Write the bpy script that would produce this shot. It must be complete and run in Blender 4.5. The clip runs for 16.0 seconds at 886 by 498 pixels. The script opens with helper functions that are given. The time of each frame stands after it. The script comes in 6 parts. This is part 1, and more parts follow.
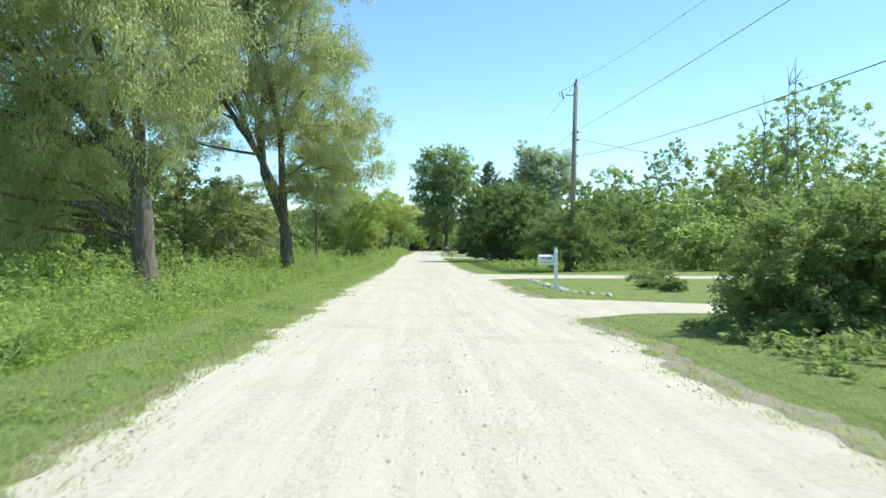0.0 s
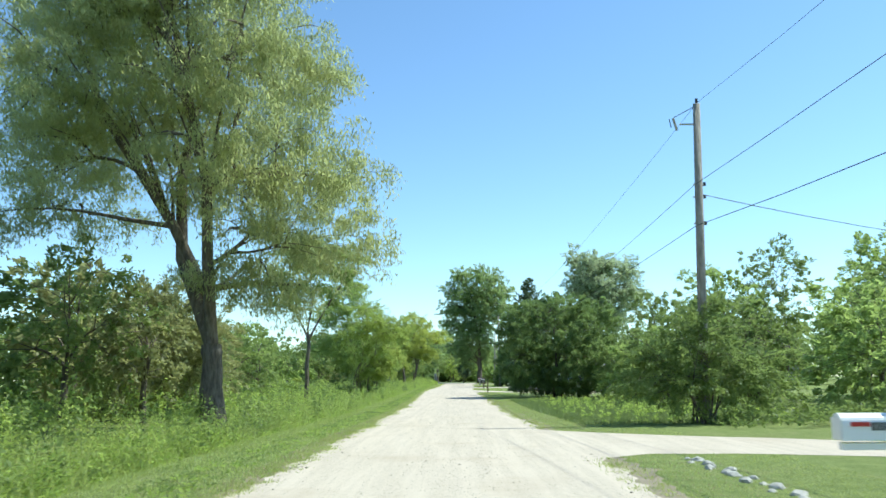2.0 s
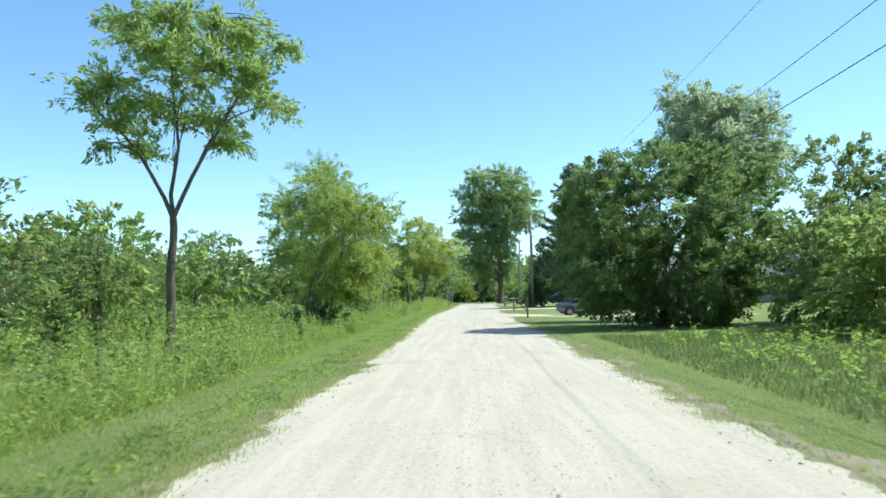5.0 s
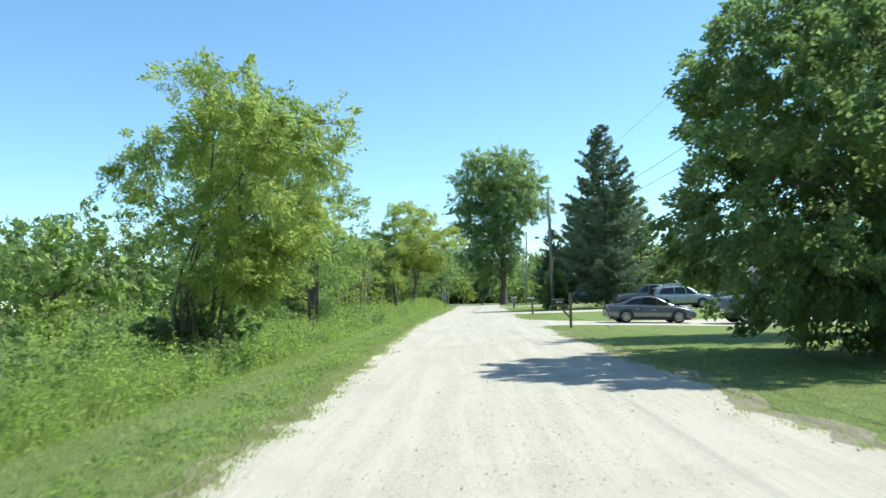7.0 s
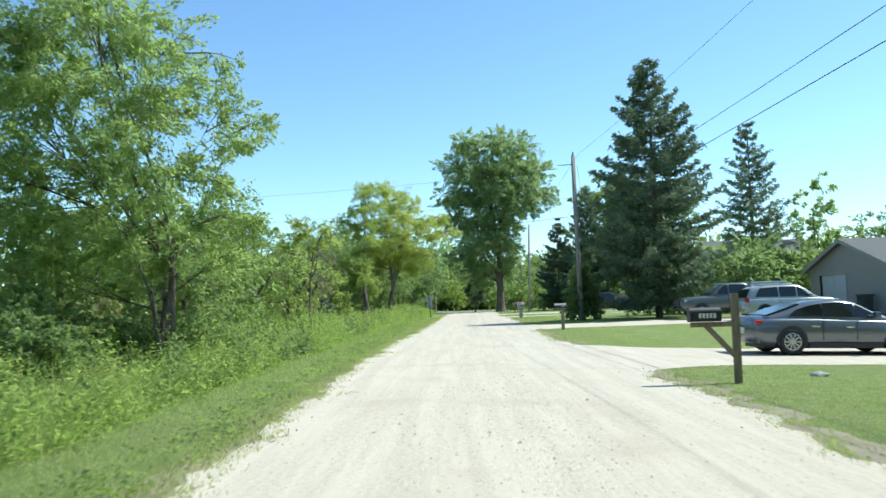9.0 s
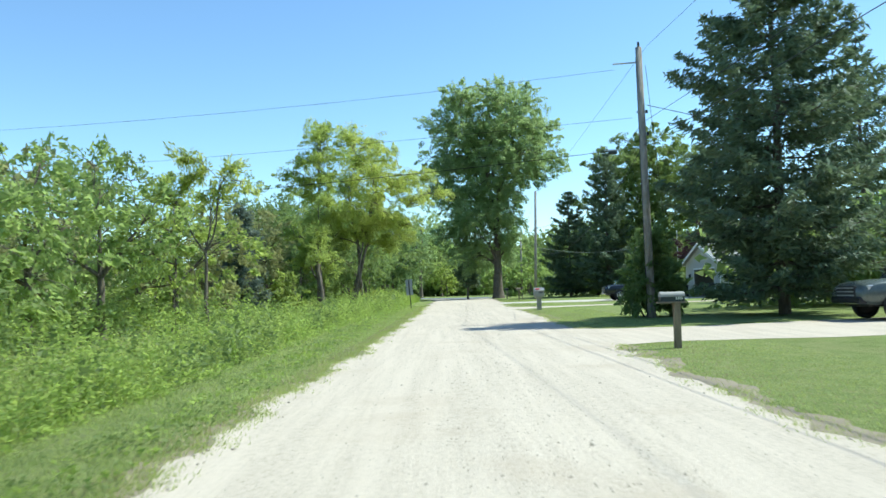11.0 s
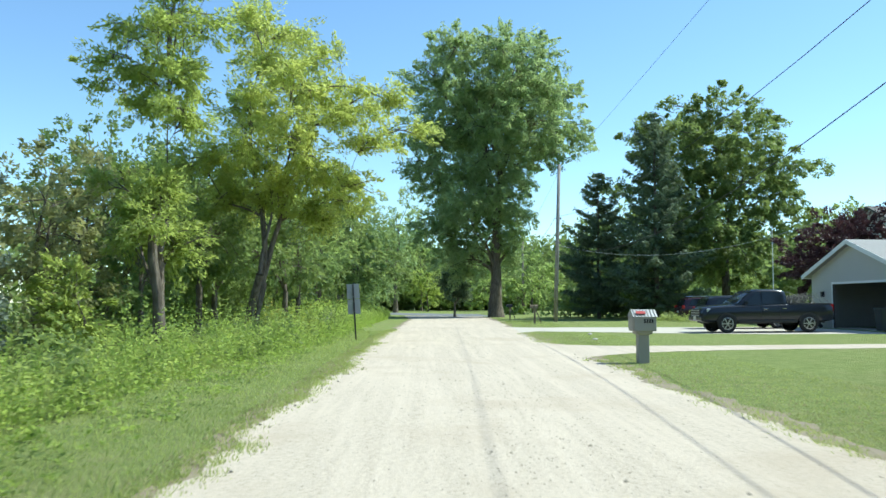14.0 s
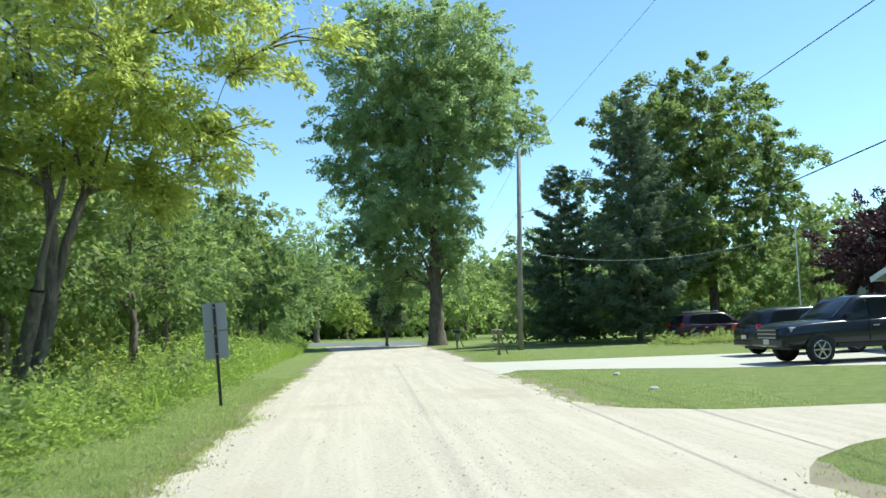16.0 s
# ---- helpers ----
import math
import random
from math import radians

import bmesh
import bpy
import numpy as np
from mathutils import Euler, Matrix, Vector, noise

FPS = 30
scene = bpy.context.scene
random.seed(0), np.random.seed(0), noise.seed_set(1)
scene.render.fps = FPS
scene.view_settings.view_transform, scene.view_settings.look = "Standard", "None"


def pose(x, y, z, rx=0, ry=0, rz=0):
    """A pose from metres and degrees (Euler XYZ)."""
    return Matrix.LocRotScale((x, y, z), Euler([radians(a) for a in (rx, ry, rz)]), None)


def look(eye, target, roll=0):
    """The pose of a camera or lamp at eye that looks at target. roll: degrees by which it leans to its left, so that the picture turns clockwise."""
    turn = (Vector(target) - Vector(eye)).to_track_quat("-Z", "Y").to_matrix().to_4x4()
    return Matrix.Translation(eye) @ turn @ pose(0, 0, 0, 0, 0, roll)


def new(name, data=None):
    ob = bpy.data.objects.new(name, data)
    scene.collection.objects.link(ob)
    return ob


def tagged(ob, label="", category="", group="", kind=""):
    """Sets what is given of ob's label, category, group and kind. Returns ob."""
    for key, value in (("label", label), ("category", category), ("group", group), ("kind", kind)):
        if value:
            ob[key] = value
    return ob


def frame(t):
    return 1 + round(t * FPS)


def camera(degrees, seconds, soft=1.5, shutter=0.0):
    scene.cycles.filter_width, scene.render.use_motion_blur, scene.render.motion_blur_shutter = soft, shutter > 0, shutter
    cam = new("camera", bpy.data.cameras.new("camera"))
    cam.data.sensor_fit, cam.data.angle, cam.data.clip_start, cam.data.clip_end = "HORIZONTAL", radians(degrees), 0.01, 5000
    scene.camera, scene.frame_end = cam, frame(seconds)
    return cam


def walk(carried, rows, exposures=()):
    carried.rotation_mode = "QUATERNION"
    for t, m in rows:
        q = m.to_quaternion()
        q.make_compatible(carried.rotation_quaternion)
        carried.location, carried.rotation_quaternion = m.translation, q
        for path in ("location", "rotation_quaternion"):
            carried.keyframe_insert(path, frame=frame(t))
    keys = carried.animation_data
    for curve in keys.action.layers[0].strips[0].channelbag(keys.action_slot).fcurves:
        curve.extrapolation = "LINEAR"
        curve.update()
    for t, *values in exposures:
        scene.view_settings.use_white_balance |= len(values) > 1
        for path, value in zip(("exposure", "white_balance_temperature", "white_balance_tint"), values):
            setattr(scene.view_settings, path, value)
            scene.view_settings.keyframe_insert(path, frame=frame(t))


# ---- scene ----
cam = camera(58.5, 16.0, shutter=0.2)
# seconds, x, y, z, then the turns about x, y and z in degrees
ROWS = [
    (0.0, 0.0, 0.0, 1.5, 89.914, 0.167, -1.689),
    (0.5, 0.151, 4.568, 1.5, 90.326, 0.265, -0.767),
    (1.0, 0.293, 9.365, 1.491, 90.385, 0.693, -0.05),
    (1.5, 0.379, 14.229, 1.526, 91.756, 0.355, -0.777),
    (2.0, 0.426, 19.235, 1.595, 99.318, 0.392, 0.634),
    (2.5, 0.378, 24.312, 1.588, 95.862, 1.768, 0.33),
    (3.0, 0.351, 29.513, 1.612, 94.967, 1.709, -0.237),
    (3.5, 0.337, 34.683, 1.623, 94.519, 1.292, -0.183),
    (4.0, 0.291, 39.909, 1.585, 93.936, 0.869, 1.066),
    (6.5, -0.396, 65.098, 1.375, 93.583, 1.261, 1.848),
    (7.0, -0.451, 70.391, 1.392, 93.763, 1.381, 1.354),
    (7.5, -0.461, 75.683, 1.405, 93.911, 1.532, 0.957),
    (8.0, -0.455, 80.931, 1.437, 94.046, 1.582, 0.761),
    (8.5, -0.481, 86.594, 1.489, 94.178, 1.641, 0.654),
    (9.0, -0.5, 91.55, 1.508, 94.173, 1.705, 0.597),
    (11.5, -0.399, 116.641, 1.674, 92.878, 1.321, -0.578),
    (12.0, -0.349, 121.336, 1.699, 92.867, 1.0, -0.955),
    (12.5, -0.24, 125.895, 1.749, 92.972, 0.557, -1.239),
    (13.0, -0.17, 130.283, 1.759, 93.222, 0.175, -1.329),
    (13.5, -0.105, 134.459, 1.791, 93.534, -0.024, -1.408),
    (14.0, -0.016, 138.404, 1.815, 93.932, -0.15, -1.555),
    (14.5, 0.023, 142.2, 1.858, 94.417, -0.1, -2.022),
    (15.0, 0.053, 145.791, 1.847, 95.021, 0.227, -2.809),
    (15.5, 0.077, 149.067, 1.885, 95.496, 0.817, -4.31),
    (16.0, 0.103, 151.973, 1.9, 95.666, 1.731, -6.845),
]
walk(cam, [(t, pose(*row)) for t, *row in ROWS], [(0.0, 0.43, 5900, -5), (3.5, 0.4, 5740, -5), (12.5, 0.4, 5740, -5), (15.0, 0.43, 5880, -5), (16.0, 0.43, 5900, -5)])

# ---- sky, sun, exposure ----
SUN_AZ, SUN_EL = 14.0, 54.0          # the sun stands to the right of the road and a little ahead
to_sun = Vector((math.cos(radians(SUN_EL)) * math.cos(radians(SUN_AZ)), math.cos(radians(SUN_EL)) * math.sin(radians(SUN_AZ)), math.sin(radians(SUN_EL))))
sun_data = bpy.data.lights.new("sun", "SUN")
sun_data.energy, sun_data.angle, sun_data.color = 5.0, radians(0.55), (1.0, 0.94, 0.82)
sun = new("sun", sun_data)
sun.matrix_world = look(to_sun * 60, (0, 0, 0))
world = bpy.data.worlds.new("sky")
scene.world = world
world.use_nodes = True
wn = world.node_tree
sky = wn.nodes.new("ShaderNodeTexSky")
sky.sky_type, sky.sun_disc = "NISHITA", False
sky.sun_elevation, sky.sun_rotation = radians(SUN_EL), radians(90 - SUN_AZ)
sky.air_density, sky.dust_density, sky.ozone_density = 0.92, 0.1, 2.4
wn.nodes["Background"].inputs["Strength"].default_value = 0.165
wn.links.new(sky.outputs[0], wn.nodes["Background"].inputs["Color"])


# ---- materials ----
class Nodes:
    """A short way to write node materials."""

    def __init__(self, name):
        self.mat = bpy.data.materials.new(name)
        self.mat.use_nodes = True
        self.tree = self.mat.node_tree
        self.bsdf = self.tree.nodes["Principled BSDF"]
        self.out = self.tree.nodes["Material Output"]
        self.where = self.node("ShaderNodeTexCoord").outputs["Object"]
        self.place = self.node("ShaderNodeNewGeometry").outputs["Position"]

    def node(self, kind, **values):
        n = self.tree.nodes.new(kind)
        for k, v in values.items():
            n.inputs[k].default_value = v
        return n

    def link(self, a, b):
        self.tree.links.new(a, b)

    def noise(self, scale, detail=4.0, rough=0.55, at=None, stretch=None):
        n = self.node("ShaderNodeTexNoise", Scale=scale, Detail=detail, Roughness=rough)
        src = at or self.place
        if stretch:
            m = self.node("ShaderNodeMapping", Scale=stretch)
            self.link(src, m.inputs["Vector"])
            src = m.outputs[0]
        self.link(src, n.inputs["Vector"])
        return n.outputs["Fac"]

    def ramp(self, fac, *stops):
        r = self.node("ShaderNodeValToRGB")
        while len(r.color_ramp.elements) < len(stops):
            r.color_ramp.elements.new(0.5)
        for e, (pos, col) in zip(r.color_ramp.elements, stops):
            e.position, e.color = pos, (*col, 1) if len(col) == 3 else col
        self.link(fac, r.inputs["Fac"])
        return r.outputs["Color"]

    def mix(self, fac, a, b, blend="MIX"):
        m = self.tree.nodes.new("ShaderNodeMix")
        m.data_type, m.blend_type = "RGBA", blend
        for sock, v in ((m.inputs[0], fac), (m.inputs[6], a), (m.inputs[7], b)):
            if hasattr(v, "node"):
                self.link(v, sock)
            else:
                sock.default_value = v if isinstance(v, (int, float)) else (*v, 1)
        return m.outputs[2]

    def math(self, op, a, b=0.0, clamp=False):
        m = self.tree.nodes.new("ShaderNodeMath")
        m.operation, m.use_clamp = op, clamp
        for sock, v in ((m.inputs[0], a), (m.inputs[1], b)):
            if hasattr(v, "node"):
                self.link(v, sock)
            else:
                sock.default_value = v
        return m.outputs[0]

    def span(self, v, lo, hi, a=0.0, b=1.0):
        m = self.node("ShaderNodeMapRange")
        self.link(v, m.inputs[0])
        for i, x in ((1, lo), (2, hi), (3, a), (4, b)):
            m.inputs[i].default_value = x
        return m.outputs[0]

    def random(self):
        return self.node("ShaderNodeObjectInfo").outputs["Random"]

    def island(self):
        return self.node("ShaderNodeNewGeometry").outputs["Random Per Island"]

    def bump(self, height, strength=0.3, distance=0.02):
        b = self.node("ShaderNodeBump", Strength=strength, Distance=distance)
        self.link(height, b.inputs["Height"])
        self.link(b.outputs[0], self.bsdf.inputs["Normal"])

    def colour(self, c):
        if hasattr(c, "node"):
            self.link(c, self.bsdf.inputs["Base Color"])
        else:
            self.bsdf.inputs["Base Color"].default_value = (*c, 1)

    def rough(self, v, metal=0.0):
        if hasattr(v, "node"):
            self.link(v, self.bsdf.inputs["Roughness"])
        else:
            self.bsdf.inputs["Roughness"].default_value = v
        self.bsdf.inputs["Metallic"].default_value = metal


def plain(name, col, rough=0.6, metal=0.0, vary=0.12, scale=6.0, bump=0.1, at_object=True):
    """Paint, plastic or metal with faint wear at two scales."""
    n = Nodes(name)
    src = n.where if at_object else n.place
    big, small = n.noise(scale, at=src), n.noise(scale * 9, 3, at=src)
    lo, hi = [c * (1 - vary) for c in col], [min(1, c * (1 + vary)) for c in col]
    n.colour(n.mix(n.math("ADD", n.math("MULTIPLY", big, 0.65), n.math("MULTIPLY", small, 0.35)), lo, hi))
    n.rough(n.span(small, 0.3, 0.7, max(0.02, rough - 0.08), min(1, rough + 0.08)), metal)
    if bump:
        n.bump(small, bump, 0.004)
    return n.mat


def leaf_material(name, dark, light, glow=0.4, tone=0.35, rough=0.5, blue=1.25):
    """Thin leaves that let light through; hue varies by leaf and by bough."""
    # blue above 1 paints the bluish veil of haze into the leaf colour
    dark, light = (dark[0], dark[1], dark[2] * blue), (light[0], light[1], light[2] * blue)
    n = Nodes(name)
    patch = n.noise(tone, 3)
    pick = n.math("ADD", n.math("MULTIPLY", n.island(), 0.5), n.math("MULTIPLY", n.span(patch, 0.3, 0.7), 0.5))
    col = n.mix(pick, dark, light)
    n.colour(col)
    n.rough(rough)
    n.bsdf.inputs["Specular IOR Level"].default_value = 0.35
    tr = n.node("ShaderNodeBsdfTranslucent")
    n.link(n.mix(0.5, col, (min(0.8, light[0] * 1.55), min(0.8, light[1] * 1.55), light[2] * 1.45)), tr.inputs["Color"])
    m = n.node("ShaderNodeMixShader", Fac=min(0.7, glow * 1.15))
    n.link(n.bsdf.outputs[0], m.inputs[1])
    n.link(tr.outputs[0], m.inputs[2])
    n.link(m.outputs[0], n.out.inputs["Surface"])
    return n.mat


def bark_material(name, dark, light):
    n = Nodes(name)
    ridges = n.noise(9, 6, 0.65, stretch=(1, 1, 0.22))
    patch = n.noise(1.4, 3)
    n.colour(n.mix(n.math("ADD", n.math("MULTIPLY", n.span(ridges, 0.36, 0.64), 0.65), n.math("MULTIPLY", patch, 0.35)), dark, light))
    n.rough(0.9)
    n.bump(ridges, 1.0, 0.09)
    return n.mat


def gravel_material():
    """Pale crushed limestone, smoother and lighter in the wheel tracks, with brown stains and scattered darker stones."""
    n = Nodes("pale_gravel")
    grit, stones = n.noise(70, 5, 0.75), n.noise(17, 6, 0.7)
    patch, drag = n.noise(0.45, 5, 0.6), n.noise(1.0, 5, 0.65, stretch=(3.4, 0.16, 1))
    fine_drag = n.noise(1.0, 4, 0.6, stretch=(13, 0.5, 1))
    col = n.ramp(n.math("ADD", n.math("MULTIPLY", grit, 0.5), n.math("MULTIPLY", stones, 0.5)), (0.34, (0.24, 0.198, 0.152)), (0.46, (0.48, 0.41, 0.33)), (0.64, (0.60, 0.515, 0.42)))
    col = n.mix(n.span(drag, 0.42, 0.6, 0, 0.6), col, (0.60, 0.513, 0.417))
    col = n.mix(n.span(fine_drag, 0.55, 0.75, 0, 0.34), col, (0.42, 0.355, 0.28))
    col = n.mix(n.span(patch, 0.53, 0.72, 0, 0.6), col, (0.43, 0.35, 0.265))
    n.colour(col)
    n.rough(0.95)
    n.bsdf.inputs["Specular IOR Level"].default_value = 0.1
    n.bump(n.math("ADD", n.math("MULTIPLY", stones, 0.7), n.math("MULTIPLY", grit, 0.3)), 0.55, 0.035)
    return n.mat


def turf_material():
    """Turf: greener on the mown lawns, thin and straw-coloured in worn patches."""
    n = Nodes("turf")
    fine, mid, wide = n.noise(28, 6, 0.8), n.noise(2.2, 6, 0.7), n.noise(0.22, 4)
    green = n.mix(n.span(n.math("ADD", n.math("MULTIPLY", fine, 0.55), n.math("MULTIPLY", mid, 0.45)), 0.33, 0.67), (0.115, 0.15, 0.042), (0.30, 0.345, 0.12))
    straw = n.mix(fine, (0.17, 0.16, 0.075), (0.30, 0.27, 0.14))
    col = n.mix(n.span(n.math("ADD", n.math("MULTIPLY", mid, 0.55), n.math("MULTIPLY", wide, 0.45)), 0.5, 0.66, 0, 0.6), green, straw)
    n.colour(col)
    n.rough(0.95)
    n.bsdf.inputs["Specular IOR Level"].default_value = 0.1
    n.bump(fine, 0.8, 0.05)
    return n.mat


M = {
    "gravel": gravel_material(),
    "turf": turf_material(),
    "asphalt": plain("old_asphalt", (0.16, 0.165, 0.17), 0.9, vary=0.25, scale=0.8, bump=0.4, at_object=False),
    "concrete": plain("pale_concrete", (0.50, 0.455, 0.385), 0.9, vary=0.14, scale=1.2, bump=0.3, at_object=False),
    "grass": leaf_material("verge_grass", (0.21, 0.26, 0.066), (0.45, 0.505, 0.17), 0.45, 0.5, blue=1.0),
    "straw": leaf_material("dry_grass", (0.30, 0.265, 0.14), (0.50, 0.44, 0.26), 0.25, 0.5, blue=1.0),
    "weed": leaf_material("weed_leaf", (0.125, 0.195, 0.04), (0.43, 0.525, 0.13), 0.52, 1.1, blue=1.0),
    "willow": leaf_material("willow_leaf", (0.20, 0.235, 0.10), (0.47, 0.49, 0.22), 0.58, 0.3, blue=1.05),
    "willow_far": leaf_material("silvery_willow_leaf", (0.24, 0.29, 0.15), (0.46, 0.52, 0.29), 0.5, 0.3, blue=1.15),
    "walnut": leaf_material("walnut_leaf", (0.14, 0.20, 0.055), (0.36, 0.44, 0.13), 0.58, 0.4, blue=1.1),
    "yellow": leaf_material("box_elder_leaf", (0.15, 0.205, 0.05), (0.42, 0.48, 0.13), 0.58, 0.3, blue=1.0),
    "ash": leaf_material("ash_leaf", (0.19, 0.25, 0.06), (0.50, 0.56, 0.15), 0.62, 0.3, blue=1.0),
    "mid": leaf_material("shrub_leaf", (0.098, 0.145, 0.04), (0.285, 0.35, 0.10), 0.47, 0.25, blue=1.12),
    "deep": leaf_material("maple_leaf", (0.075, 0.12, 0.038), (0.27, 0.35, 0.10), 0.48, 0.35, blue=1.2),
    "brown": leaf_material("bronze_leaf", (0.16, 0.178, 0.062), (0.37, 0.37, 0.145), 0.45, 0.3, blue=1.1),
    "poplar": leaf_material("cottonwood_leaf", (0.17, 0.23, 0.082), (0.385, 0.465, 0.165), 0.58, 0.22, 0.55, blue=1.25),
    "purple": leaf_material("purple_leaf", (0.03, 0.015, 0.016), (0.085, 0.042, 0.038), 0.3, 0.4),
    "needle": leaf_material("spruce_needles", (0.078, 0.118, 0.06), (0.215, 0.27, 0.135), 0.25, 0.4, 0.6, blue=1.1),
    "needle_pale": leaf_material("grey_green_needles", (0.085, 0.115, 0.07), (0.22, 0.265, 0.16), 0.2, 0.4, 0.6),
    "bark": bark_material("grey_bark", (0.055, 0.042, 0.03), (0.24, 0.20, 0.155)),
    "pale_bark": bark_material("pale_bark", (0.13, 0.12, 0.105), (0.32, 0.30, 0.27)),
    "pole_wood": bark_material("weathered_pole", (0.19, 0.168, 0.145), (0.40, 0.365, 0.32)),
    "post_wood": bark_material("weathered_post", (0.16, 0.12, 0.08), (0.34, 0.27, 0.18)),
    "white": plain("white_vinyl", (0.80, 0.80, 0.79), 0.4, vary=0.05),
    "steel": plain("galvanised_steel", (0.45, 0.46, 0.47), 0.45, 0.8),
    "cable": plain("black_cable", (0.02, 0.02, 0.022), 0.6, bump=0),
    "black": plain("black_plastic", (0.018, 0.018, 0.02), 0.5),
    "paint_grey": plain("grey_car_paint", (0.16, 0.17, 0.185), 0.22, 0.55, vary=0.04, bump=0),
    "paint_silver": plain("silver_car_paint", (0.17, 0.18, 0.19), 0.36, 0.3, vary=0.04, bump=0),
    "paint_pale": plain("pale_silver_car_paint", (0.36, 0.375, 0.37), 0.28, 0.4, vary=0.04, bump=0),
    "paint_green": plain("dark_green_car_paint", (0.11, 0.13, 0.12), 0.28, 0.3, vary=0.06, bump=0),
    "paint_dark": plain("charcoal_car_paint", (0.028, 0.031, 0.038), 0.2, 0.3, vary=0.05, bump=0),
    "paint_plum": plain("dark_plum_car_paint", (0.05, 0.025, 0.035), 0.22, 0.3, vary=0.05, bump=0),
    "glass": plain("tinted_car_glass", (0.015, 0.018, 0.02), 0.06, 0.0, vary=0.05, bump=0),
    "tyre": plain("tyre_rubber", (0.02, 0.02, 0.021), 0.85, vary=0.2, scale=20),
    "rim": plain("alloy_rim", (0.55, 0.56, 0.57), 0.3, 0.85, vary=0.05, bump=0),
    "chrome": plain("chrome", (0.75, 0.76, 0.78), 0.12, 1.0, vary=0.03, bump=0),
    "lamp_red": plain("red_lamp_lens", (0.35, 0.015, 0.015), 0.2, bump=0),
    "lamp_clear": plain("clear_lamp_lens", (0.6, 0.62, 0.63), 0.12, 0.3, bump=0),
    "siding_grey": plain("grey_siding", (0.29, 0.28, 0.255), 0.7, vary=0.08, scale=1.5),
    "siding_pale": plain("pale_cream_siding", (0.47, 0.46, 0.42), 0.65, vary=0.06, scale=1.5),
    "trim": plain("white_trim_paint", (0.76, 0.76, 0.74), 0.5, vary=0.05),
    "shingle": plain("grey_roof_shingle", (0.115, 0.11, 0.102), 0.9, vary=0.3, scale=9, bump=0.5),
    "shingle_pale": plain("pale_grey_roof_shingle", (0.31, 0.30, 0.285), 0.9, vary=0.25, scale=9, bump=0.5),
    "door_grey": plain("pale_grey_door_paint", (0.46, 0.50, 0.51), 0.55, vary=0.06),
    "red_plastic": plain("red_plastic", (0.42, 0.03, 0.025), 0.4),
    "beige": plain("beige_moulded_plastic", (0.33, 0.315, 0.285), 0.6, vary=0.08),
    "letter": plain("pale_vinyl_figures", (0.62, 0.60, 0.52), 0.5, bump=0),
    "alu": plain("weathered_aluminium_sheet", (0.33, 0.34, 0.35), 0.5, 0.6, vary=0.12),
    "bin": plain("dark_bin_plastic", (0.03, 0.038, 0.036), 0.6),
    "clod": plain("dry_soil_clod", (0.42, 0.37, 0.30), 0.95, vary=0.3, scale=12, bump=0.6, at_object=False),
    "lawn": leaf_material("lawn_grass", (0.085, 0.125, 0.036), (0.23, 0.285, 0.10), 0.3, 0.5, blue=1.0),
    "pale_cable": plain("pale_grey_cable", (0.42, 0.43, 0.43), 0.5, bump=0),
    "goldenrod": leaf_material("goldenrod_flower", (0.42, 0.36, 0.04), (0.62, 0.52, 0.08), 0.3, 0.6),
    "fern": leaf_material("bright_sedge_leaf", (0.17, 0.26, 0.04), (0.40, 0.50, 0.10), 0.5, 0.8, blue=1.0),
    "soil": plain("dry_soil_and_gravel", (0.25, 0.205, 0.14), 0.95, vary=0.55, scale=2.2, bump=0.6, at_object=False),
    "pebble": plain("grey_brown_pebble", (0.30, 0.262, 0.21), 0.9, vary=0.4, scale=14, bump=0.3, at_object=False),
    "stone": plain("field_stone", (0.44, 0.41, 0.365), 0.85, vary=0.35, scale=5, bump=0.6),
}


# ---- ground profile and building helpers ----
PROFILE_Y = (-60, 0, 15, 32, 42, 55, 65, 80, 92, 117, 135, 152, 185, 215, 300)
PROFILE_Z = (0, 0, 0.02, 0.11, 0.07, -0.06, -0.11, -0.04, 0.02, 0.18, 0.3, 0.4, 0.45, 0.45, 0.45)
CROSS_X = (-60, -25, -14, -9.5, -7.2, -6.2, -5.3, -4.4, -3.4, -2.4, 3.3, 5.0, 9.0, 60)
CROSS_Z = (0.5, 0.25, -0.02, -0.3, -0.5, -0.46, -0.16, -0.01, 0.01, -0.01, -0.01, 0.0, 0.05, 0.5)


def gz(x, y):
    """Height of the ground."""
    dip = np.interp(y, (92, 104, 120, 128), (0, 1, 1, 0)) * np.interp(x, (4, 13, 25, 45), (0, -0.36, -0.36, 0))
    return np.interp(y, PROFILE_Y, PROFILE_Z) + np.interp(x, CROSS_X, CROSS_Z) + dip


def fast_mesh(name, verts, faces, mat, smooth=False):
    """A mesh from arrays of points and of triangles or quads."""
    me = bpy.data.meshes.new(name)
    verts, faces = np.asarray(verts, dtype=np.float32), np.asarray(faces, dtype=np.int32)
    k = faces.shape[1]
    me.vertices.add(len(verts))
    me.vertices.foreach_set("co", verts.ravel())
    me.loops.add(faces.size)
    me.loops.foreach_set("vertex_index", faces.ravel())
    me.polygons.add(len(faces))
    me.polygons.foreach_set("loop_start", np.arange(0, faces.size, k, dtype=np.int32))
    me.polygons.foreach_set("loop_total", np.full(len(faces), k, dtype=np.int32))
    if smooth:
        me.polygons.foreach_set("use_smooth", np.ones(len(faces), dtype=bool))
    me.update(calc_edges=True)
    me.materials.append(mat)
    return me


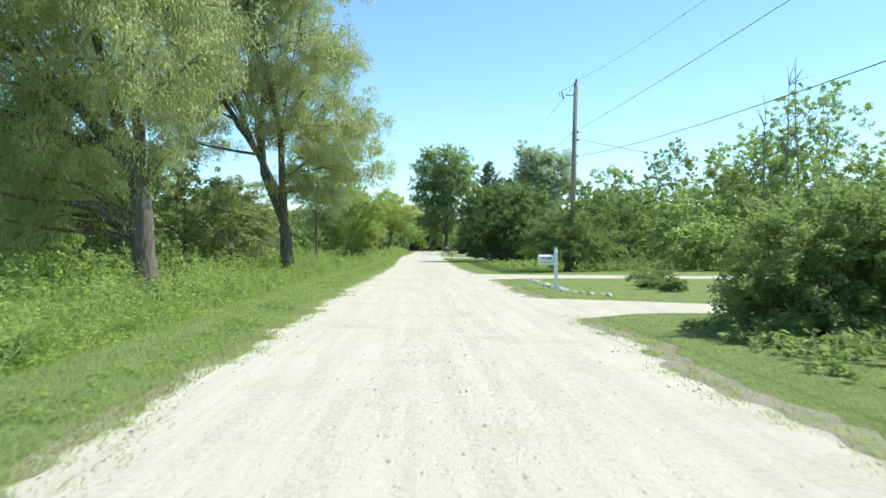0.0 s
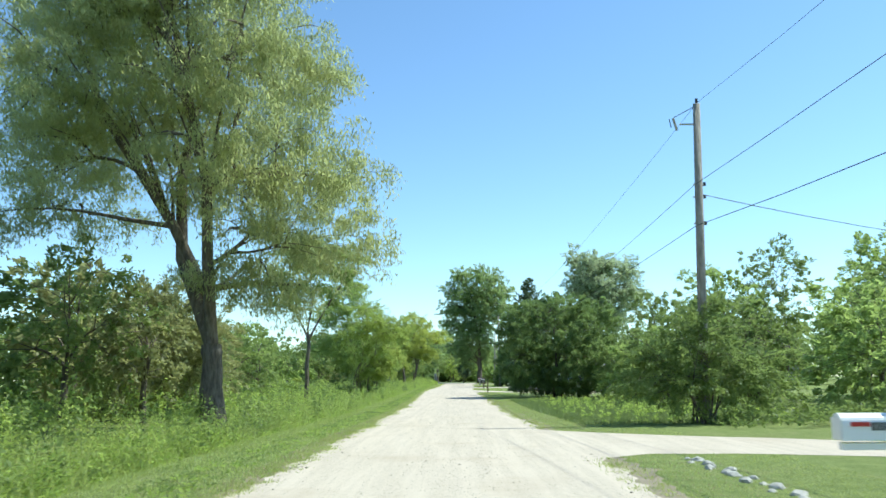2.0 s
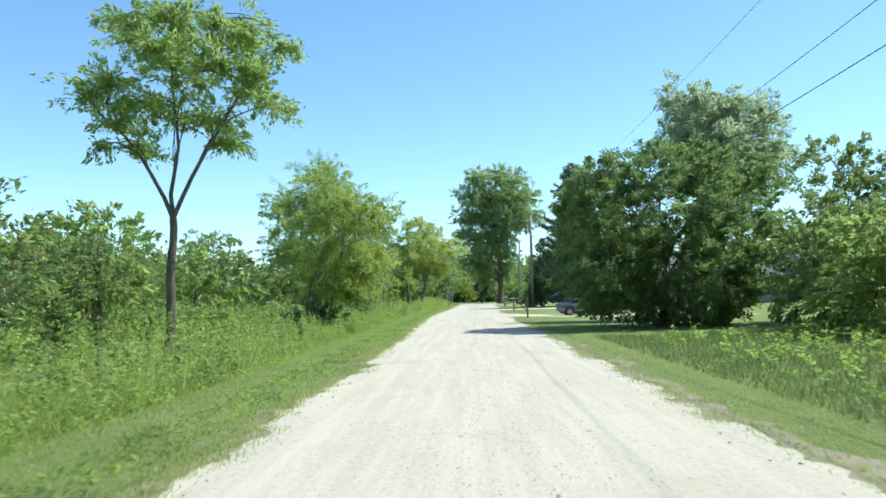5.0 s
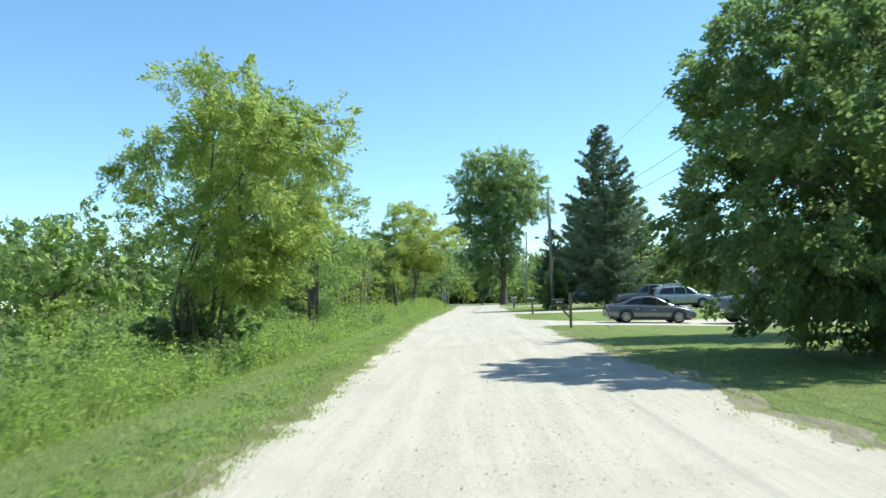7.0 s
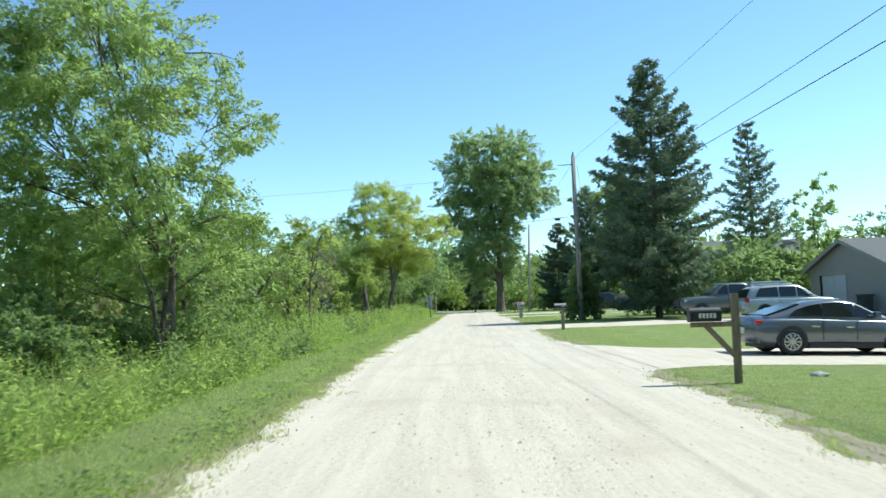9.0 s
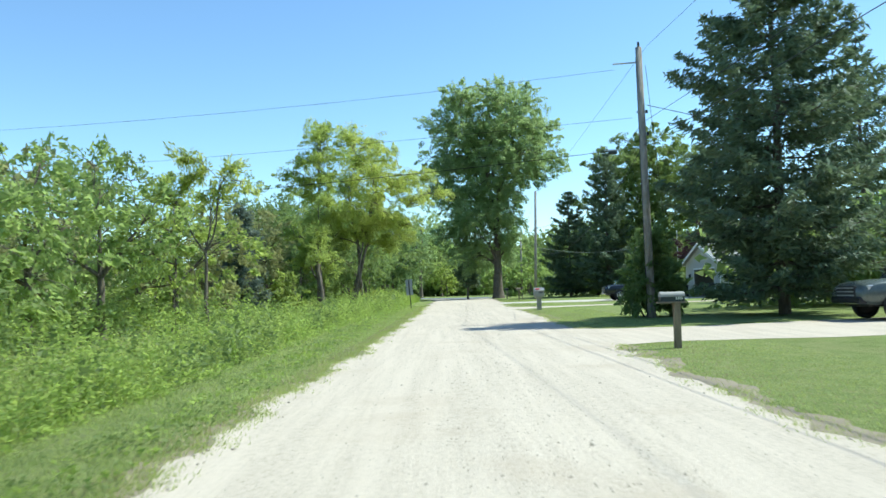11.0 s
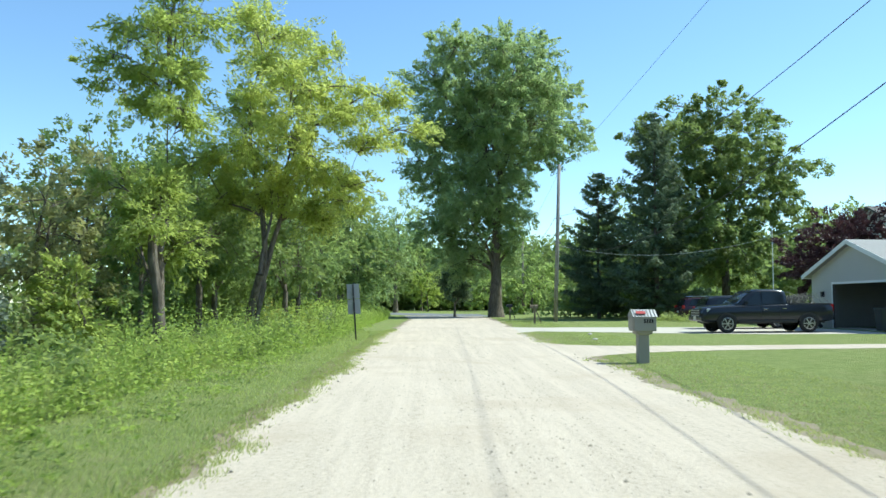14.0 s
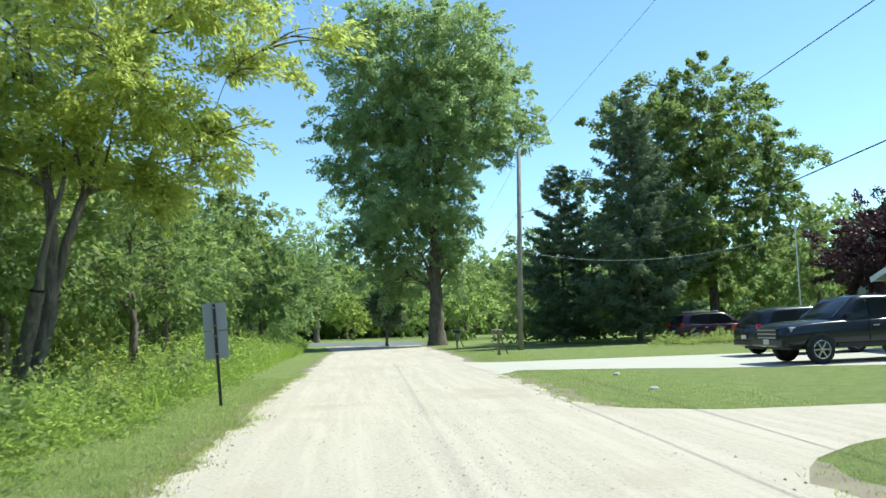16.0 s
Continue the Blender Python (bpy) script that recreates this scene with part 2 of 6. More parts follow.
def thing(name, label, category, at, rz=0.0, group="", kind=""):
    """An empty at the base of a thing; its parts go under it."""
    ob = new(name)
    ob.empty_display_size = 0.2
    ob.matrix_basis = pose(*at, 0, 0, rz)
    return tagged(ob, label, category, group, kind)


def under(name, me, parent, label=""):
    ob = new(name, me)
    ob.parent = parent
    return tagged(ob, label)


def part(name, bm, mat, parent, label="", smooth=False):
    """Links a bmesh as one mesh object under a thing or a part."""
    me = bpy.data.meshes.new(name)
    if smooth:
        for f in bm.faces:
            f.smooth = True
    bm.to_mesh(me)
    bm.free()
    for m in mat if isinstance(mat, (list, tuple)) else [mat]:
        me.materials.append(m)
    ob = new(name, me)
    ob.parent = parent
    return tagged(ob, label)


def box(bm, x0, x1, y0, y1, z0, z1, bevel=0.0):
    g = bmesh.ops.create_cube(bm, size=1.0, matrix=Matrix.LocRotScale(((x0 + x1) / 2, (y0 + y1) / 2, (z0 + z1) / 2), None, (x1 - x0, y1 - y0, z1 - z0)))
    if bevel:
        es = list({e for v in g["verts"] for e in v.link_edges})
        bmesh.ops.bevel(bm, geom=es, offset=bevel, segments=2, affect="EDGES", profile=0.5)
    return bm


def boxed(*a, **k):
    return box(bmesh.new(), *a, **k)


def tube_arrays(points, radii, sides=7):
    """A tapered tube along points: arrays of vertices and quads."""
    pts, radii = np.asarray(points, float), np.asarray(radii, float)
    n = len(pts)
    tang = np.gradient(pts, axis=0)
    tang /= np.linalg.norm(tang, axis=1)[:, None] + 1e-9
    ref = np.array([1.0, 0, 0]) if abs(tang[0, 0]) < 0.8 else np.array([0, 1.0, 0])
    a = np.cross(tang, ref)
    a /= np.linalg.norm(a, axis=1)[:, None] + 1e-9
    b = np.cross(tang, a)
    ang = np.linspace(0, 2 * np.pi, sides, endpoint=False)
    v = pts[:, None] + radii[:, None, None] * (np.cos(ang)[None, :, None] * a[:, None] + np.sin(ang)[None, :, None] * b[:, None])
    i, j = np.meshgrid(np.arange(n - 1), np.arange(sides), indexing="ij")
    jn = (j + 1) % sides
    f = np.stack([i * sides + j, i * sides + jn, (i + 1) * sides + jn, (i + 1) * sides + j], -1).reshape(-1, 4)
    return v.reshape(-1, 3), f


def joined(pieces):
    vs, fs, n = [], [], 0
    for v, f in pieces:
        vs.append(v)
        fs.append(f + n)
        n += len(v)
    return np.concatenate(vs), np.concatenate(fs)


def bough(rng, a, b, sag=0.0, wobble=0.08, n=7):
    """A crooked way from a to b that rises first, as limbs do."""
    a, b = np.asarray(a, float), np.asarray(b, float)
    t = np.linspace(0, 1, n)[:, None]
    p = a + (b - a) * t
    size = np.linalg.norm(b - a)
    p += np.sin(np.pi * t) * np.array([0, 0, sag * size])
    w = rng.normal(0, wobble * size / 3, (n, 3))
    w[0] = w[-1] = 0
    for _ in range(2):
        w[1:-1] = 0.25 * w[:-2] + 0.5 * w[1:-1] + 0.25 * w[2:]
    return p + w


def leaf_arrays(rng, at, way, length, width, spread=0.35, simple=False):
    """Folded leaf blades: one quad each (a triangle for far ones), of varying size, along the given ways."""
    n = len(at)
    way = way + rng.normal(0, spread, (n, 3))
    way /= np.linalg.norm(way, axis=1)[:, None] + 1e-9
    side = np.cross(way, rng.normal(0, 1, (n, 3)))
    side /= np.linalg.norm(side, axis=1)[:, None] + 1e-9
    up = np.cross(side, way)
    s = rng.uniform(0.65, 1.35, (n, 1))
    ln, wd = s * length / 2, s * width / 2
    if simple:
        v = np.stack([at - way * ln - side * wd, at - way * ln * 0.3 + side * wd, at + way * ln + up * wd * 0.4], 1)
        return v.reshape(-1, 3), np.arange(3 * n).reshape(-1, 3)
    v = np.stack([at - way * ln, at + side * wd + up * wd * 0.45, at + way * ln, at - side * wd + up * wd * 0.45], 1)
    return v.reshape(-1, 3), np.arange(4 * n).reshape(-1, 4)


def in_lobes(rng, lobes, count, shell=0.45, bumps=0):
    """Points in a union of ellipsoids (x, y, z, rx, ry, rz), nearer to the rims than to the middles; with bumps they gather in rounded lumps on the rims."""
    lobes = np.asarray(lobes, float)
    if bumps:
        area = (lobes[:, 3] * lobes[:, 4] + lobes[:, 4] * lobes[:, 5] + lobes[:, 3] * lobes[:, 5])
        own = rng.choice(len(lobes), bumps * 3, p=area / area.sum())
        d = rng.normal(0, 1, (bumps * 3, 3))
        d /= np.linalg.norm(d, axis=1)[:, None]
        mid = lobes[own, :3] + d * lobes[own, 3:] * rng.uniform(0.62, 0.88, (bumps * 3, 1))
        depth = np.min([(((mid - o[:3]) / o[3:]) ** 2).sum(1) for o in lobes], 0)
        best = np.argsort(-depth)[:bumps]
        size = lobes[own, 3:].mean(1) * rng.uniform(0.2, 0.34, bumps * 3)
        fill = int(count * 0.58)
        q = rng.choice(len(lobes), fill, p=area / area.sum())
        g = rng.normal(0, 1, (fill, 3))
        g /= np.linalg.norm(g, axis=1)[:, None]
        inner = lobes[q, :3] + g * lobes[q, 3:] * rng.uniform(0.1, 1, (fill, 1)) ** 0.45 * 0.97
        count -= fill
        pick = best[rng.choice(bumps, count, p=size[best] ** 1.6 / (size[best] ** 1.6).sum())]
        e = rng.normal(0, 1, (count, 3)) + d[pick] * 0.9
        e /= np.linalg.norm(e, axis=1)[:, None]
        p = mid[pick] + e * size[pick][:, None] * rng.uniform(0.45, 1.05, (count, 1))
        return np.concatenate([p, inner]), np.concatenate([e * 0.6 + d[pick] * 0.4, g]), np.concatenate([own[pick], q])
    weight = (lobes[:, 3] * lobes[:, 4] * lobes[:, 5]) ** 0.7
    pick = rng.choice(len(lobes), count, p=weight / weight.sum())
    d = rng.normal(0, 1, (count, 3))
    d /= np.linalg.norm(d, axis=1)[:, None]
    r = rng.uniform(0, 1, (count, 1)) ** shell * rng.uniform(0.8, 1.12, (count, 1)) * np.where(rng.uniform(0, 1, (count, 1)) < 0.1, 1.2, 1.0)
    return lobes[pick, :3] + d * r * lobes[pick, 3:], d, pick


def broadleaf(name, label, at, lobes, leaf, bark=None, trunk_r=0.2, fork=2.0, lean=(0.0, 0.0), stems=1, clumps=260, per=70, clump_r=0.55,
              size=(0.16, 0.09), weep=0.0, seed=1, twigs=70, shell=0.45, category="tree", floor=0.15, simple=False, bumps=0):
    """A tree or bush: trunks, limbs into each lobe of the crown, twigs, and a crown of leaf clumps. With weep the clumps hang as strands."""
    rng = np.random.default_rng(seed)
    bark = bark or M["bark"]
    ob = thing(name, label, category, (at[0], at[1], float(gz(*at)) - 0.06))
    lobes = np.asarray(lobes, float)
    tops = []
    for i in range(stems):
        off = np.array([0, 0, 0.0]) if stems == 1 else np.array([*rng.normal(0, 0.28 * min(1, fork / 1.2), 2), 0])
        out = np.array([lean[0], lean[1], fork]) + (0 if stems == 1 else np.array([*rng.normal(0, 0.45 * min(1, fork / 1.2), 2), rng.uniform(-0.2, 0.3) * fork]))
        p = bough(rng, off, off + out, 0, 0.03, 14)
        t = np.linspace(0, 1, 14)
        r = trunk_r * (1 - 0.3 * t + 0.5 * np.exp(-t * 9)) * (1 if stems == 1 else rng.uniform(0.6, 1.0))
        tv, tf = tube_arrays(p, r, 14)
        under("trunk" if stems == 1 else "stem", fast_mesh("trunk", tv + rng.normal(0, 0.045 * trunk_r, tv.shape), tf, bark, True), ob)
        tops.append((p, r))
    arms, fats = [None] * len(lobes), [0.0] * len(lobes)
    order = np.argsort(-(lobes[:, 3] * lobes[:, 5]))
    main = max(3, stems)
    for rank, i in enumerate(order):
        lobe = lobes[i]
        goal = lobe[:3] + np.array([0, 0, 0.35 * lobe[5]])
        p, r = tops[rank % stems]
        root, fat = p[-1], r[-1] * rng.uniform(0.6, 0.85)
        if goal[2] < p[-1, 2]:
            root = p[int(np.argmin(np.abs(p[:, 2] - 0.6 * goal[2])))]
            fat = r[-1] * 0.5
        elif rank >= main:
            near = [(np.linalg.norm(arms[j][m] - goal) + (3.0 if arms[j][m, 2] > goal[2] else 0.0), j, m) for j in order[:rank] for m in range(1, 6)]
            _, j, m = min(near)
            root, fat = arms[j][m], fats[j] * (1 - 0.8 * m / 7) * rng.uniform(0.5, 0.75)
        q = bough(rng, root, goal, 0.06, 0.16, 8)
        arms[i], fats[i] = q, max(fat, 0.012)
        under("limb", fast_mesh("limb", *tube_arrays(q, np.linspace(fats[i], max(fats[i] * 0.2, 0.008), 8), 7), bark, True), ob)
    c, d, pick = in_lobes(rng, lobes, clumps, shell, bumps)
    keep = c[:, 2] > floor
    c, d, pick = c[keep], d[keep], pick[keep]
    bits = []
    for i in rng.choice(len(c), min(twigs, len(c)), replace=False):
        arm = arms[pick[i]]
        root = arm[int(rng.integers(2, 7))]
        fat = trunk_r * rng.uniform(0.06, 0.13) + 0.008
        bits.append(tube_arrays(bough(rng, root, c[i], 0.08, 0.2, 6), np.linspace(fat, 0.006, 6), 5))
    if bits:
        tagged(under("branchwork", fast_mesh("branchwork", *joined(bits), bark, True), ob), kind="stuff")
    n = len(c) * per
    mid = np.repeat(c, per, 0)
    if weep:
        drop = rng.uniform(0, 1, (n, 1))
        long = np.repeat(rng.uniform(0.5, 1.2, (len(c), 1)), per, 0) * weep
        strand = np.repeat(rng.normal(0, 0.5, (len(c) * 5, 2)), per // 5, 0)[:n] * clump_r if per % 5 == 0 else rng.normal(0, 0.4, (n, 2)) * clump_r
        pos = mid + np.concatenate([strand * (0.5 + drop * 0.5) + rng.normal(0, 0.04, (n, 2)), -drop * long + 0.25], 1)
        way = np.concatenate([rng.normal(0, 0.35, (n, 2)), np.full((n, 1), -1.0)], 1)
    else:
        fat = np.repeat(rng.uniform(0.5, 1.25, (len(c), 1)), per, 0)
        spray = c - np.array([arms[k][4] for k in pick])
        spray = spray / (np.linalg.norm(spray, axis=1)[:, None] + 1e-6) + rng.normal(0, 0.3, (len(c), 3)) + np.array([0, 0, -0.12])
        along = rng.uniform(-0.75, 0.75, (n, 1)) if not bumps else rng.uniform(-0.4, 0.4, (n, 1))
        ball = rng.normal(0, 1, (n, 3))
        ball *= rng.uniform(0, 1, (n, 1)) ** 0.4 / (np.linalg.norm(ball, axis=1)[:, None] + 1e-9)
        pos = mid + np.repeat(spray, per, 0) * along * clump_r * fat + ball * clump_r * fat * np.array([0.62, 0.62, 0.5]) * (1 - 0.45 * along)
        way = np.repeat(d * 0.5 + spray * 0.5, per, 0) + (pos - mid) * 0.8 + np.array([0, 0, -0.2])
    pos[:, 2] = np.maximum(pos[:, 2], 0.12)
    tagged(under("crown", fast_mesh("crown", *leaf_arrays(rng, pos, way, *size, 0.35, simple), leaf), ob), kind="stuff")
    return ob


def crown(rows, seed, deep=0.24):
    """Lobes of a rounded crown from its outline (x, z, half width, half height): a middle layer, and smaller layers before and behind it."""
    rng = np.random.default_rng(seed)
    rows = np.asarray(rows, float) * (1, 1, 1.08, 1.1)
    wide, heart = np.ptp(rows[:, 0]) + 1.0, np.average(rows[:, :2], axis=0, weights=rows[:, 2])
    out = []
    for way, keep, grow in ((0, 1.0, 1.0), (1, 0.78, 0.85), (-1, 0.68, 0.75)):
        x, z = heart[0] + (rows[:, 0] - heart[0]) * keep, heart[1] + (rows[:, 1] - heart[1]) * (keep + 1) / 2
        y = way * deep * wide * rng.uniform(0.5, 1.1, len(rows)) + rng.normal(0, 0.05 * wide, len(rows))
        out.append(np.stack([x, y, z, rows[:, 2] * grow, 0.5 * (rows[:, 2] + rows[:, 3]) * grow, rows[:, 3] * grow], 1))
    return np.concatenate(out)


def spruce(label, at, height, radius, seed, bare=0.06, rows=30, droop=0.25, size=(0.34, 0.10), leaf=None, per=80, ragged=0.25):
    """A spruce: a straight trunk and whorls of drooping boughs set with needle sprays."""
    rng = np.random.default_rng(seed)
    ob = thing("spruce_tree", label, "spruce", (at[0], at[1], float(gz(*at)) - 0.06))
    z = np.linspace(0, height, 12)
    p = np.stack([rng.normal(0, 0.03, 12), rng.normal(0, 0.03, 12), z], 1)
    under("trunk", fast_mesh("trunk", *tube_arrays(p, 0.2 * (1 - z / height * 0.93) * height / 15 + 0.01, 9), M["bark"], True), ob)
    arms, pos, way = [], [], []
    for i in range(rows):
        f = (i + 0.5) / rows
        zz = height * (bare + (1 - bare) * f)
        reach = radius * (1 - f) ** 0.66 * (0.6 + 0.4 * min(1, f * 6)) + 0.12
        for k in range(int(10 - 4 * f)):
            a = rng.uniform(0, 2 * np.pi)
            ln = reach * rng.uniform(1 - ragged * 1.6, 1 + ragged * 0.6)
            out = np.array([np.cos(a), np.sin(a), 0])
            rise = 0.35 * f - droop * (1 - f)
            q = np.array([np.array([0, 0, zz]) + out * ln * s + np.array([0, 0, ln * (rise * s + 0.22 * s ** 3)]) for s in np.linspace(0.02, 1, 6)])
            arms.append(tube_arrays(q, np.linspace(0.045, 0.01, 6) * (0.4 + 0.6 * (1 - f)), 4))
            m = max(8, int(per * ln / radius * 1.6))
            s = rng.uniform(0.15, 1, m) ** 0.75
            base = np.stack([np.interp(s, np.linspace(0.02, 1, 6), q[:, j]) for j in range(3)], 1)
            side = np.array([-out[1], out[0], 0]) * rng.choice([-1, 1], m)[:, None]
            off = rng.uniform(0, 1, (m, 1)) * (1.08 - s[:, None]) * ln * 0.38
            pos.append(base + side * off + np.array([0, 0, -1]) * off * rng.uniform(0.1, 0.6, (m, 1)) + rng.normal(0, 0.05, (m, 3)))
            way.append(side * 0.7 + out * 0.8 + np.array([0, 0, -0.35]))
    tagged(under("branchwork", fast_mesh("branchwork", *joined(arms), M["bark"], True), ob), kind="stuff")
    pos, way = np.concatenate(pos), np.concatenate(way)
    pos, way = np.repeat(pos, 3, 0) + rng.normal(0, 0.07, (len(pos) * 3, 3)), np.repeat(way, 3, 0)
    tagged(under("foliage", fast_mesh("foliage", *leaf_arrays(rng, pos, way, *size, 0.5, True), leaf or M["needle"]), ob), kind="stuff")
    return ob


def sheet(name, xs, ys, height, mat, label, category, kind="structure"):
    """A ground sheet over a grid; xs may be a function of y."""
    rows = [np.asarray(xs(y) if callable(xs) else xs, float) for y in ys]
    k = len(rows[0])
    v = np.concatenate([np.stack([r, np.full(k, y), gz(r, y) + height], 1) for r, y in zip(rows, ys)])
    i, j = np.meshgrid(np.arange(len(ys) - 1), np.arange(k - 1), indexing="ij")
    f = np.stack([i * k + j, i * k + j + 1, (i + 1) * k + j + 1, (i + 1) * k + j], -1).reshape(-1, 4)
    return tagged(new(name, fast_mesh(name, v, f, mat, True)), label, category, "", kind)


# ---- ground, road, drives ----
ground_x = np.unique(np.concatenate([CROSS_X, [-900, -400, -200, -110], np.arange(-60, -8, 4.0), np.arange(-8, 9, 0.5), np.arange(9, 60, 4.0), [80, 130, 250, 450, 900]]))
ground_y = np.unique(np.concatenate([PROFILE_Y, [-400, -150, -60], np.arange(-20, 300, 4.0), [340, 420, 600, 900, 1500, 2600]]))
sheet("ground", ground_x, ground_y, 0.0, M["turf"], "rough green turf with worn straw-coloured patches", "ground")

ROAD_Y = (-60, 82, 97, 120, 134, 150, 168, 205, 236, 252, 258)
ROAD_L = (-2.45, -2.48, -2.85, -2.8, -2.2, -1.85, -1.7, -0.9, -2.5, -12.0, -22.0)
ROAD_R = (3.2, 3.23, 3.25, 3.4, 3.7, 4.15, 4.6, 5.9, 6.6, 8.2, 9.0)


def road_edges(y):
    ragged = lambda s: 0.24 * noise.noise(Vector((s, y * 1.3, 0))) + 0.3 * noise.noise(Vector((s, y * 0.3, 5))) + 0.16 * noise.noise(Vector((s, y * 3.7, 9)))
    return np.interp(y, ROAD_Y, ROAD_L) + ragged(1.7), np.interp(y, ROAD_Y, ROAD_R) + ragged(8.3)


def road_row(y):
    a, b = road_edges(y)
    return a + (b - a) * np.linspace(0, 1, 15)


sheet("road", road_row, np.arange(-60, 226, 0.25), 0.010, M["gravel"], "pale limestone gravel road with wheel tracks", "road")


def shoulder(name, side, inner, outer, seed, label):
    """Dry soil between gravel and grass, with a ragged outer edge."""
    def row(y):
        e = road_edges(y)[0 if side < 0 else 1]
        w = outer * (0.75 + 0.5 * noise.noise(Vector((seed, y * 0.5, 2))) + 0.45 * noise.noise(Vector((seed, y * 2.1, 2))))
        return sorted((e - side * inner, e + side * 0.3 * w, e + side * max(0.05, w)))
    return sheet(name, row, np.arange(0, 215, 0.3), 0.003, M["soil"], label, "road")


shoulder("shoulder_left", -1, 0.3, 0.32, 3.0, "dry brown soil along the verge")
shoulder("shoulder_right", 1, 0.3, 0.55, 9.0, "dry brown soil along the lawns")


DRIVES = []


def drive(name, xs, near, far, mat, label, height=0.006, category="drive"):
    """Paving that leaves the road sideways, between a near and a far edge given at several x."""
    x = np.arange(xs[0], xs[-1], 0.4)
    DRIVES.append((xs, near, far))
    lo = np.interp(x, xs, near) + np.array([0.14 * noise.noise(Vector((a * 0.8, near[0], 1))) for a in x])
    hi = np.interp(x, xs, far) + np.array([0.14 * noise.noise(Vector((a * 0.8, far[0], 2))) for a in x])
    k = 9
    y = lo[:, None] + (hi - lo)[:, None] * np.linspace(0, 1, k)
    xx = np.repeat(x[:, None], k, 1)
    v = np.stack([xx, y, gz(xx, y) + height], -1).reshape(-1, 3)
    i, j = np.meshgrid(np.arange(len(x) - 1), np.arange(k - 1), indexing="ij")
    f = np.stack([i * k + j, (i + 1) * k + j, (i + 1) * k + j + 1, i * k + j + 1], -1).reshape(-1, 4)
    return tagged(new(name, fast_mesh(name, v, f, mat, True)), label, category, "", "structure")


drive("drive_1", (2.4, 3.4, 5, 8, 14, 40), (14.8, 16.4, 17.4, 16.6, 15.6, 15), (25.0, 22.4, 21.4, 18.9, 17.8, 17.4), M["gravel"], "pale gravel drive beside a grass island")
drive("drive_2", (2.4, 3.6, 4.3, 6, 8, 12, 16, 40), (33.8, 34.8, 35.5, 35.2, 34.3, 32.2, 31.2, 30), (45.0, 43.2, 42.3, 40.6, 39.0, 35.8, 34.4, 33.2), M["gravel"], "pale gravel drive curving off the road")
drive("drive_3", (2.4, 3.6, 5, 8, 12, 22), (105.5, 107.6, 108.6, 108.8, 108.4, 108.6), (119.5, 116.6, 115.2, 114.6, 117.5, 121), M["gravel"], "pale gravel drive with parked vehicles")
drive("drive_4", (2.4, 3.8, 5.4, 8, 12, 21), (127.5, 130.4, 131.0, 130.4, 130.2, 130.4), (140.5, 137.4, 136.6, 136.4, 137, 138.5), M["gravel"], "pale gravel drive to the grey garage")
drive("drive_5", (3.4, 4.8, 6, 9, 14, 40), (157.5, 159.8, 160.8, 161.6, 162.0, 162), (168.0, 165.4, 164.4, 163.9, 164.0, 164), M["gravel"], "pale narrow drive across the lawn")
drive("drive_6", (4.0, 5.6, 7, 11, 15, 20.6), (174.5, 177.4, 176.6, 173.8, 171.9, 171.6), (186.0, 183.4, 182.8, 182.0, 181.4, 181), M["concrete"], "pale concrete drive to the cream garage")
drive("asphalt_road", (-70, -20, -8, -2, 3, 7.5), (266, 252, 240, 229, 221.5, 219), (276, 264, 256, 249, 243, 238), M["asphalt"], "grey asphalt road at the bend", 0.017, "road")


# ---- grass and weeds ----
def blades(name, label, x0, x1, y0, y1, count, height, mat, seed, width=0.02, clear=None):
    """Upright blades of grass, thicker in tufts."""
    rng = np.random.default_rng(seed)
    x, y = rng.uniform(0, 1, count), rng.uniform(y0, y1, count)
    lo = np.interp(y, ROAD_Y, ROAD_L) + x1 if x1 < 0 else None
    x = (lo + (x0 - x1) * x) if x1 < 0 else np.interp(y, ROAD_Y, ROAD_R) + x0 + (x1 - x0) * x
    if clear is not None:
        keep = ~clear(x, y)
        x, y = x[keep], y[keep]
    n = len(x)
    tuft = np.array([noise.noise(Vector((a * 1.3, b * 1.3, seed))) for a, b in zip(x, y)])
    h = height * rng.uniform(0.45, 1.25, n) * (1 + 0.7 * tuft)
    a = rng.uniform(0, 2 * np.pi, n)
    base = np.stack([x, y, gz(x, y)], 1)
    side = np.stack([np.cos(a), np.sin(a), np.zeros(n)], 1) * (width * rng.uniform(0.6, 1.4, n))[:, None]
    tip = base + np.stack([rng.normal(0, 0.45, n) * h, rng.normal(0, 0.45, n) * h, h], 1)
    v = np.stack([base - side, base + side, tip], 1).reshape(-1, 3)
    return tagged(new(name, fast_mesh(name, v, np.arange(3 * n).reshape(-1, 3), mat)), label, "grass", "", "stuff")



def in_drive(x, y):
    return np.any([(y > np.interp(x, xs, near) - 0.12) & (y < np.interp(x, xs, far) + 0.12) & (x < xs[-1]) for xs, near, far in DRIVES], 0)


blades("verge_grass", "mown green verge grass beside the gravel", -3.0, -0.02, 4, 178, 150000, 0.06, M["grass"], 3, 0.007)
blades("verge_grass", "mown green verge grass beside the lawns", 0.05, 3.4, 5, 200, 130000, 0.035, M["grass"], 4, 0.006, clear=in_drive)
blades("dry_grass", "straw-coloured dry grass along the road edge", -0.45, -0.03, 4, 175, 26000, 0.045, M["straw"], 5, 0.007)
blades("dry_grass", "straw-coloured dry grass along the road edge", 0.05, 1.9, 5, 190, 26000, 0.035, M["straw"], 6, 0.006, clear=in_drive)


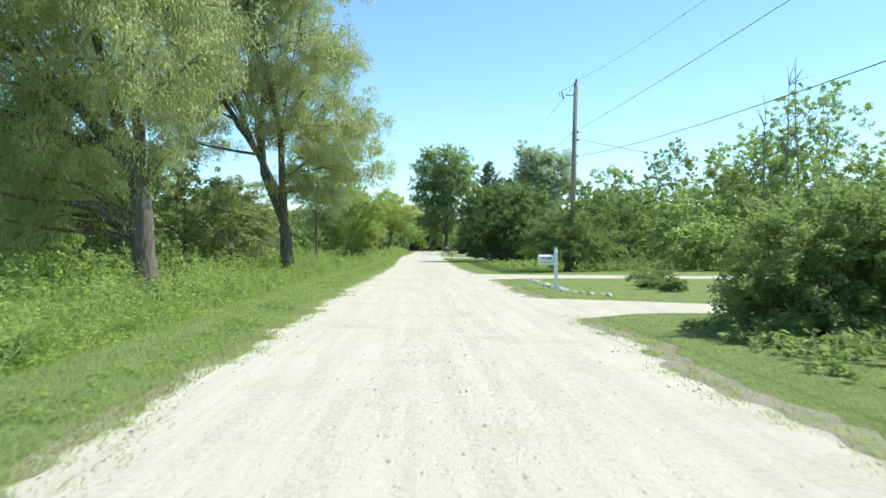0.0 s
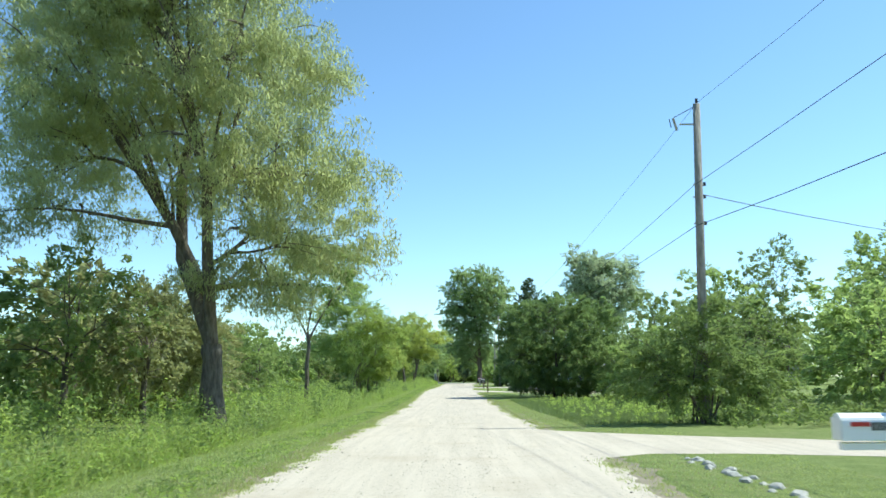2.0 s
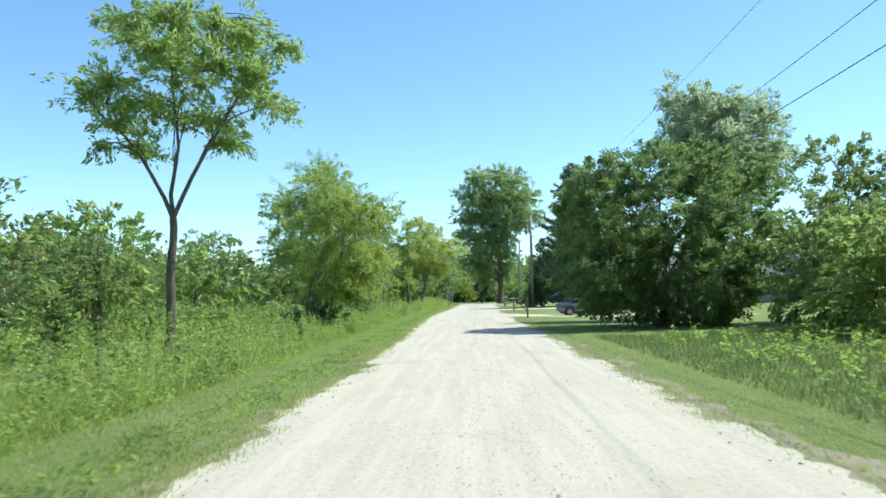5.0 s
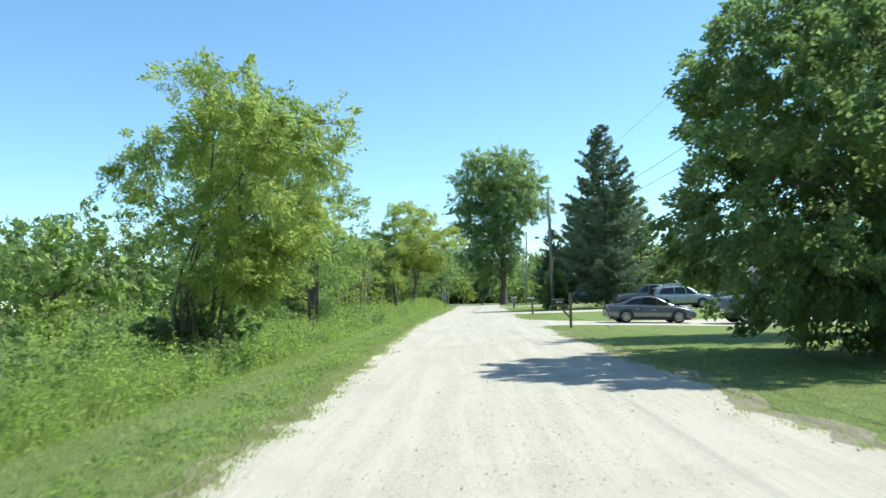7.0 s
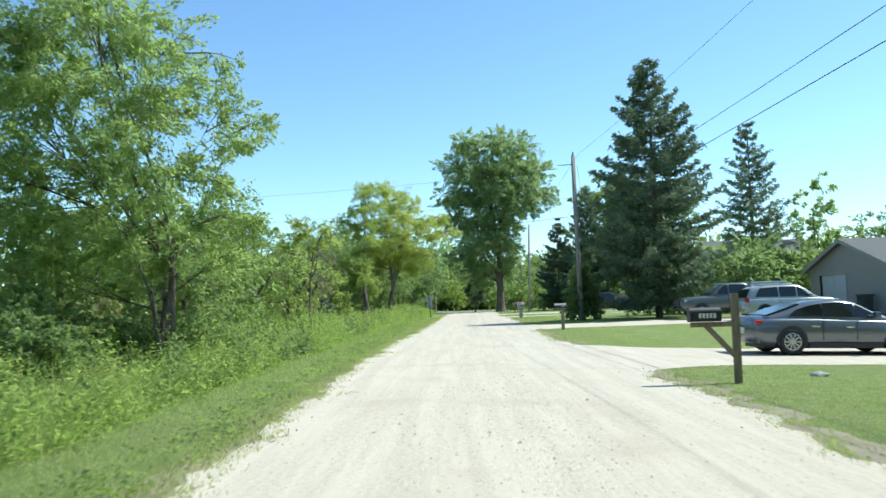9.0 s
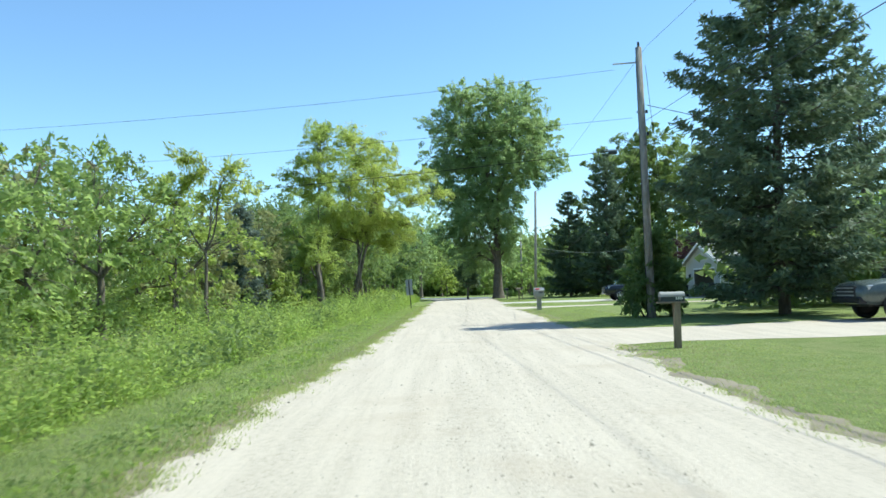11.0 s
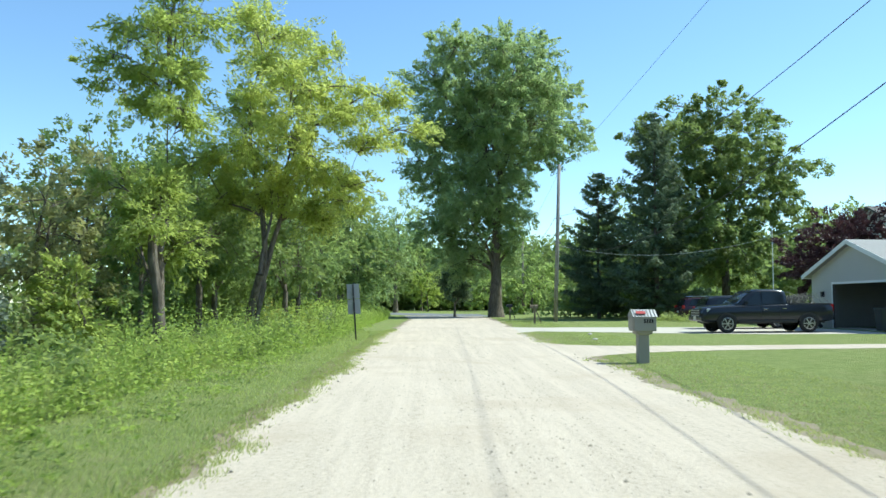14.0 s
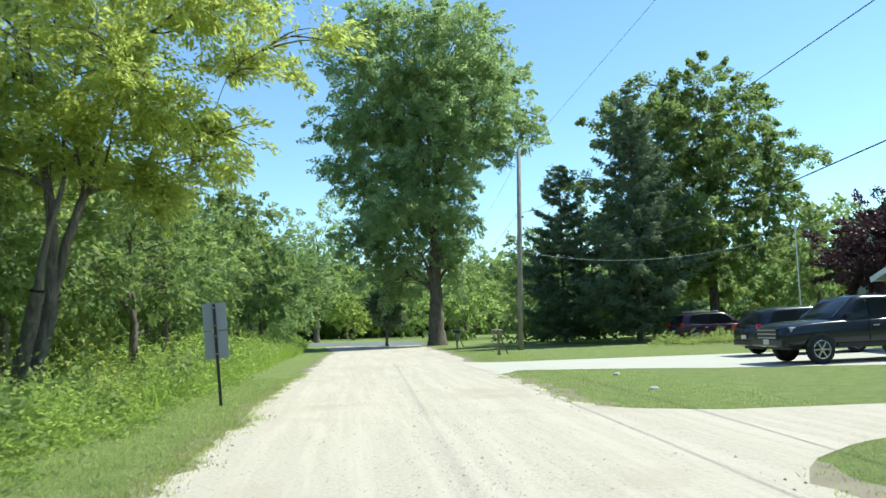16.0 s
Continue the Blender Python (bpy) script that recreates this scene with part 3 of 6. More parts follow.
def weeds(name, label, x0, x1, y0, y1, plants, height, mat, seed, per=11, size=(0.16, 0.065), simple=True, bare=-0.22):
    """A stand of leafy weeds: stems with leaves up to an uneven top."""
    rng = np.random.default_rng(seed)
    u = rng.uniform(0, 1, plants) ** 0.8
    y = rng.uniform(y0, y1, plants)
    x = x0 + (x1 - x0) * u
    n = len(x)
    lump = np.array([noise.noise(Vector((a * 0.35, b * 0.35, seed))) + 0.5 * noise.noise(Vector((a * 1.1, b * 1.1, seed))) for a, b in zip(x, y)])
    clump = np.array([noise.noise(Vector((a * 0.8, b * 0.8, seed + 4))) + 0.6 * noise.noise(Vector((a * 2.0, b * 2.0, seed))) for a, b in zip(x, y)])
    stay = clump + rng.uniform(-0.3, 0.3, n) > bare
    x, y, lump, clump, n = x[stay], y[stay], lump[stay], clump[stay], int(stay.sum())
    lump = lump + 0.45 * clump
    edge = np.clip(0.32 + np.abs(x - x0) / 4.2, 0.3, 1)
    h = height * np.interp(y, (0, 40, 62), (0.62, 0.66, 1.0)) * np.maximum(0.35, 1 + 1.1 * lump) * edge * rng.uniform(0.75, 1.2, n)
    k = np.repeat(np.arange(n), per)
    s = rng.uniform(0.1, 1, len(k)) ** 0.7
    a = rng.uniform(0, 2 * np.pi, len(k))
    out = np.stack([np.cos(a), np.sin(a), np.full(len(k), 0.35)], 1)
    lean = rng.normal(0, 0.12, (n, 2))
    pos = np.stack([x[k] + lean[k, 0] * s * h[k], y[k] + lean[k, 1] * s * h[k], gz(x[k], y[k]) + s * h[k]], 1) + out * 0.07
    return tagged(new(name, fast_mesh(name, *leaf_arrays(rng, pos, out, *size, 0.35, simple), mat)), label, "weeds", "", "stuff")


WEED_Y, WEED_X = (0, 60, 110, 130, 150, 162, 174, 215), (-5.35, -5.6, -5.2, -4.6, -4.2, -3.7, -3.3, -3.0)


def mounds(name, label, deep, y0, y1, count, height, mat, seed, per=90, size=(0.11, 0.06), bias=1.5, start=0.2, wide=(0.2, 0.5)):
    """Rank leafy weeds behind the crest of the verge, growing in rounded clumps of uneven height."""
    rng = np.random.default_rng(seed)
    y = rng.uniform(y0, y1, count)
    x = np.interp(y, WEED_Y, WEED_X) - start - deep * rng.uniform(0, 1, count) ** bias
    lump = np.array([noise.noise(Vector((a * 0.3, b * 0.3, seed))) + 0.6 * noise.noise(Vector((a * 0.9, b * 0.9, seed))) for a, b in zip(x, y)])
    stay = lump + rng.uniform(-0.45, 0.45, count) > -0.25
    x, y, lump = x[stay], y[stay], lump[stay]
    n = len(x)
    back = np.clip(np.abs(x - np.interp(y, WEED_Y, WEED_X)) / 1.2, 0.68, 1)
    r = rng.uniform(*wide, n)
    h = height * back * (1 + 0.8 * lump) * rng.uniform(0.65, 1.25, n)
    spire = rng.uniform(0, 1, n) < 0.16
    r, h = np.where(spire, r * 0.4, r), np.where(spire, h * 1.35, h)
    k = np.repeat(np.arange(n), per)
    d = rng.normal(0, 1, (len(k), 3))
    d[:, 2] = np.abs(d[:, 2]) * 1.15
    d /= np.linalg.norm(d, axis=1)[:, None]
    t = rng.uniform(0.62, 1.08, len(k))
    pos = np.stack([x[k] + d[:, 0] * r[k] * t, y[k] + d[:, 1] * r[k] * t, gz(x[k], y[k]) + h[k] * d[:, 2] * t + 0.04], 1)
    way = d * (1, 1, 0.25) + np.array([0, 0, -0.1])
    return tagged(new(name, fast_mesh(name, *leaf_arrays(rng, pos, way, *size, 0.4, True), mat)), label, "weeds", "", "stuff")


mounds("weeds", "bright green nettle-like weeds in rounded clumps", 3.6, 3, 214, 2900, 0.95, M["weed"], 11, 80, (0.088, 0.044))
mounds("weeds", "yellow-green leafy weeds standing in clumps", 4.5, 3, 205, 800, 1.05, M["yellow"], 62, 90, (0.085, 0.04))
mounds("weeds", "dark broad-leaved weeds standing in clumps", 4.5, 3, 186, 650, 1.0, M["mid"], 61, 70, (0.14, 0.085))
mounds("weeds", "rank green undergrowth below the trees", 9.0, 6, 196, 1400, 1.15, M["weed"], 12, 52, (0.17, 0.085), 0.8, 3.2, (0.4, 1.0))
mounds("weeds", "shady dark undergrowth below the trees", 9.0, 6, 196, 650, 1.3, M["mid"], 13, 60, (0.2, 0.11), 0.8, 3.4, (0.4, 1.0))
mounds("weeds", "low weeds and seedlings on the ditch bank", 0.6, 3, 186, 700, 0.2, M["weed"], 64, 26, (0.075, 0.04), 1.0, -0.35, (0.1, 0.24))
weeds("weeds", "low rough growth beside the hedge", 5.6, 14, 47, 79, 1300, 0.34, M["weed"], 13, 12, (0.12, 0.06), bare=0.0)
weeds("weeds", "low rough growth under the shrubs", 8.5, 24, 42, 50, 1500, 0.7, M["mid"], 14, 12)
weeds("weeds", "rough growth round the grey shrub", 4.6, 12, 4, 15, 1600, 0.5, M["mid"], 15, 12)
weeds("weeds", "tall yellow-flecked weeds beside the sign", -3.6, -9, 180, 230, 5200, 1.25, M["weed"], 16, 13, (0.2, 0.08))
blades("tall_grass", "tall seeding grass among the weeds", -6.6, -3.1, 4, 200, 40000, 0.8, M["grass"], 7, 0.011)
blades("ditch_grass", "long bright grass on the ditch bank", -4.2, -2.9, 4, 182, 12000, 0.3, M["grass"], 8, 0.009)
weeds("verge_weeds", "low broad-leaved weeds along the gravel edge", -2.95, -3.8, 4, 178, 2200, 0.12, M["weed"], 17, 8, (0.065, 0.035))
blades("rough_grass", "long rough grass between road and hedge", 1.5, 9, 46, 80, 30000, 0.17, M["lawn"], 9, 0.012)
weeds("tall_grass", "tall rough grass before the parked car", 16.0, 22.5, 191.8, 193.4, 260, 0.9, M["grass"], 20, 12, (0.3, 0.03), bare=-0.9)
weeds("goldenrod", "yellow goldenrod heads among the weeds beside the sign", -4.6, -7.5, 170, 206, 700, 1.75, M["goldenrod"], 18, 3, (0.12, 0.05))
blades("tall_grass", "lush tall green grass beside the sign", -5.6, -1.9, 166, 226, 11000, 0.6, M["fern"], 19, 0.016)


def sedge(x, y, height, count, seed):
    """A tuft of broad arching leaves."""
    rng = np.random.default_rng(seed)
    a, t = rng.uniform(0, 2 * np.pi, count), np.linspace(0, 1, 5)
    out, h = rng.uniform(0.3, 0.75, count) * height, rng.uniform(0.6, 1.1, count) * height
    way, side = np.stack([np.cos(a), np.sin(a)], 1), np.stack([-np.sin(a), np.cos(a)], 1)
    flat = way[:, None] * (out[:, None] * t ** 1.7)[..., None]
    z = h[:, None] * np.sin(t * 1.75)
    half = 0.014 * (1 - t) ** 0.6 * np.minimum(1, 0.35 + t * 3)
    edge = side[:, None] * half[None, :, None]
    v = np.stack([np.concatenate([flat - edge, z[..., None]], 2), np.concatenate([flat + edge, z[..., None]], 2)], 2).reshape(-1, 3)
    k = (np.arange(count) * 10)[:, None] + np.arange(4) * 2
    f = np.stack([k, k + 1, k + 3, k + 2], -1).reshape(-1, 4)
    ob = tagged(new("sedge_tuft", fast_mesh("sedge_tuft", v, f, M["fern"], True)), "bright yellow-green tuft of arching sedge", "sedge", "sedge tufts in the ditch")
    ob.matrix_basis = pose(x, y, float(gz(x, y)) - 0.02)
    return ob


for i, (x, y, h) in enumerate(((-5.0, 155.6, 0.65), (-5.5, 157.4, 0.7), (-5.2, 159.6, 0.75), (-5.6, 162.0, 0.7), (-5.3, 164.4, 0.6))):
    sedge(x, y, h, 110, 500 + i)


def edge_tufts(label, side, count, seed):
    """Small tufts of grass that creep over the ragged edge of the gravel."""
    rng = np.random.default_rng(seed)
    y = rng.uniform(4, 180, count)
    edge = np.array([road_edges(float(b))[0 if side < 0 else 1] for b in y])
    x = edge + side * rng.normal(0.06, 0.13, count)
    keep = ~(in_drive(x + 1.0, y) | in_drive(x, y) | in_drive(x + 0.5, y)) if side > 0 else np.ones(count, bool)
    x, y, per = x[keep], y[keep], 22
    n = len(x) * per
    wide = np.repeat(rng.uniform(0.03, 0.12, len(x)), per)
    bx, by = np.repeat(x, per) + rng.normal(0, 1, n) * wide, np.repeat(y, per) + rng.normal(0, 1.8, n) * wide
    h, a = rng.uniform(0.02, 0.065, n), rng.uniform(0, 2 * np.pi, n)
    base = np.stack([bx, by, gz(bx, by) + 0.005], 1)
    half = np.stack([np.cos(a), np.sin(a), np.zeros(n)], 1) * 0.006
    tip = base + np.stack([rng.normal(0, 0.5, n) * h, rng.normal(0, 0.5, n) * h, h], 1)
    v = np.stack([base - half, base + half, tip], 1).reshape(-1, 3)
    return tagged(new("edge_grass", fast_mesh("edge_grass", v, np.arange(3 * n).reshape(-1, 3), M["grass"])), label, "grass", "", "stuff")


edge_tufts("small grass tufts creeping onto the gravel", -1, 3000, 31)
edge_tufts("small grass tufts at the lawn edge of the gravel", 1, 1300, 32)
weeds("verge_weeds", "low dark plantain tufts in the verge by the gravel", -2.95, -3.9, 4, 178, 5200, 0.12, M["mid"], 63, 8, (0.06, 0.026), bare=0.12)


# ---- trees and bushes, left of the road ----
broadleaf("willow_tree", "tall crack willow with hanging olive strands and dark trunk", (-9.4, 27.6),
          crown([(-3.8, 9.6, 2.4, 2.2), (-1.3, 11.3, 3.4, 2.2), (1.6, 10, 2.2, 2.4), (-3.8, 6.7, 2.4, 1.6), (-1.2, 7.2, 2.2, 1.8), (1.4, 6.9, 1.6, 1.4), (-2.1, 4.7, 1.8, 1.2), (-4.6, 4.5, 1.8, 1.4), (0.4, 4.9, 1.2, 0.8), (-7.1, 9.2, 2.4, 3), (-7.3, 5.3, 2, 2.4), (2.3, 8.4, 1.2, 1.2), (-3.1, 3, 1.4, 1), (-4.8, 2.4, 1.4, 1), (-1, 3.4, 1, 0.8), (1.4, 12.5, 2.4, 1.6), (-4.2, 12.9, 3.4, 1.8)], 121),
          M["willow"], trunk_r=0.44, fork=4.2, lean=(-0.3, 0), clumps=2250, per=72, clump_r=0.6, size=(0.17, 0.05), weep=0.95, simple=True, seed=21, twigs=220, shell=0.6)
broadleaf("willow_tree", "leaning willow beside the verge with forked dark trunk", (-7.75, 46.8),
          np.vstack([crown([(0.5, 17, 3.3, 2), (-2.6, 15.5, 3, 2.4), (-6, 15.1, 3, 2.6), (-7.7, 12.2, 2.4, 2.4), (2.5, 13.6, 2.2, 1.8), (3.9, 13, 1.2, 1), (0.9, 11.7, 2.4, 1.6), (-2.2, 11.7, 2.6, 1.6), (-4.9, 11.1, 2.6, 1.6), (-7.3, 9.7, 2, 1.4), (3.3, 10.6, 1.8, 1.2), (4.8, 9.5, 1.2, 0.8), (6.2, 9.5, 0.7, 0.4), (4, 8.5, 1.8, 1), (5.1, 7.8, 0.8, 0.5), (1.6, 8.9, 2, 1.4), (2.2, 7.3, 1.6, 1), (1.2, 5.9, 1, 0.9), (3, 6.3, 1, 0.8), (-1.3, 9, 1.6, 1.2), (-5.7, 8.2, 1.6, 0.8), (-7.6, 7.6, 1.4, 1), (-3.1, 19.6, 5.1, 2.2), (1.7, 19.3, 2.6, 1.6)], 122), [(5.3, -0.4, 6.7, 1.3, 1.4, 0.9), (3.8, -0.4, 6.2, 1.5, 1.4, 1.1), (3.0, -0.3, 5.0, 1.2, 1.2, 1.0), (1.6, -0.5, 4.9, 1.3, 1.3, 1.0), (0.2, -0.8, 5.6, 1.6, 1.4, 1.0)]]),
          M["willow"], trunk_r=0.46, fork=3.3, lean=(-0.15, 0), clumps=3900, per=72, clump_r=0.6, size=(0.165, 0.05), weep=0.75, simple=True, seed=22, twigs=260, shell=0.6)
broadleaf("walnut_tree", "slender open walnut tree rising from the weeds", (-10.0, 76.6),
          crown([(0.2, 11.8, 1.9, 0.6), (-1.6, 11.4, 1.3, 0.8), (-2.8, 9.1, 1.1, 1.1), (-2.5, 7.5, 1, 0.4), (0.2, 10.1, 1.6, 0.8), (2.7, 11.3, 1.3, 0.7), (4.2, 10.7, 1, 0.5), (3, 9.5, 1.5, 0.8), (4, 8.6, 0.8, 0.4), (1.1, 8.4, 1.3, 0.5), (-1, 8.5, 0.9, 0.7), (2, 7.4, 1.1, 0.5), (-1.1, 7, 0.7, 0.3)], 123),
          M["walnut"], trunk_r=0.17, fork=4.8, lean=(0.1, 0), clumps=620, per=40, clump_r=0.46, size=(0.2, 0.085), shell=0.9, simple=True, seed=23, twigs=150)
broadleaf("box_elder_tree", "many-stemmed yellow-green box elder with spreading stems", (-8.1, 92.6),
          crown([(0.2, 8.6, 1, 0.5), (-0.7, 8.4, 0.5, 0.5), (1.7, 8.3, 0.5, 0.6), (2.3, 7.3, 0.9, 1), (0.8, 7.2, 1, 1), (3.6, 7.2, 0.8, 0.6), (4.6, 6.7, 0.6, 0.7), (3.7, 6, 0.8, 1), (2.1, 6, 0.9, 1.1), (-0, 6.3, 0.7, 1.1), (-1.7, 6.4, 0.6, 0.8), (-2.1, 5.8, 0.4, 0.8), (-1.2, 5, 0.6, 0.8), (-0.6, 3.8, 0.6, 1), (0.8, 4.8, 0.9, 1.1), (2.7, 4.7, 0.8, 1), (3.6, 4.4, 0.7, 1), (1.3, 3.3, 1.1, 0.9), (2.6, 3.3, 1, 1), (2, 2.2, 1.2, 0.7), (0.2, 2.2, 1.1, 0.8)], 124),
          M["yellow"], trunk_r=0.1, fork=2.2, lean=(0.1, 0), stems=9, clumps=1000, per=54, clump_r=0.42, size=(0.13, 0.06), shell=0.75, simple=True, seed=24, twigs=220)
broadleaf("dark_bush", "dense shady bush round the foot of the box elder", (-8.1, 93.19999999999999), [(-0.3, 0, 1.0, 1.5, 1.2, 0.9), (-1.2, 0.4, 0.7, 1.0, 1.0, 0.7), (0.8, 0.3, 0.9, 0.9, 0.9, 0.8)],
          M["deep"], trunk_r=0.04, fork=0.5, stems=6, clumps=170, per=80, clump_r=0.3, size=(0.12, 0.07), simple=True, seed=34, twigs=40, category="bush")
# added bushes whose dark leaf colour stands for shade under the box elders
for x, y, r, seed in ((-9.4, 115.4, 1.5, 35), (-11.8, 112.6, 1.9, 36), (-8.0, 117.4, 1.1, 37), (-10.4, 109.5, 1.4, 38)):
    broadleaf("dark_bush", "dense bush added below the box elders, dark-leaved for shade", (x, y), [(0, 0, r * 0.75, r, r, r * 0.75), (-0.5 * r, 0.3, r * 0.5, r * 0.7, r * 0.7, r * 0.5), (0.6 * r, -0.2, r * 0.6, r * 0.6, r * 0.6, r * 0.55)],
              M["deep"], trunk_r=0.04, fork=0.5, stems=5, clumps=int(60 + 50 * r), per=60, clump_r=0.32, size=(0.13, 0.08), simple=True, seed=seed, twigs=30, category="bush")
broadleaf("box_elder_tree", "bushy green box elder with bright lower leaves", (-8.9, 114.5),
          crown([(-3.8, 10.2, 2, 1.3), (-1.1, 10.5, 1.7, 1.1), (0.8, 9.7, 0.9, 0.8), (1.9, 9.2, 0.7, 0.6), (-2.9, 8.2, 2, 1.3), (-0.1, 8.2, 1.5, 1.1), (1.9, 7.8, 0.9, 0.8), (3.1, 7.2, 0.6, 0.3), (2.4, 6.6, 0.6, 0.4), (-3.9, 6.2, 1.6, 1.3), (-1.4, 6.1, 1.6, 1.1), (0.9, 6, 1.2, 1), (1.9, 5.4, 0.8, 0.7), (-3.8, 4.1, 1.6, 1.1), (-1.4, 3.9, 1.6, 1), (0.9, 4.3, 1.6, 0.7), (2.4, 4.3, 0.7, 0.7), (-3.1, 2.6, 1.8, 0.7), (0.2, 3, 1.8, 0.7), (2.2, 3.1, 1, 0.7), (-3, 12.6, 2.6, 1.5), (-6.3, 9.6, 2, 2.3), (-6.3, 5.9, 2, 2)], 125),
          M["walnut"], trunk_r=0.13, fork=3.0, lean=(0.2, 0), stems=6, clumps=1950, per=56, clump_r=0.45, size=(0.145, 0.068), shell=0.66, simple=True, seed=25, twigs=200)
broadleaf("sumac_tree", "thin open sumac sapling above the weeds", (-9.7, 143.2),
          [(-0.9, 0, 7.2, 0.8, 0.7, 0.5), (-0.2, 0, 6.6, 0.6, 0.6, 0.4), (1.1, 0, 6.7, 0.9, 0.7, 0.5), (-1.6, 0, 5.8, 0.9, 0.8, 0.5), (0.5, 0, 5.7, 0.9, 0.8, 0.5), (1.6, 0, 6.1, 0.7, 0.6, 0.4), (-0.7, 0, 6.3, 0.7, 0.6, 0.5)],
          M["ash"], trunk_r=0.08, fork=3.4, clumps=75, per=48, clump_r=0.5, size=(0.2, 0.07), shell=0.8, simple=True, seed=26, twigs=70)
broadleaf("yellow_shrub", "small bright yellow-green shrub in the weeds", (-9.7, 160.2), [(0, 0, 2.2, 0.9, 0.9, 1.0), (0.2, 0, 1.2, 1.0, 1.0, 0.9)],
          M["yellow"], trunk_r=0.05, fork=1.0, stems=4, clumps=60, per=60, clump_r=0.35, size=(0.15, 0.08), seed=27, twigs=20, category="bush")
broadleaf("ash_tree", "tall open green ash with bare lower branches", (-7.9, 163.6),
          crown([(-2.4, 9.6, 0.9, 0.5), (-1.5, 10.5, 0.6, 0.5), (-0.3, 10.9, 1, 0.6), (1.2, 10.9, 0.8, 0.6), (-1.1, 9.1, 1, 0.6), (0.3, 9.3, 1, 0.8), (-2.6, 8.7, 0.5, 0.3), (0.4, 7.8, 0.8, 0.8), (-1, 8.1, 0.6, 0.4), (-0.5, 5.2, 1, 1.3), (-1.4, 4.1, 0.9, 0.9), (0, 12.4, 1.3, 0.7), (-2.3, 5.6, 0.5, 0.7), (-0.1, 3.4, 1.3, 0.9)], 128),
          M["yellow"], trunk_r=0.22, fork=4.2, lean=(0.1, 0), stems=2, clumps=620, per=54, clump_r=0.45, size=(0.155, 0.068), shell=0.8, simple=True, seed=28, twigs=170)
broadleaf("ash_tree", "spreading yellow-green ash leaning over the road", (-6.9, 170.4),
          crown([(0.5, 11.8, 1.3, 1), (1.8, 13, 1, 0.8), (3.3, 12.1, 0.9, 0.6), (-0.4, 9.9, 1.5, 1.3), (2.1, 10.7, 1.3, 1), (3.9, 9.9, 1.3, 0.8), (5.6, 10.2, 1.1, 0.8), (6.8, 9, 0.6, 0.7), (4.7, 8.8, 1.1, 0.6), (1.7, 8.7, 1.7, 1), (-0.6, 7.8, 1.7, 1), (-2.5, 7.3, 1.3, 1), (2.6, 7.1, 1.5, 1), (4.2, 6.7, 1.1, 0.8), (0.8, 6.2, 1.7, 1), (-1.5, 5.7, 1.5, 1), (2.7, 5.2, 1.1, 0.8), (4.4, 5.7, 0.6, 0.6), (-0.3, 13.7, 1.4, 0.9)], 129),
          M["ash"], trunk_r=0.27, fork=3.2, lean=(0.7, 0), stems=2, clumps=1500, per=50, clump_r=0.48, size=(0.16, 0.072), shell=0.7, simple=True, seed=29, twigs=200)
broadleaf("brown_shrub_tree", "bronze-tinged bushy hawthorn beyond the weeds", (-13.6, 59.0),
          [(0, 0, 3.4, 2.6, 2.6, 2.1), (-2.6, 1, 2.9, 2.4, 2.4, 1.9), (1.6, 0, 1.9, 1.8, 2.0, 1.5), (-1, 0, 5.0, 2.4, 2.2, 1.6), (-3.4, 1, 4.3, 2.2, 2.2, 1.9), (1.7, 0, 4.0, 1.9, 2.0, 1.6), (0.2, 0, 5.7, 1.9, 1.8, 1.3)],
          M["brown"], trunk_r=0.12, fork=1.6, stems=4, clumps=600, per=76, clump_r=0.5, size=(0.15, 0.08), simple=True, seed=30, twigs=60)


# ---- trees and bushes, right of the road ----
broadleaf("grey_shrub", "broad grey-green shrub spilling over the verge", (8.6, 13.2),
          crown([(-1.3, 1.8, 1.1, 0.8), (-2.4, 1.4, 0.9, 0.7), (-3, 0.7, 0.6, 0.6), (-1.4, 0.6, 1.1, 0.8), (-2.2, 0.2, 1, 0.5), (-0.3, 1.6, 1, 1.2)], 141),
          M["mid"], trunk_r=0.06, fork=0.9, stems=6, clumps=850, per=100, clump_r=0.3, size=(0.075, 0.045), simple=True, seed=41, twigs=90, category="bush")
broadleaf("honeysuckle_bush", "wide arching honeysuckle bush round the pole foot", (8.9, 46.0),
          [(-0.2, 0, 2.9, 2.1, 1.7, 1.3), (-2.0, 0, 2.0, 1.4, 1.3, 1.3), (1.2, 0, 1.8, 1.6, 1.6, 1.4), (-0.7, 0, 1.3, 2.6, 1.8, 1.1), (0.0, 0, 3.6, 1.2, 0.9, 0.7), (2.4, 0.4, 1.5, 1.3, 1.4, 1.1)],
          M["mid"], trunk_r=0.05, fork=1.1, stems=10, clumps=360, per=80, shell=0.75, clump_r=0.42, size=(0.11, 0.06), simple=True, seed=42, twigs=110, category="bush")
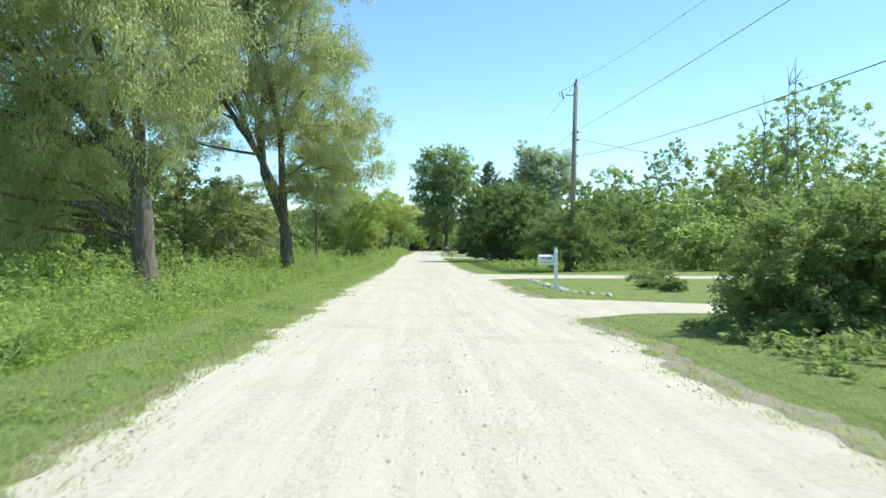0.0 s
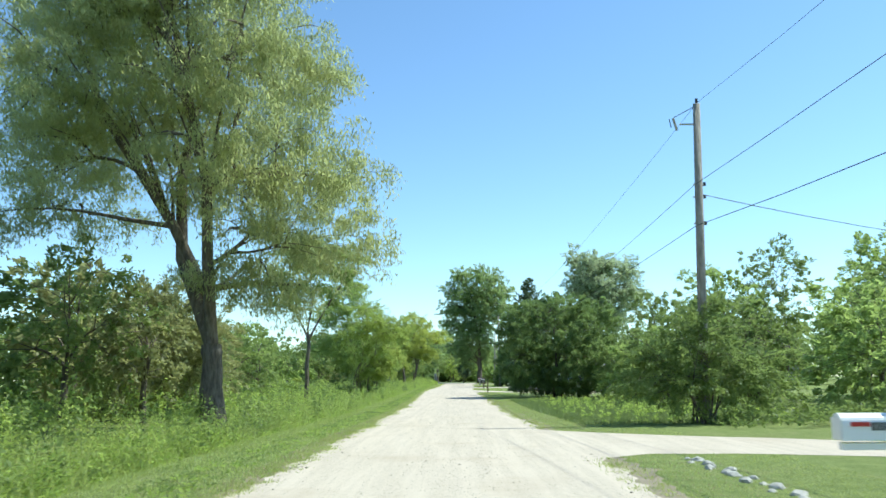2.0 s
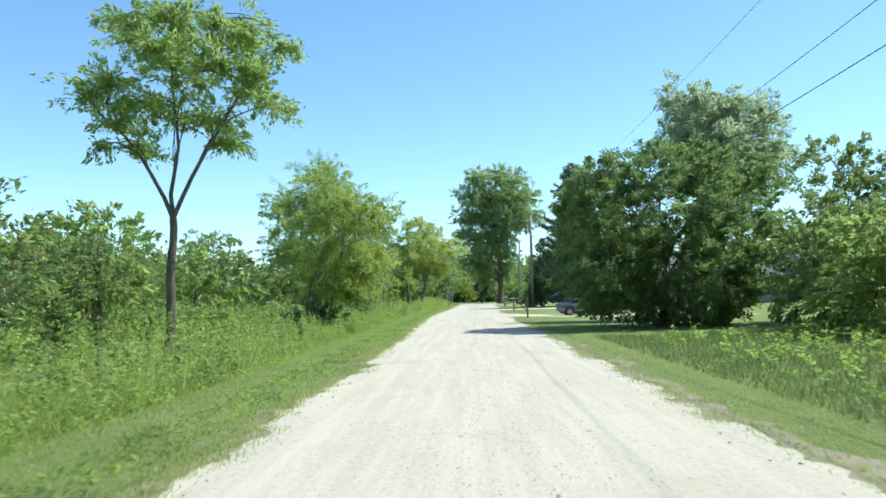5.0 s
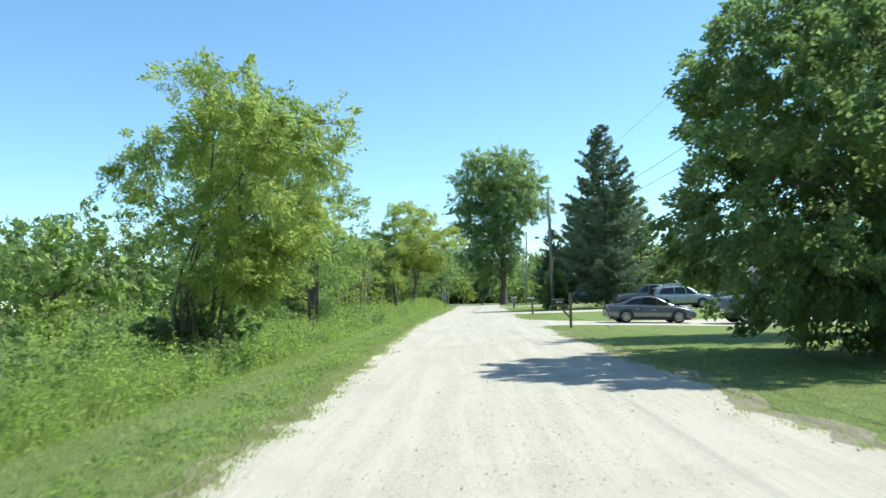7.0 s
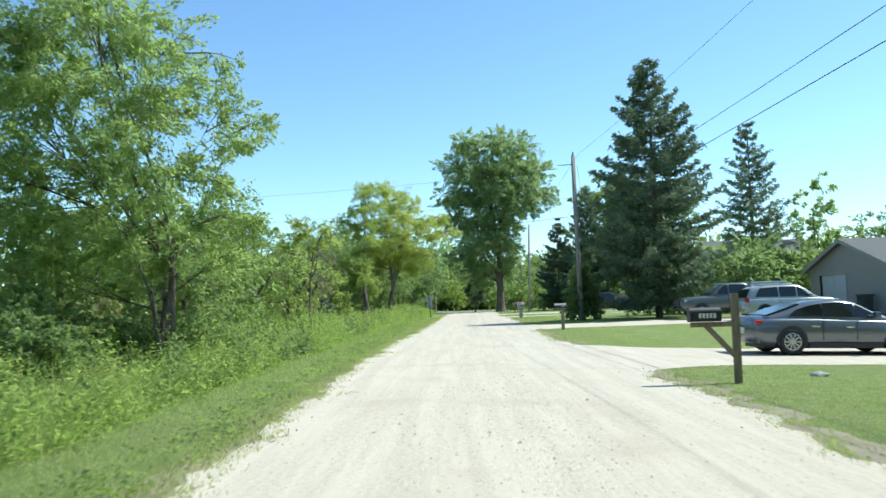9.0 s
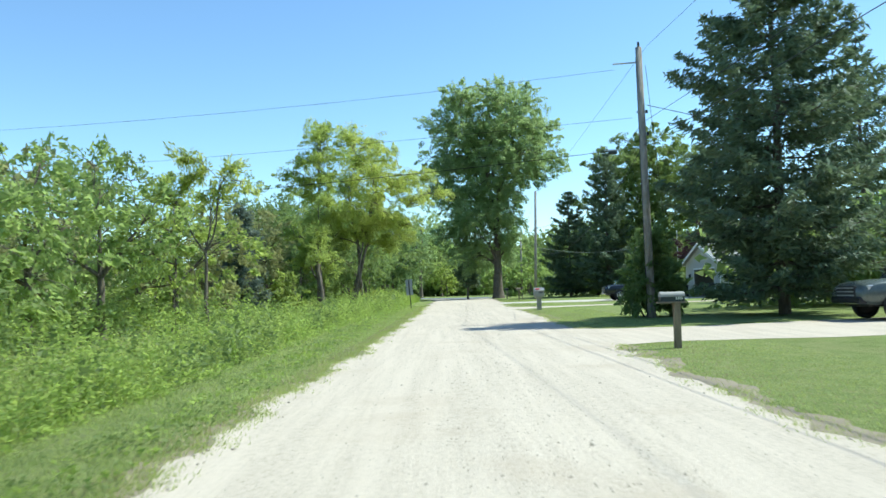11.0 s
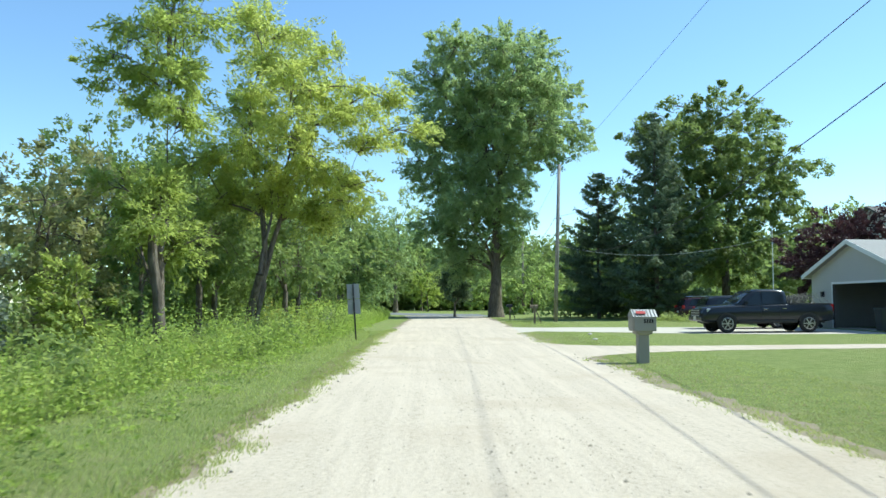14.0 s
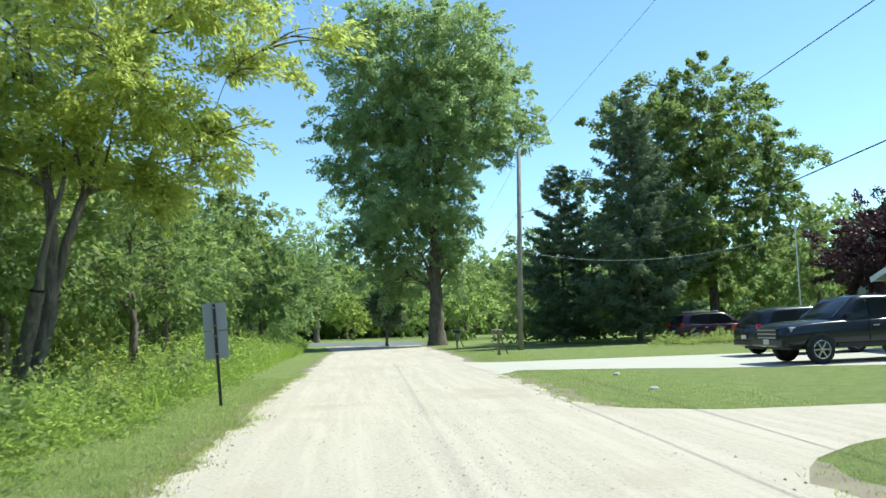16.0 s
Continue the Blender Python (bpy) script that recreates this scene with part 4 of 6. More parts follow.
broadleaf("round_maple_tree", "dense round dark maple casting shade on the road", (9.3, 87.0),
          [(-0.1, 0, 5.6, 4.4, 3.8, 2.9), (3.2, 0, 5.6, 2.3, 2.8, 2.7), (-2.9, -1.0, 3.4, 2.4, 3.0, 2.9), (1.3, 0, 3.0, 4.2, 3.9, 3.0), (-0.3, 1, 7.3, 2.7, 2.4, 1.6), (3.0, 2, 7.4, 2.4, 2.0, 1.2), (-3.0, 0.5, 5.9, 2.0, 2.4, 2.0), (-2.6, 2.5, 2.8, 2.4, 2.4, 2.2), (-2.4, -1.0, 1.6, 2.2, 2.4, 1.3), (1.6, -1.6, 1.6, 2.6, 2.4, 1.3)],
          M["deep"], trunk_r=0.2, fork=1.8, stems=4, clumps=1650, per=85, clump_r=0.48, size=(0.14, 0.1), simple=True, seed=43, twigs=90, bumps=220)
broadleaf("pale_willow_tree", "tall silvery willow behind the round maple", (13.6, 97.0),
          crown([(-0.8, 13.2, 1.4, 1.5), (1.9, 12.7, 1.9, 1.4), (4.6, 12.1, 1.2, 1.4), (1.3, 10.2, 3, 1.8), (5.1, 9.6, 1.5, 1.6), (-0.5, 10.9, 1.8, 1.8), (2.1, 7.2, 3.1, 2.2)], 144),
          M["willow_far"], trunk_r=0.25, fork=5.0, clumps=1200, per=56, clump_r=0.55, size=(0.22, 0.1), shell=0.7, simple=True, seed=44, twigs=120)

HEDGE_R = [  # x, y, height, spread
    (17.0, 50.0, 5.2, 3.0, 45), (21.5, 56.0, 7.5, 3.6, 46), (15.8, 60.0, 6.0, 3.2, 47), (26.0, 62.0, 11.0, 4.4, 48), (16.8, 68.0, 7.2, 3.2, 49),
    (26.3, 82.5, 13.0, 3.8, 50), (31.0, 59.0, 14.2, 5.0, 51), (29.5, 71.0, 12.0, 4.2, 72), (37.0, 52.0, 14.0, 5.2, 73), (18.4, 71.5, 9.0, 3.2, 75), (36.0, 77.5, 13.2, 5.0, 52), (17.6, 87.5, 9.2, 2.6, 53), (16.2, 44.0, 3.0, 2.2, 54),
    (20.0, 41.5, 4.2, 2.8, 55), (26.0, 45.0, 6.5, 3.6, 56), (17.0, 75.0, 5.4, 3.0, 57), (13.0, 66.0, 3.6, 2.2, 58), (27.5, 36.0, 6.0, 3.4, 59), (13.4, 75.5, 4.0, 2.4, 60)]
HEDGE_GAP = [(13.4, 79.5, 4.4, 2.4, 76), (15.6, 83.0, 5.6, 2.8, 77), (19.5, 80.0, 6.5, 3.0, 78), (22.5, 88.0, 8.0, 3.4, 79)]
for x, y, h, r, seed in HEDGE_R + HEDGE_GAP:
    rr = random.Random(seed)
    lobes = [(0, 0, h * 0.62, r * 0.8, r * 0.8, h * 0.36), (rr.uniform(-1, 1) * r * 0.5, -0.3 * r, h * 0.34, r * 0.85, r * 0.8, h * 0.32), (rr.uniform(-1, 1) * r * 0.6, 0.3 * r, h * 0.48, r * 0.7, r * 0.7, h * 0.3), (rr.uniform(-.5, .5) * r, 0, h * 0.78, r * 0.6, r * 0.6, h * 0.2), (rr.uniform(-.9, .9) * r, 0, h * 0.25, r * 0.7, r * 0.7, h * 0.24)]
    broadleaf("hedge_tree", rr.choice(["bushy young green tree in the hedge", "leafy green tree in the overgrown hedge"]), (x, y), lobes, M["mid"] if seed % 3 else M["walnut"],
              trunk_r=0.05 + h * 0.012, fork=h * 0.3, stems=3, clumps=int(100 + 21 * r * h ** 0.7), per=32, clump_r=0.45, simple=True, size=(0.2, 0.12), seed=seed, twigs=60, bumps=60)

spruce("tall dense blue-green spruce beside the drive", (12.6, 141.6), 16.6, 5.0, 61, rows=36, ragged=0.3)
spruce("thin open spruce with layered branches", (25.8, 160.0), 16.2, 4.2, 62, bare=0.1, rows=24, per=52, ragged=0.4)
broadleaf("juniper_bush", "dark bushy juniper round the second pole", (7.8, 143.6), [(0.0, 0, 1.7, 1.0, 1.2, 1.8), (0.6, 0, 1.3, 1.0, 1.2, 1.4), (-0.2, 0, 0.8, 0.8, 0.8, 0.9), (0.4, 0, 3.1, 0.7, 0.8, 0.9), (1.1, 0, 0.8, 0.8, 0.8, 0.8)],
          M["deep"], trunk_r=0.05, fork=0.5, stems=4, clumps=260, per=80, clump_r=0.33, size=(0.15, 0.075), simple=True, seed=63, twigs=50, category="bush")
broadleaf("cottonwood_tree", "very tall cottonwood with broad glossy crown at the bend", (7.3, 216.0),
          crown([(-4.9, 26.8, 2.6, 2.3), (0.2, 27.4, 2.9, 2.1), (4.4, 26.4, 2.8, 2.4), (7.5, 22.7, 2.1, 2.8), (8.4, 18, 1.6, 2.3), (-7.3, 22.6, 2.3, 2.8), (-8, 18.1, 2.1, 2.3), (-8.3, 14.8, 1.6, 1.8), (-2.9, 22.6, 3.8, 3), (2.3, 22.7, 3.8, 3), (4.8, 18.5, 2.9, 2.8), (-0.4, 18.5, 3.8, 3), (-4.5, 17.9, 2.9, 2.9), (-6.2, 13, 2.3, 2.3), (-1.9, 13.8, 3.3, 2.9), (2.4, 14.3, 2.3, 2.8), (6.1, 15.5, 1.4, 1.3), (-4, 9.7, 2.9, 2.8), (-0.4, 9.9, 2.4, 2.8), (2.6, 9.7, 1.4, 2.3), (-3, 5.6, 3, 2.3), (1.6, 6.4, 1.4, 2.3), (-6.2, 8.4, 2, 2.3)], 164),
          M["poplar"], bark=M["bark"], trunk_r=0.6, fork=8.5, clumps=3400, per=62, clump_r=0.72, size=(0.22, 0.17), shell=0.5, simple=True, seed=64, twigs=320, bumps=0)
spruce("dark spruce in front of the maple", (18.7, 201.0), 16.7, 4.6, 65, rows=30, ragged=0.3)
spruce("dark lower spruce beside the third pole", (15.2, 206.0), 12.6, 3.8, 66, rows=20, ragged=0.3)
broadleaf("maple_tree", "broad full green maple behind the spruces", (26.2, 206.0),
          crown([(-3.9, 17.8, 2.1, 1.6), (-0.5, 17.9, 2.8, 1.8), (3.1, 16, 2.1, 2.1), (4.9, 12.9, 1.8, 2), (8.1, 12.9, 1.1, 0.9), (-6.9, 15.7, 2.1, 1.5), (-9.8, 11.5, 1.9, 0.9), (-2.4, 14.6, 3.7, 2.4), (1.1, 11.5, 3.7, 2.4), (-3.9, 10.6, 3.2, 2.4), (0.9, 7, 3.2, 2.4), (5.1, 9.3, 2, 2), (-2.7, 6.2, 3.2, 2.4), (-5.8, 7.5, 2.8, 2.4), (0.8, 4, 3.4, 2)], 167),
          M["mid"], trunk_r=0.4, fork=4.5, clumps=1900, per=60, clump_r=0.7, size=(0.24, 0.17), shell=0.55, simple=True, seed=67, twigs=160, bumps=260)
broadleaf("small_dark_tree", "small dark round-headed tree at the asphalt bend", (3.4, 219.7), [(0, 0, 3.2, 1.5, 1.4, 1.5), (0.9, 0, 2.6, 1.2, 1.2, 1.0), (-0.8, 0.3, 3.6, 1.1, 1.2, 1.1), (0.2, 0, 4.6, 1.0, 1.0, 0.9)],
          M["needle"], trunk_r=0.14, fork=1.3, clumps=230, per=46, clump_r=0.45, size=(0.18, 0.11), simple=True, seed=69, twigs=30)
broadleaf("purple_maple_tree", "dark purple-leaved maple beside the garage", (25.6, 186.6), [(0, 0, 4.6, 3.0, 3.0, 2.6), (1.6, 0, 5.2, 2.4, 2.4, 2.2), (-1.6, 0, 3.6, 2.2, 2.2, 2.0)],
          M["purple"], trunk_r=0.18, fork=1.8, clumps=280, per=70, clump_r=0.5, size=(0.18, 0.13), simple=True, seed=68, twigs=40)
for x, y, h, r, seed in ((8.3, 28.4, 0.6, 0.75, 81), (7.7, 26.0, 0.35, 0.4, 82), (7.9, 24.5, 0.42, 0.42, 83)):
    broadleaf("low_shrub", "low green shrub on the grass island", (x, y), [(0, 0, h * 0.6, r, r * 0.8, h * 0.5), (-0.5 * r, 0.1, h * 0.5, r * 0.6, r * 0.6, h * 0.4), (0.5 * r, 0, h * 0.55, r * 0.6, r * 0.6, h * 0.45)],
              M["mid"], trunk_r=0.02, fork=h * 0.3, stems=5, clumps=70, per=60, clump_r=0.16, size=(0.07, 0.03), simple=True, seed=seed, twigs=30, category="bush", floor=0.06)


def dead_tree(x, y, height, seed):
    """A bare dead sapling: a thin trunk and a few upright branches."""
    rng = np.random.default_rng(seed)
    ob = thing("dead_tree", "bare grey dead sapling above the hedge", "dead tree", (x, y, float(gz(x, y)) - 0.05))
    p = bough(rng, (0, 0, 0), (rng.normal(0, 0.3), 0, height), 0, 0.04, 12)
    under("trunk", fast_mesh("trunk", *tube_arrays(p, np.linspace(0.1, 0.015, 12), 7), M["pale_bark"], True), ob)
    for i in range(9):
        k = int(rng.integers(6, 11))
        end = p[k] + np.array([rng.normal(0, 0.7), rng.normal(0, 0.7), rng.uniform(0.6, 2.2)])
        under("branch", fast_mesh("branch", *tube_arrays(bough(rng, p[k], end, 0.05, 0.1, 6), np.linspace(0.035, 0.008, 6), 5), M["pale_bark"], True), ob)


dead_tree(26.7, 57.0, 14.6, 701)
dead_tree(28.0, 57.6, 14.9, 702)
dead_tree(24.7, 56.4, 12.4, 703)


# ---- woods behind ----
def wood(at, h, r, leaf, seed, label="full green tree in the far wood"):
    rr = random.Random(seed)
    near = abs(at[0]) < 16 and at[1] < 200
    tall = at[0] < 0 and 168 < at[1] < 230
    lobes = [(0, 0, h * 0.6, r * 0.85, r * 0.85, h * 0.34), (rr.uniform(-.5, .5) * r, -0.2 * r, h * 0.3, r * 0.95, r * 0.8, h * 0.28), (rr.uniform(-.6, .6) * r, 0, h * 0.82, r * 0.5, r * 0.5, h * 0.18), (rr.uniform(-.7, .7) * r, 0.2, h * 0.5, r * 0.7, r * 0.7, h * 0.26)]
    if tall:
        lobes[1] = (rr.uniform(-.7, .7) * r, -0.3 * r, h * 0.55, r * 0.95, r * 0.9, h * 0.2)
    return broadleaf("woodland_tree", label, at, lobes, leaf, trunk_r=0.08 + h * 0.012, fork=h * 0.3, floor=2.2 if tall else 0.15, clumps=int(36 + 7 * r * h ** 0.75), per=34 if near else 17, clump_r=0.1 * r + 0.32, simple=True, size=(0.22, 0.14) if near else (0.38, 0.26), seed=seed, twigs=30 if near else 12, bumps=44)


WOOD_FIELD = [(-24, 30, 8, 4.2, "mid"), (-22, 44, 7, 4, "brown"), (-26, 58, 7, 4.4, "mid"), (-24, 72, 5.6, 4.4, "mid"), (-30, 84, 6.4, 5, "mid"), (-21, 90, 5, 3.6, "brown"), (-28, 100, 6.8, 5, "mid"), (-20, 108, 5.6, 3.8, "walnut"), (-15, 51, 7.6, 3.2, "mid"), (-17.5, 38, 8.5, 3.6, "mid"), (-15.5, 67, 6.2, 3, "brown"), (-45, 110, 9, 6, "mid"), (-48, 70, 9, 6, "mid"), (-40, 35, 9, 5.5, "mid"), (-32, 12, 9, 5, "mid")]
# the three deep-leaved trees put the shade behind the ashes into leaf colour
WOOD_SHADE = [(-17, 56, 7.6, 3.4, "brown"), (-21, 61, 8.0, 4, "mid"), (-12.4, 52.5, 6.3, 2.6, "brown"), (-23, 50, 8.8, 4.2, "mid"), (-16.5, 65, 6.9, 3.2, "mid"), (-14, 70.5, 5.8, 2.6, "mid"), (-14.5, 81, 5.8, 2.8, "mid"), (-17.5, 87, 6.6, 3.2, "walnut"), (-15, 41, 6.8, 3, "mid"), (-19, 47, 8, 3.6, "mid"), (-10, 177, 7.5, 3, "deep"), (-7.4, 186, 7.8, 2.8, "deep"), (-10.2, 167.5, 5.2, 2.2, "deep")]
WOOD_WEST = [(-26, 120, 6.8, 4.8, "mid"), (-17, 124, 6, 3.6, "mid"), (-13, 132, 5.6, 3, "walnut"), (-19, 138, 8, 4, "mid"), (-15, 150, 8.4, 3.6, "mid"), (-22, 154, 9.5, 4.6, "brown"), (-14, 176, 9, 4.2, "mid"), (-13, 165.5, 7.4, 2.6, "brown"), (-9.8, 173.5, 8.4, 3.2, "mid"), (-12.5, 140, 7.6, 2.6, "walnut"), (-12, 151, 6.8, 2.6, "brown"), (-13.5, 130, 6.5, 2.8, "mid"), (-40, 175, 13, 6, "mid"), (-42, 145, 10, 6, "mid"), (-13.2, 170, 8, 3.4, "brown"), (-15, 160, 7.4, 3.4, "brown"), (-11.5, 145, 6.5, 2.8, "yellow"), (-13, 126, 7.5, 3.2, "mid"), (-12.5, 135, 6.6, 2.6, "walnut")]
# several of these trees are added only to keep sun off the wood floor
WOOD_BEND = [(-12, 186, 9.5, 4.4, "mid"), (-18, 192, 11, 4.8, "deep"), (-11, 198, 10.5, 4.4, "mid"), (-22, 208, 13, 5.2, "mid"), (-13, 216, 13, 5, "deep"), (-20, 232, 18, 5.5, "mid"), (-8.5, 234, 17, 4.8, "mid"), (-3.8, 255, 20, 5.2, "poplar"), (-13, 263, 19, 5.2, "mid"), (-12, 284, 20, 6, "mid"), (-7.2, 180.5, 8.4, 3, "mid"), (-8.8, 205, 12, 4, "mid"), (-9, 274, 8, 3.6, "walnut"), (-12, 181, 10.5, 3.8, "deep"), (-9.5, 190, 9.5, 3.4, "walnut"), (-7.5, 197, 9, 3.2, "mid"), (-6.5, 214, 9.5, 3, "walnut"), (-15.5, 177, 11.5, 4, "deep"), (-10.5, 206, 12, 4, "mid"), (-16, 205, 13, 4.6, "mid"), (-8.5, 224, 13, 4, "mid"), (-15, 226, 14, 4.6, "deep")]
WOOD_EAST = [(47, 168, 13, 5, "mid"), (39, 177, 14.4, 2.4, "walnut"), (52, 152, 12, 5, "mid"), (20, 214, 11, 4.5, "deep"), (33, 204, 10, 4.2, "mid"), (0, 284, 13, 5.5, "walnut"), (1, 270, 7.5, 3.2, "yellow"), (10.5, 262, 7, 3, "walnut"), (9, 282, 12, 5.5, "mid"), (18, 276, 14, 6, "mid"), (15, 246, 9, 4, "walnut"), (12, 232, 5.5, 2.6, "walnut"), (22, 236, 12, 5, "mid"), (32, 228, 13, 5.4, "deep"), (42, 215, 12, 5.5, "mid"), (45, 195, 11, 5.5, "mid"), (33, 150, 7.5, 4.2, "deep"), (40, 165, 9, 5, "mid"), (22, 150, 6, 3.2, "deep"), (19, 146, 4.5, 2.8, "deep"), (48, 140, 10, 5, "mid"), (46, 120, 9, 5, "mid"), (44, 100, 10, 5, "mid"), (30, 20, 8, 4.5, "mid"), (20, 26, 5, 3.2, "mid")]
for i, (x, y, h, r, kind) in enumerate(WOOD_FIELD + WOOD_SHADE + WOOD_WEST + WOOD_BEND + WOOD_EAST):
    wood((x, y), h, r, M[kind], 100 + i, "bronze-tinged leafy tree beyond the weeds" if kind == "brown" else "full green tree at the edge of the wood")

rr = random.Random(909)
for i in range(46):
    y = 14 + i * 3.45 + rr.uniform(-1.2, 1.2)
    tall = i % 2 == 0
    x, h = (rr.uniform(-26, -18), rr.uniform(4.4, 6.8)) if tall else (rr.uniform(-16.5, -12.5), rr.uniform(1.5, 2.8))
    r = h * rr.uniform(0.5, 0.75) if tall else h * rr.uniform(0.6, 0.9)
    kind = rr.choice(["mid", "mid", "walnut", "yellow", "brown"])
    lobes = [(0, 0, h * 0.6, r * 0.8, r * 0.8, h * 0.38), (rr.uniform(-.7, .7) * r, -0.3 * r, h * 0.35, r * 0.7, r * 0.7, h * 0.32), (rr.uniform(-.8, .8) * r, 0.2 * r, h * 0.7, r * 0.5, r * 0.5, h * 0.26), (rr.uniform(-.8, .8) * r, 0, h * 0.3, r * 0.6, r * 0.6, h * 0.28)]
    broadleaf("field_bush", {"mid": "rounded green bush beyond the weeds", "walnut": "fresh green bush beyond the weeds", "yellow": "yellow-green bush beyond the weeds", "brown": "bronze-tinged bush beyond the weeds"}[kind], (x, y), lobes, M[kind],
              trunk_r=0.05, fork=h * 0.3, stems=3, clumps=int(30 + 8 * r * h), per=24, clump_r=0.36, size=(0.2, 0.125), simple=True, seed=930 + i, twigs=24, category="bush", bumps=26)
spruce("grey-green spruce beyond the weeds", (-12.2, 158.8), 6.9, 2.0, 90, rows=20, leaf=M["needle_pale"], size=(0.2, 0.06))


def far_wood(label, line, height, deep, seed, mat, per_metre=70, size=(0.8, 0.6)):
    """A distant belt of trees, seen only as one uneven mass of leaves."""
    rng = np.random.default_rng(seed)
    c = np.asarray(line, float)
    seg = np.linalg.norm(np.diff(c, axis=0), axis=1).sum()
    n = int(seg * per_metre)
    t = rng.uniform(0, len(c) - 1, n)
    x, y = np.interp(t, range(len(c)), c[:, 0]), np.interp(t, range(len(c)), c[:, 1])
    top = height * np.array([0.72 + 0.45 * noise.noise(Vector((a * 0.11, b * 0.11, seed))) + 0.42 * noise.noise(Vector((a * 0.4, b * 0.4, seed))) for a, b in zip(x, y)])
    pos = np.stack([x + rng.uniform(-deep, deep, n), y + rng.uniform(-deep, deep, n), gz(x, y) + top * rng.uniform(0, 1, n) ** 0.7], 1)
    return tagged(new("far_wood", fast_mesh("far_wood", *leaf_arrays(rng, pos, rng.normal(0, 1, (n, 3)), *size, 0.3, True), mat)), label, "woodland", "", "stuff")


far_wood("distant green woodland beyond the field", [(-60, -30), (-62, 60), (-58, 140), (-50, 200), (-40, 250), (-34, 300)], 9.5, 5, 201, M["mid"])
far_wood("dense green woodland behind the bend", [(-45, 292), (-20, 300), (10, 302), (45, 292), (70, 260)], 16, 7, 202, M["mid"], 240, (1.5, 1.1))
far_wood("distant green woodland behind the houses", [(70, 260), (72, 200), (66, 140), (60, 90), (52, 40), (44, 0), (40, -40)], 11, 6, 203, M["mid"])
far_wood("shady undergrowth at the edge of the wood", [(-13, 176), (-14, 205), (-14, 228), (-26, 244)], 4.0, 2.2, 204, M["mid"], 260, (0.55, 0.38))
far_wood("dark leafy thicket behind the cottonwood", [(-30, 292), (-6, 294), (16, 290), (36, 264), (50, 232)], 9, 3.5, 206, M["mid"], 260, (0.8, 0.6))
far_wood("dark undergrowth below the spruces", [(13, 212), (24, 214), (36, 216)], 4.5, 2.0, 207, M["deep"], 240, (0.5, 0.36))
far_wood("leafy screen behind the grey garage", [(14, 148), (24, 152), (38, 150), (50, 136)], 5.5, 2.4, 208, M["mid"], 240, (0.5, 0.36))


# ---- poles and wires ----
def wire_arrays(a, b, sag=0.5, r=0.012, n=14):
    t = np.linspace(0, 1, n)[:, None]
    p = np.asarray(a, float) + (np.asarray(b, float) - np.asarray(a, float)) * t
    p[:, 2] -= 4 * sag * (t * (1 - t))[:, 0]
    return tube_arrays(p, np.full(n, r), 5)


def wire(label, a, b, sag=0.5, r=0.012, mat="cable"):
    return tagged(new("wire", fast_mesh("wire", *wire_arrays(a, b, sag, r), M[mat], True)), label, "wire", "overhead wires")


def rod(a, b, r, sides=8, r2=None):
    """A rod between two points as a bmesh."""
    v, f = tube_arrays(np.linspace(a, b, 3), np.linspace(r, r2 or r, 3), sides)
    bm = bmesh.new()
    vs = [bm.verts.new(p) for p in v]
    for q in f:
        bm.faces.new([vs[i] for i in q])
    bm.faces.new(vs[:sides][::-1])
    bm.faces.new(vs[-sides:])
    return bm


def utility_pole(label, x, y, height, lean=(0, 0), arm=None, clamps=(), r=0.15):
    base = float(gz(x, y))
    ob = thing("utility_pole", label, "utility pole", (x, y, base - 0.05), group="roadside poles")
    top = (lean[0], lean[1], height)
    at = lambda z: (lean[0] * z / height, lean[1] * z / height, z)
    part("shaft", rod((0, 0, 0), top, r, 14, r * 0.72), M["pole_wood"], ob, smooth=True)
    if arm == "cutout":
        a = at(height - 0.75)
        part("arm", rod(a, (a[0] - 0.62, a[1], a[2]), 0.035), M["steel"], ob)
        cut = part("fuse_cutout", rod((a[0] - 0.72, a[1], a[2] - 0.22), (a[0] - 0.84, a[1], a[2] + 0.22), 0.05), M["beige"], ob, "grey insulator with a fuse tube")
        part("fuse_tube", rod((a[0] - 0.92, a[1], a[2] - 0.12), (a[0] - 0.98, a[1], a[2] + 0.2), 0.018), M["black"], cut)
        part("jumper", rod((a[0] - 0.82, a[1], a[2] + 0.25), at(height - 0.05), 0.012), M["cable"], ob)
        part("pin_insulator", rod(at(height), at(height + 0.2), 0.05), M["black"], ob)
    if arm == "bracket":
        a = at(height - 0.6)
        part("arm", rod(a, (a[0] - 1.05, a[1], a[2] - 0.05), 0.03), M["steel"], ob)
        part("pin_insulator", rod(at(height), at(height + 0.22), 0.045), M["black"], ob)
    for z in clamps:
        c = at(z)
        part("clamp", boxed(c[0] - 0.2, c[0] + 0.2, c[1] - 0.03, c[1] + 0.03, z - 0.03, z + 0.03, bevel=0.008), M["steel"], ob)
        part("insulator", rod((c[0] + 0.2, c[1], z - 0.05), (c[0] + 0.2, c[1], z + 0.07), 0.05), M["black"], ob)
    part("ground_wire", rod((at(0.3)[0] - r, -0.02, 0.1), (top[0] - r * 0.75, top[1] - 0.02, height - 0.4), 0.01, 5), M["cable"], ob)
    return ob


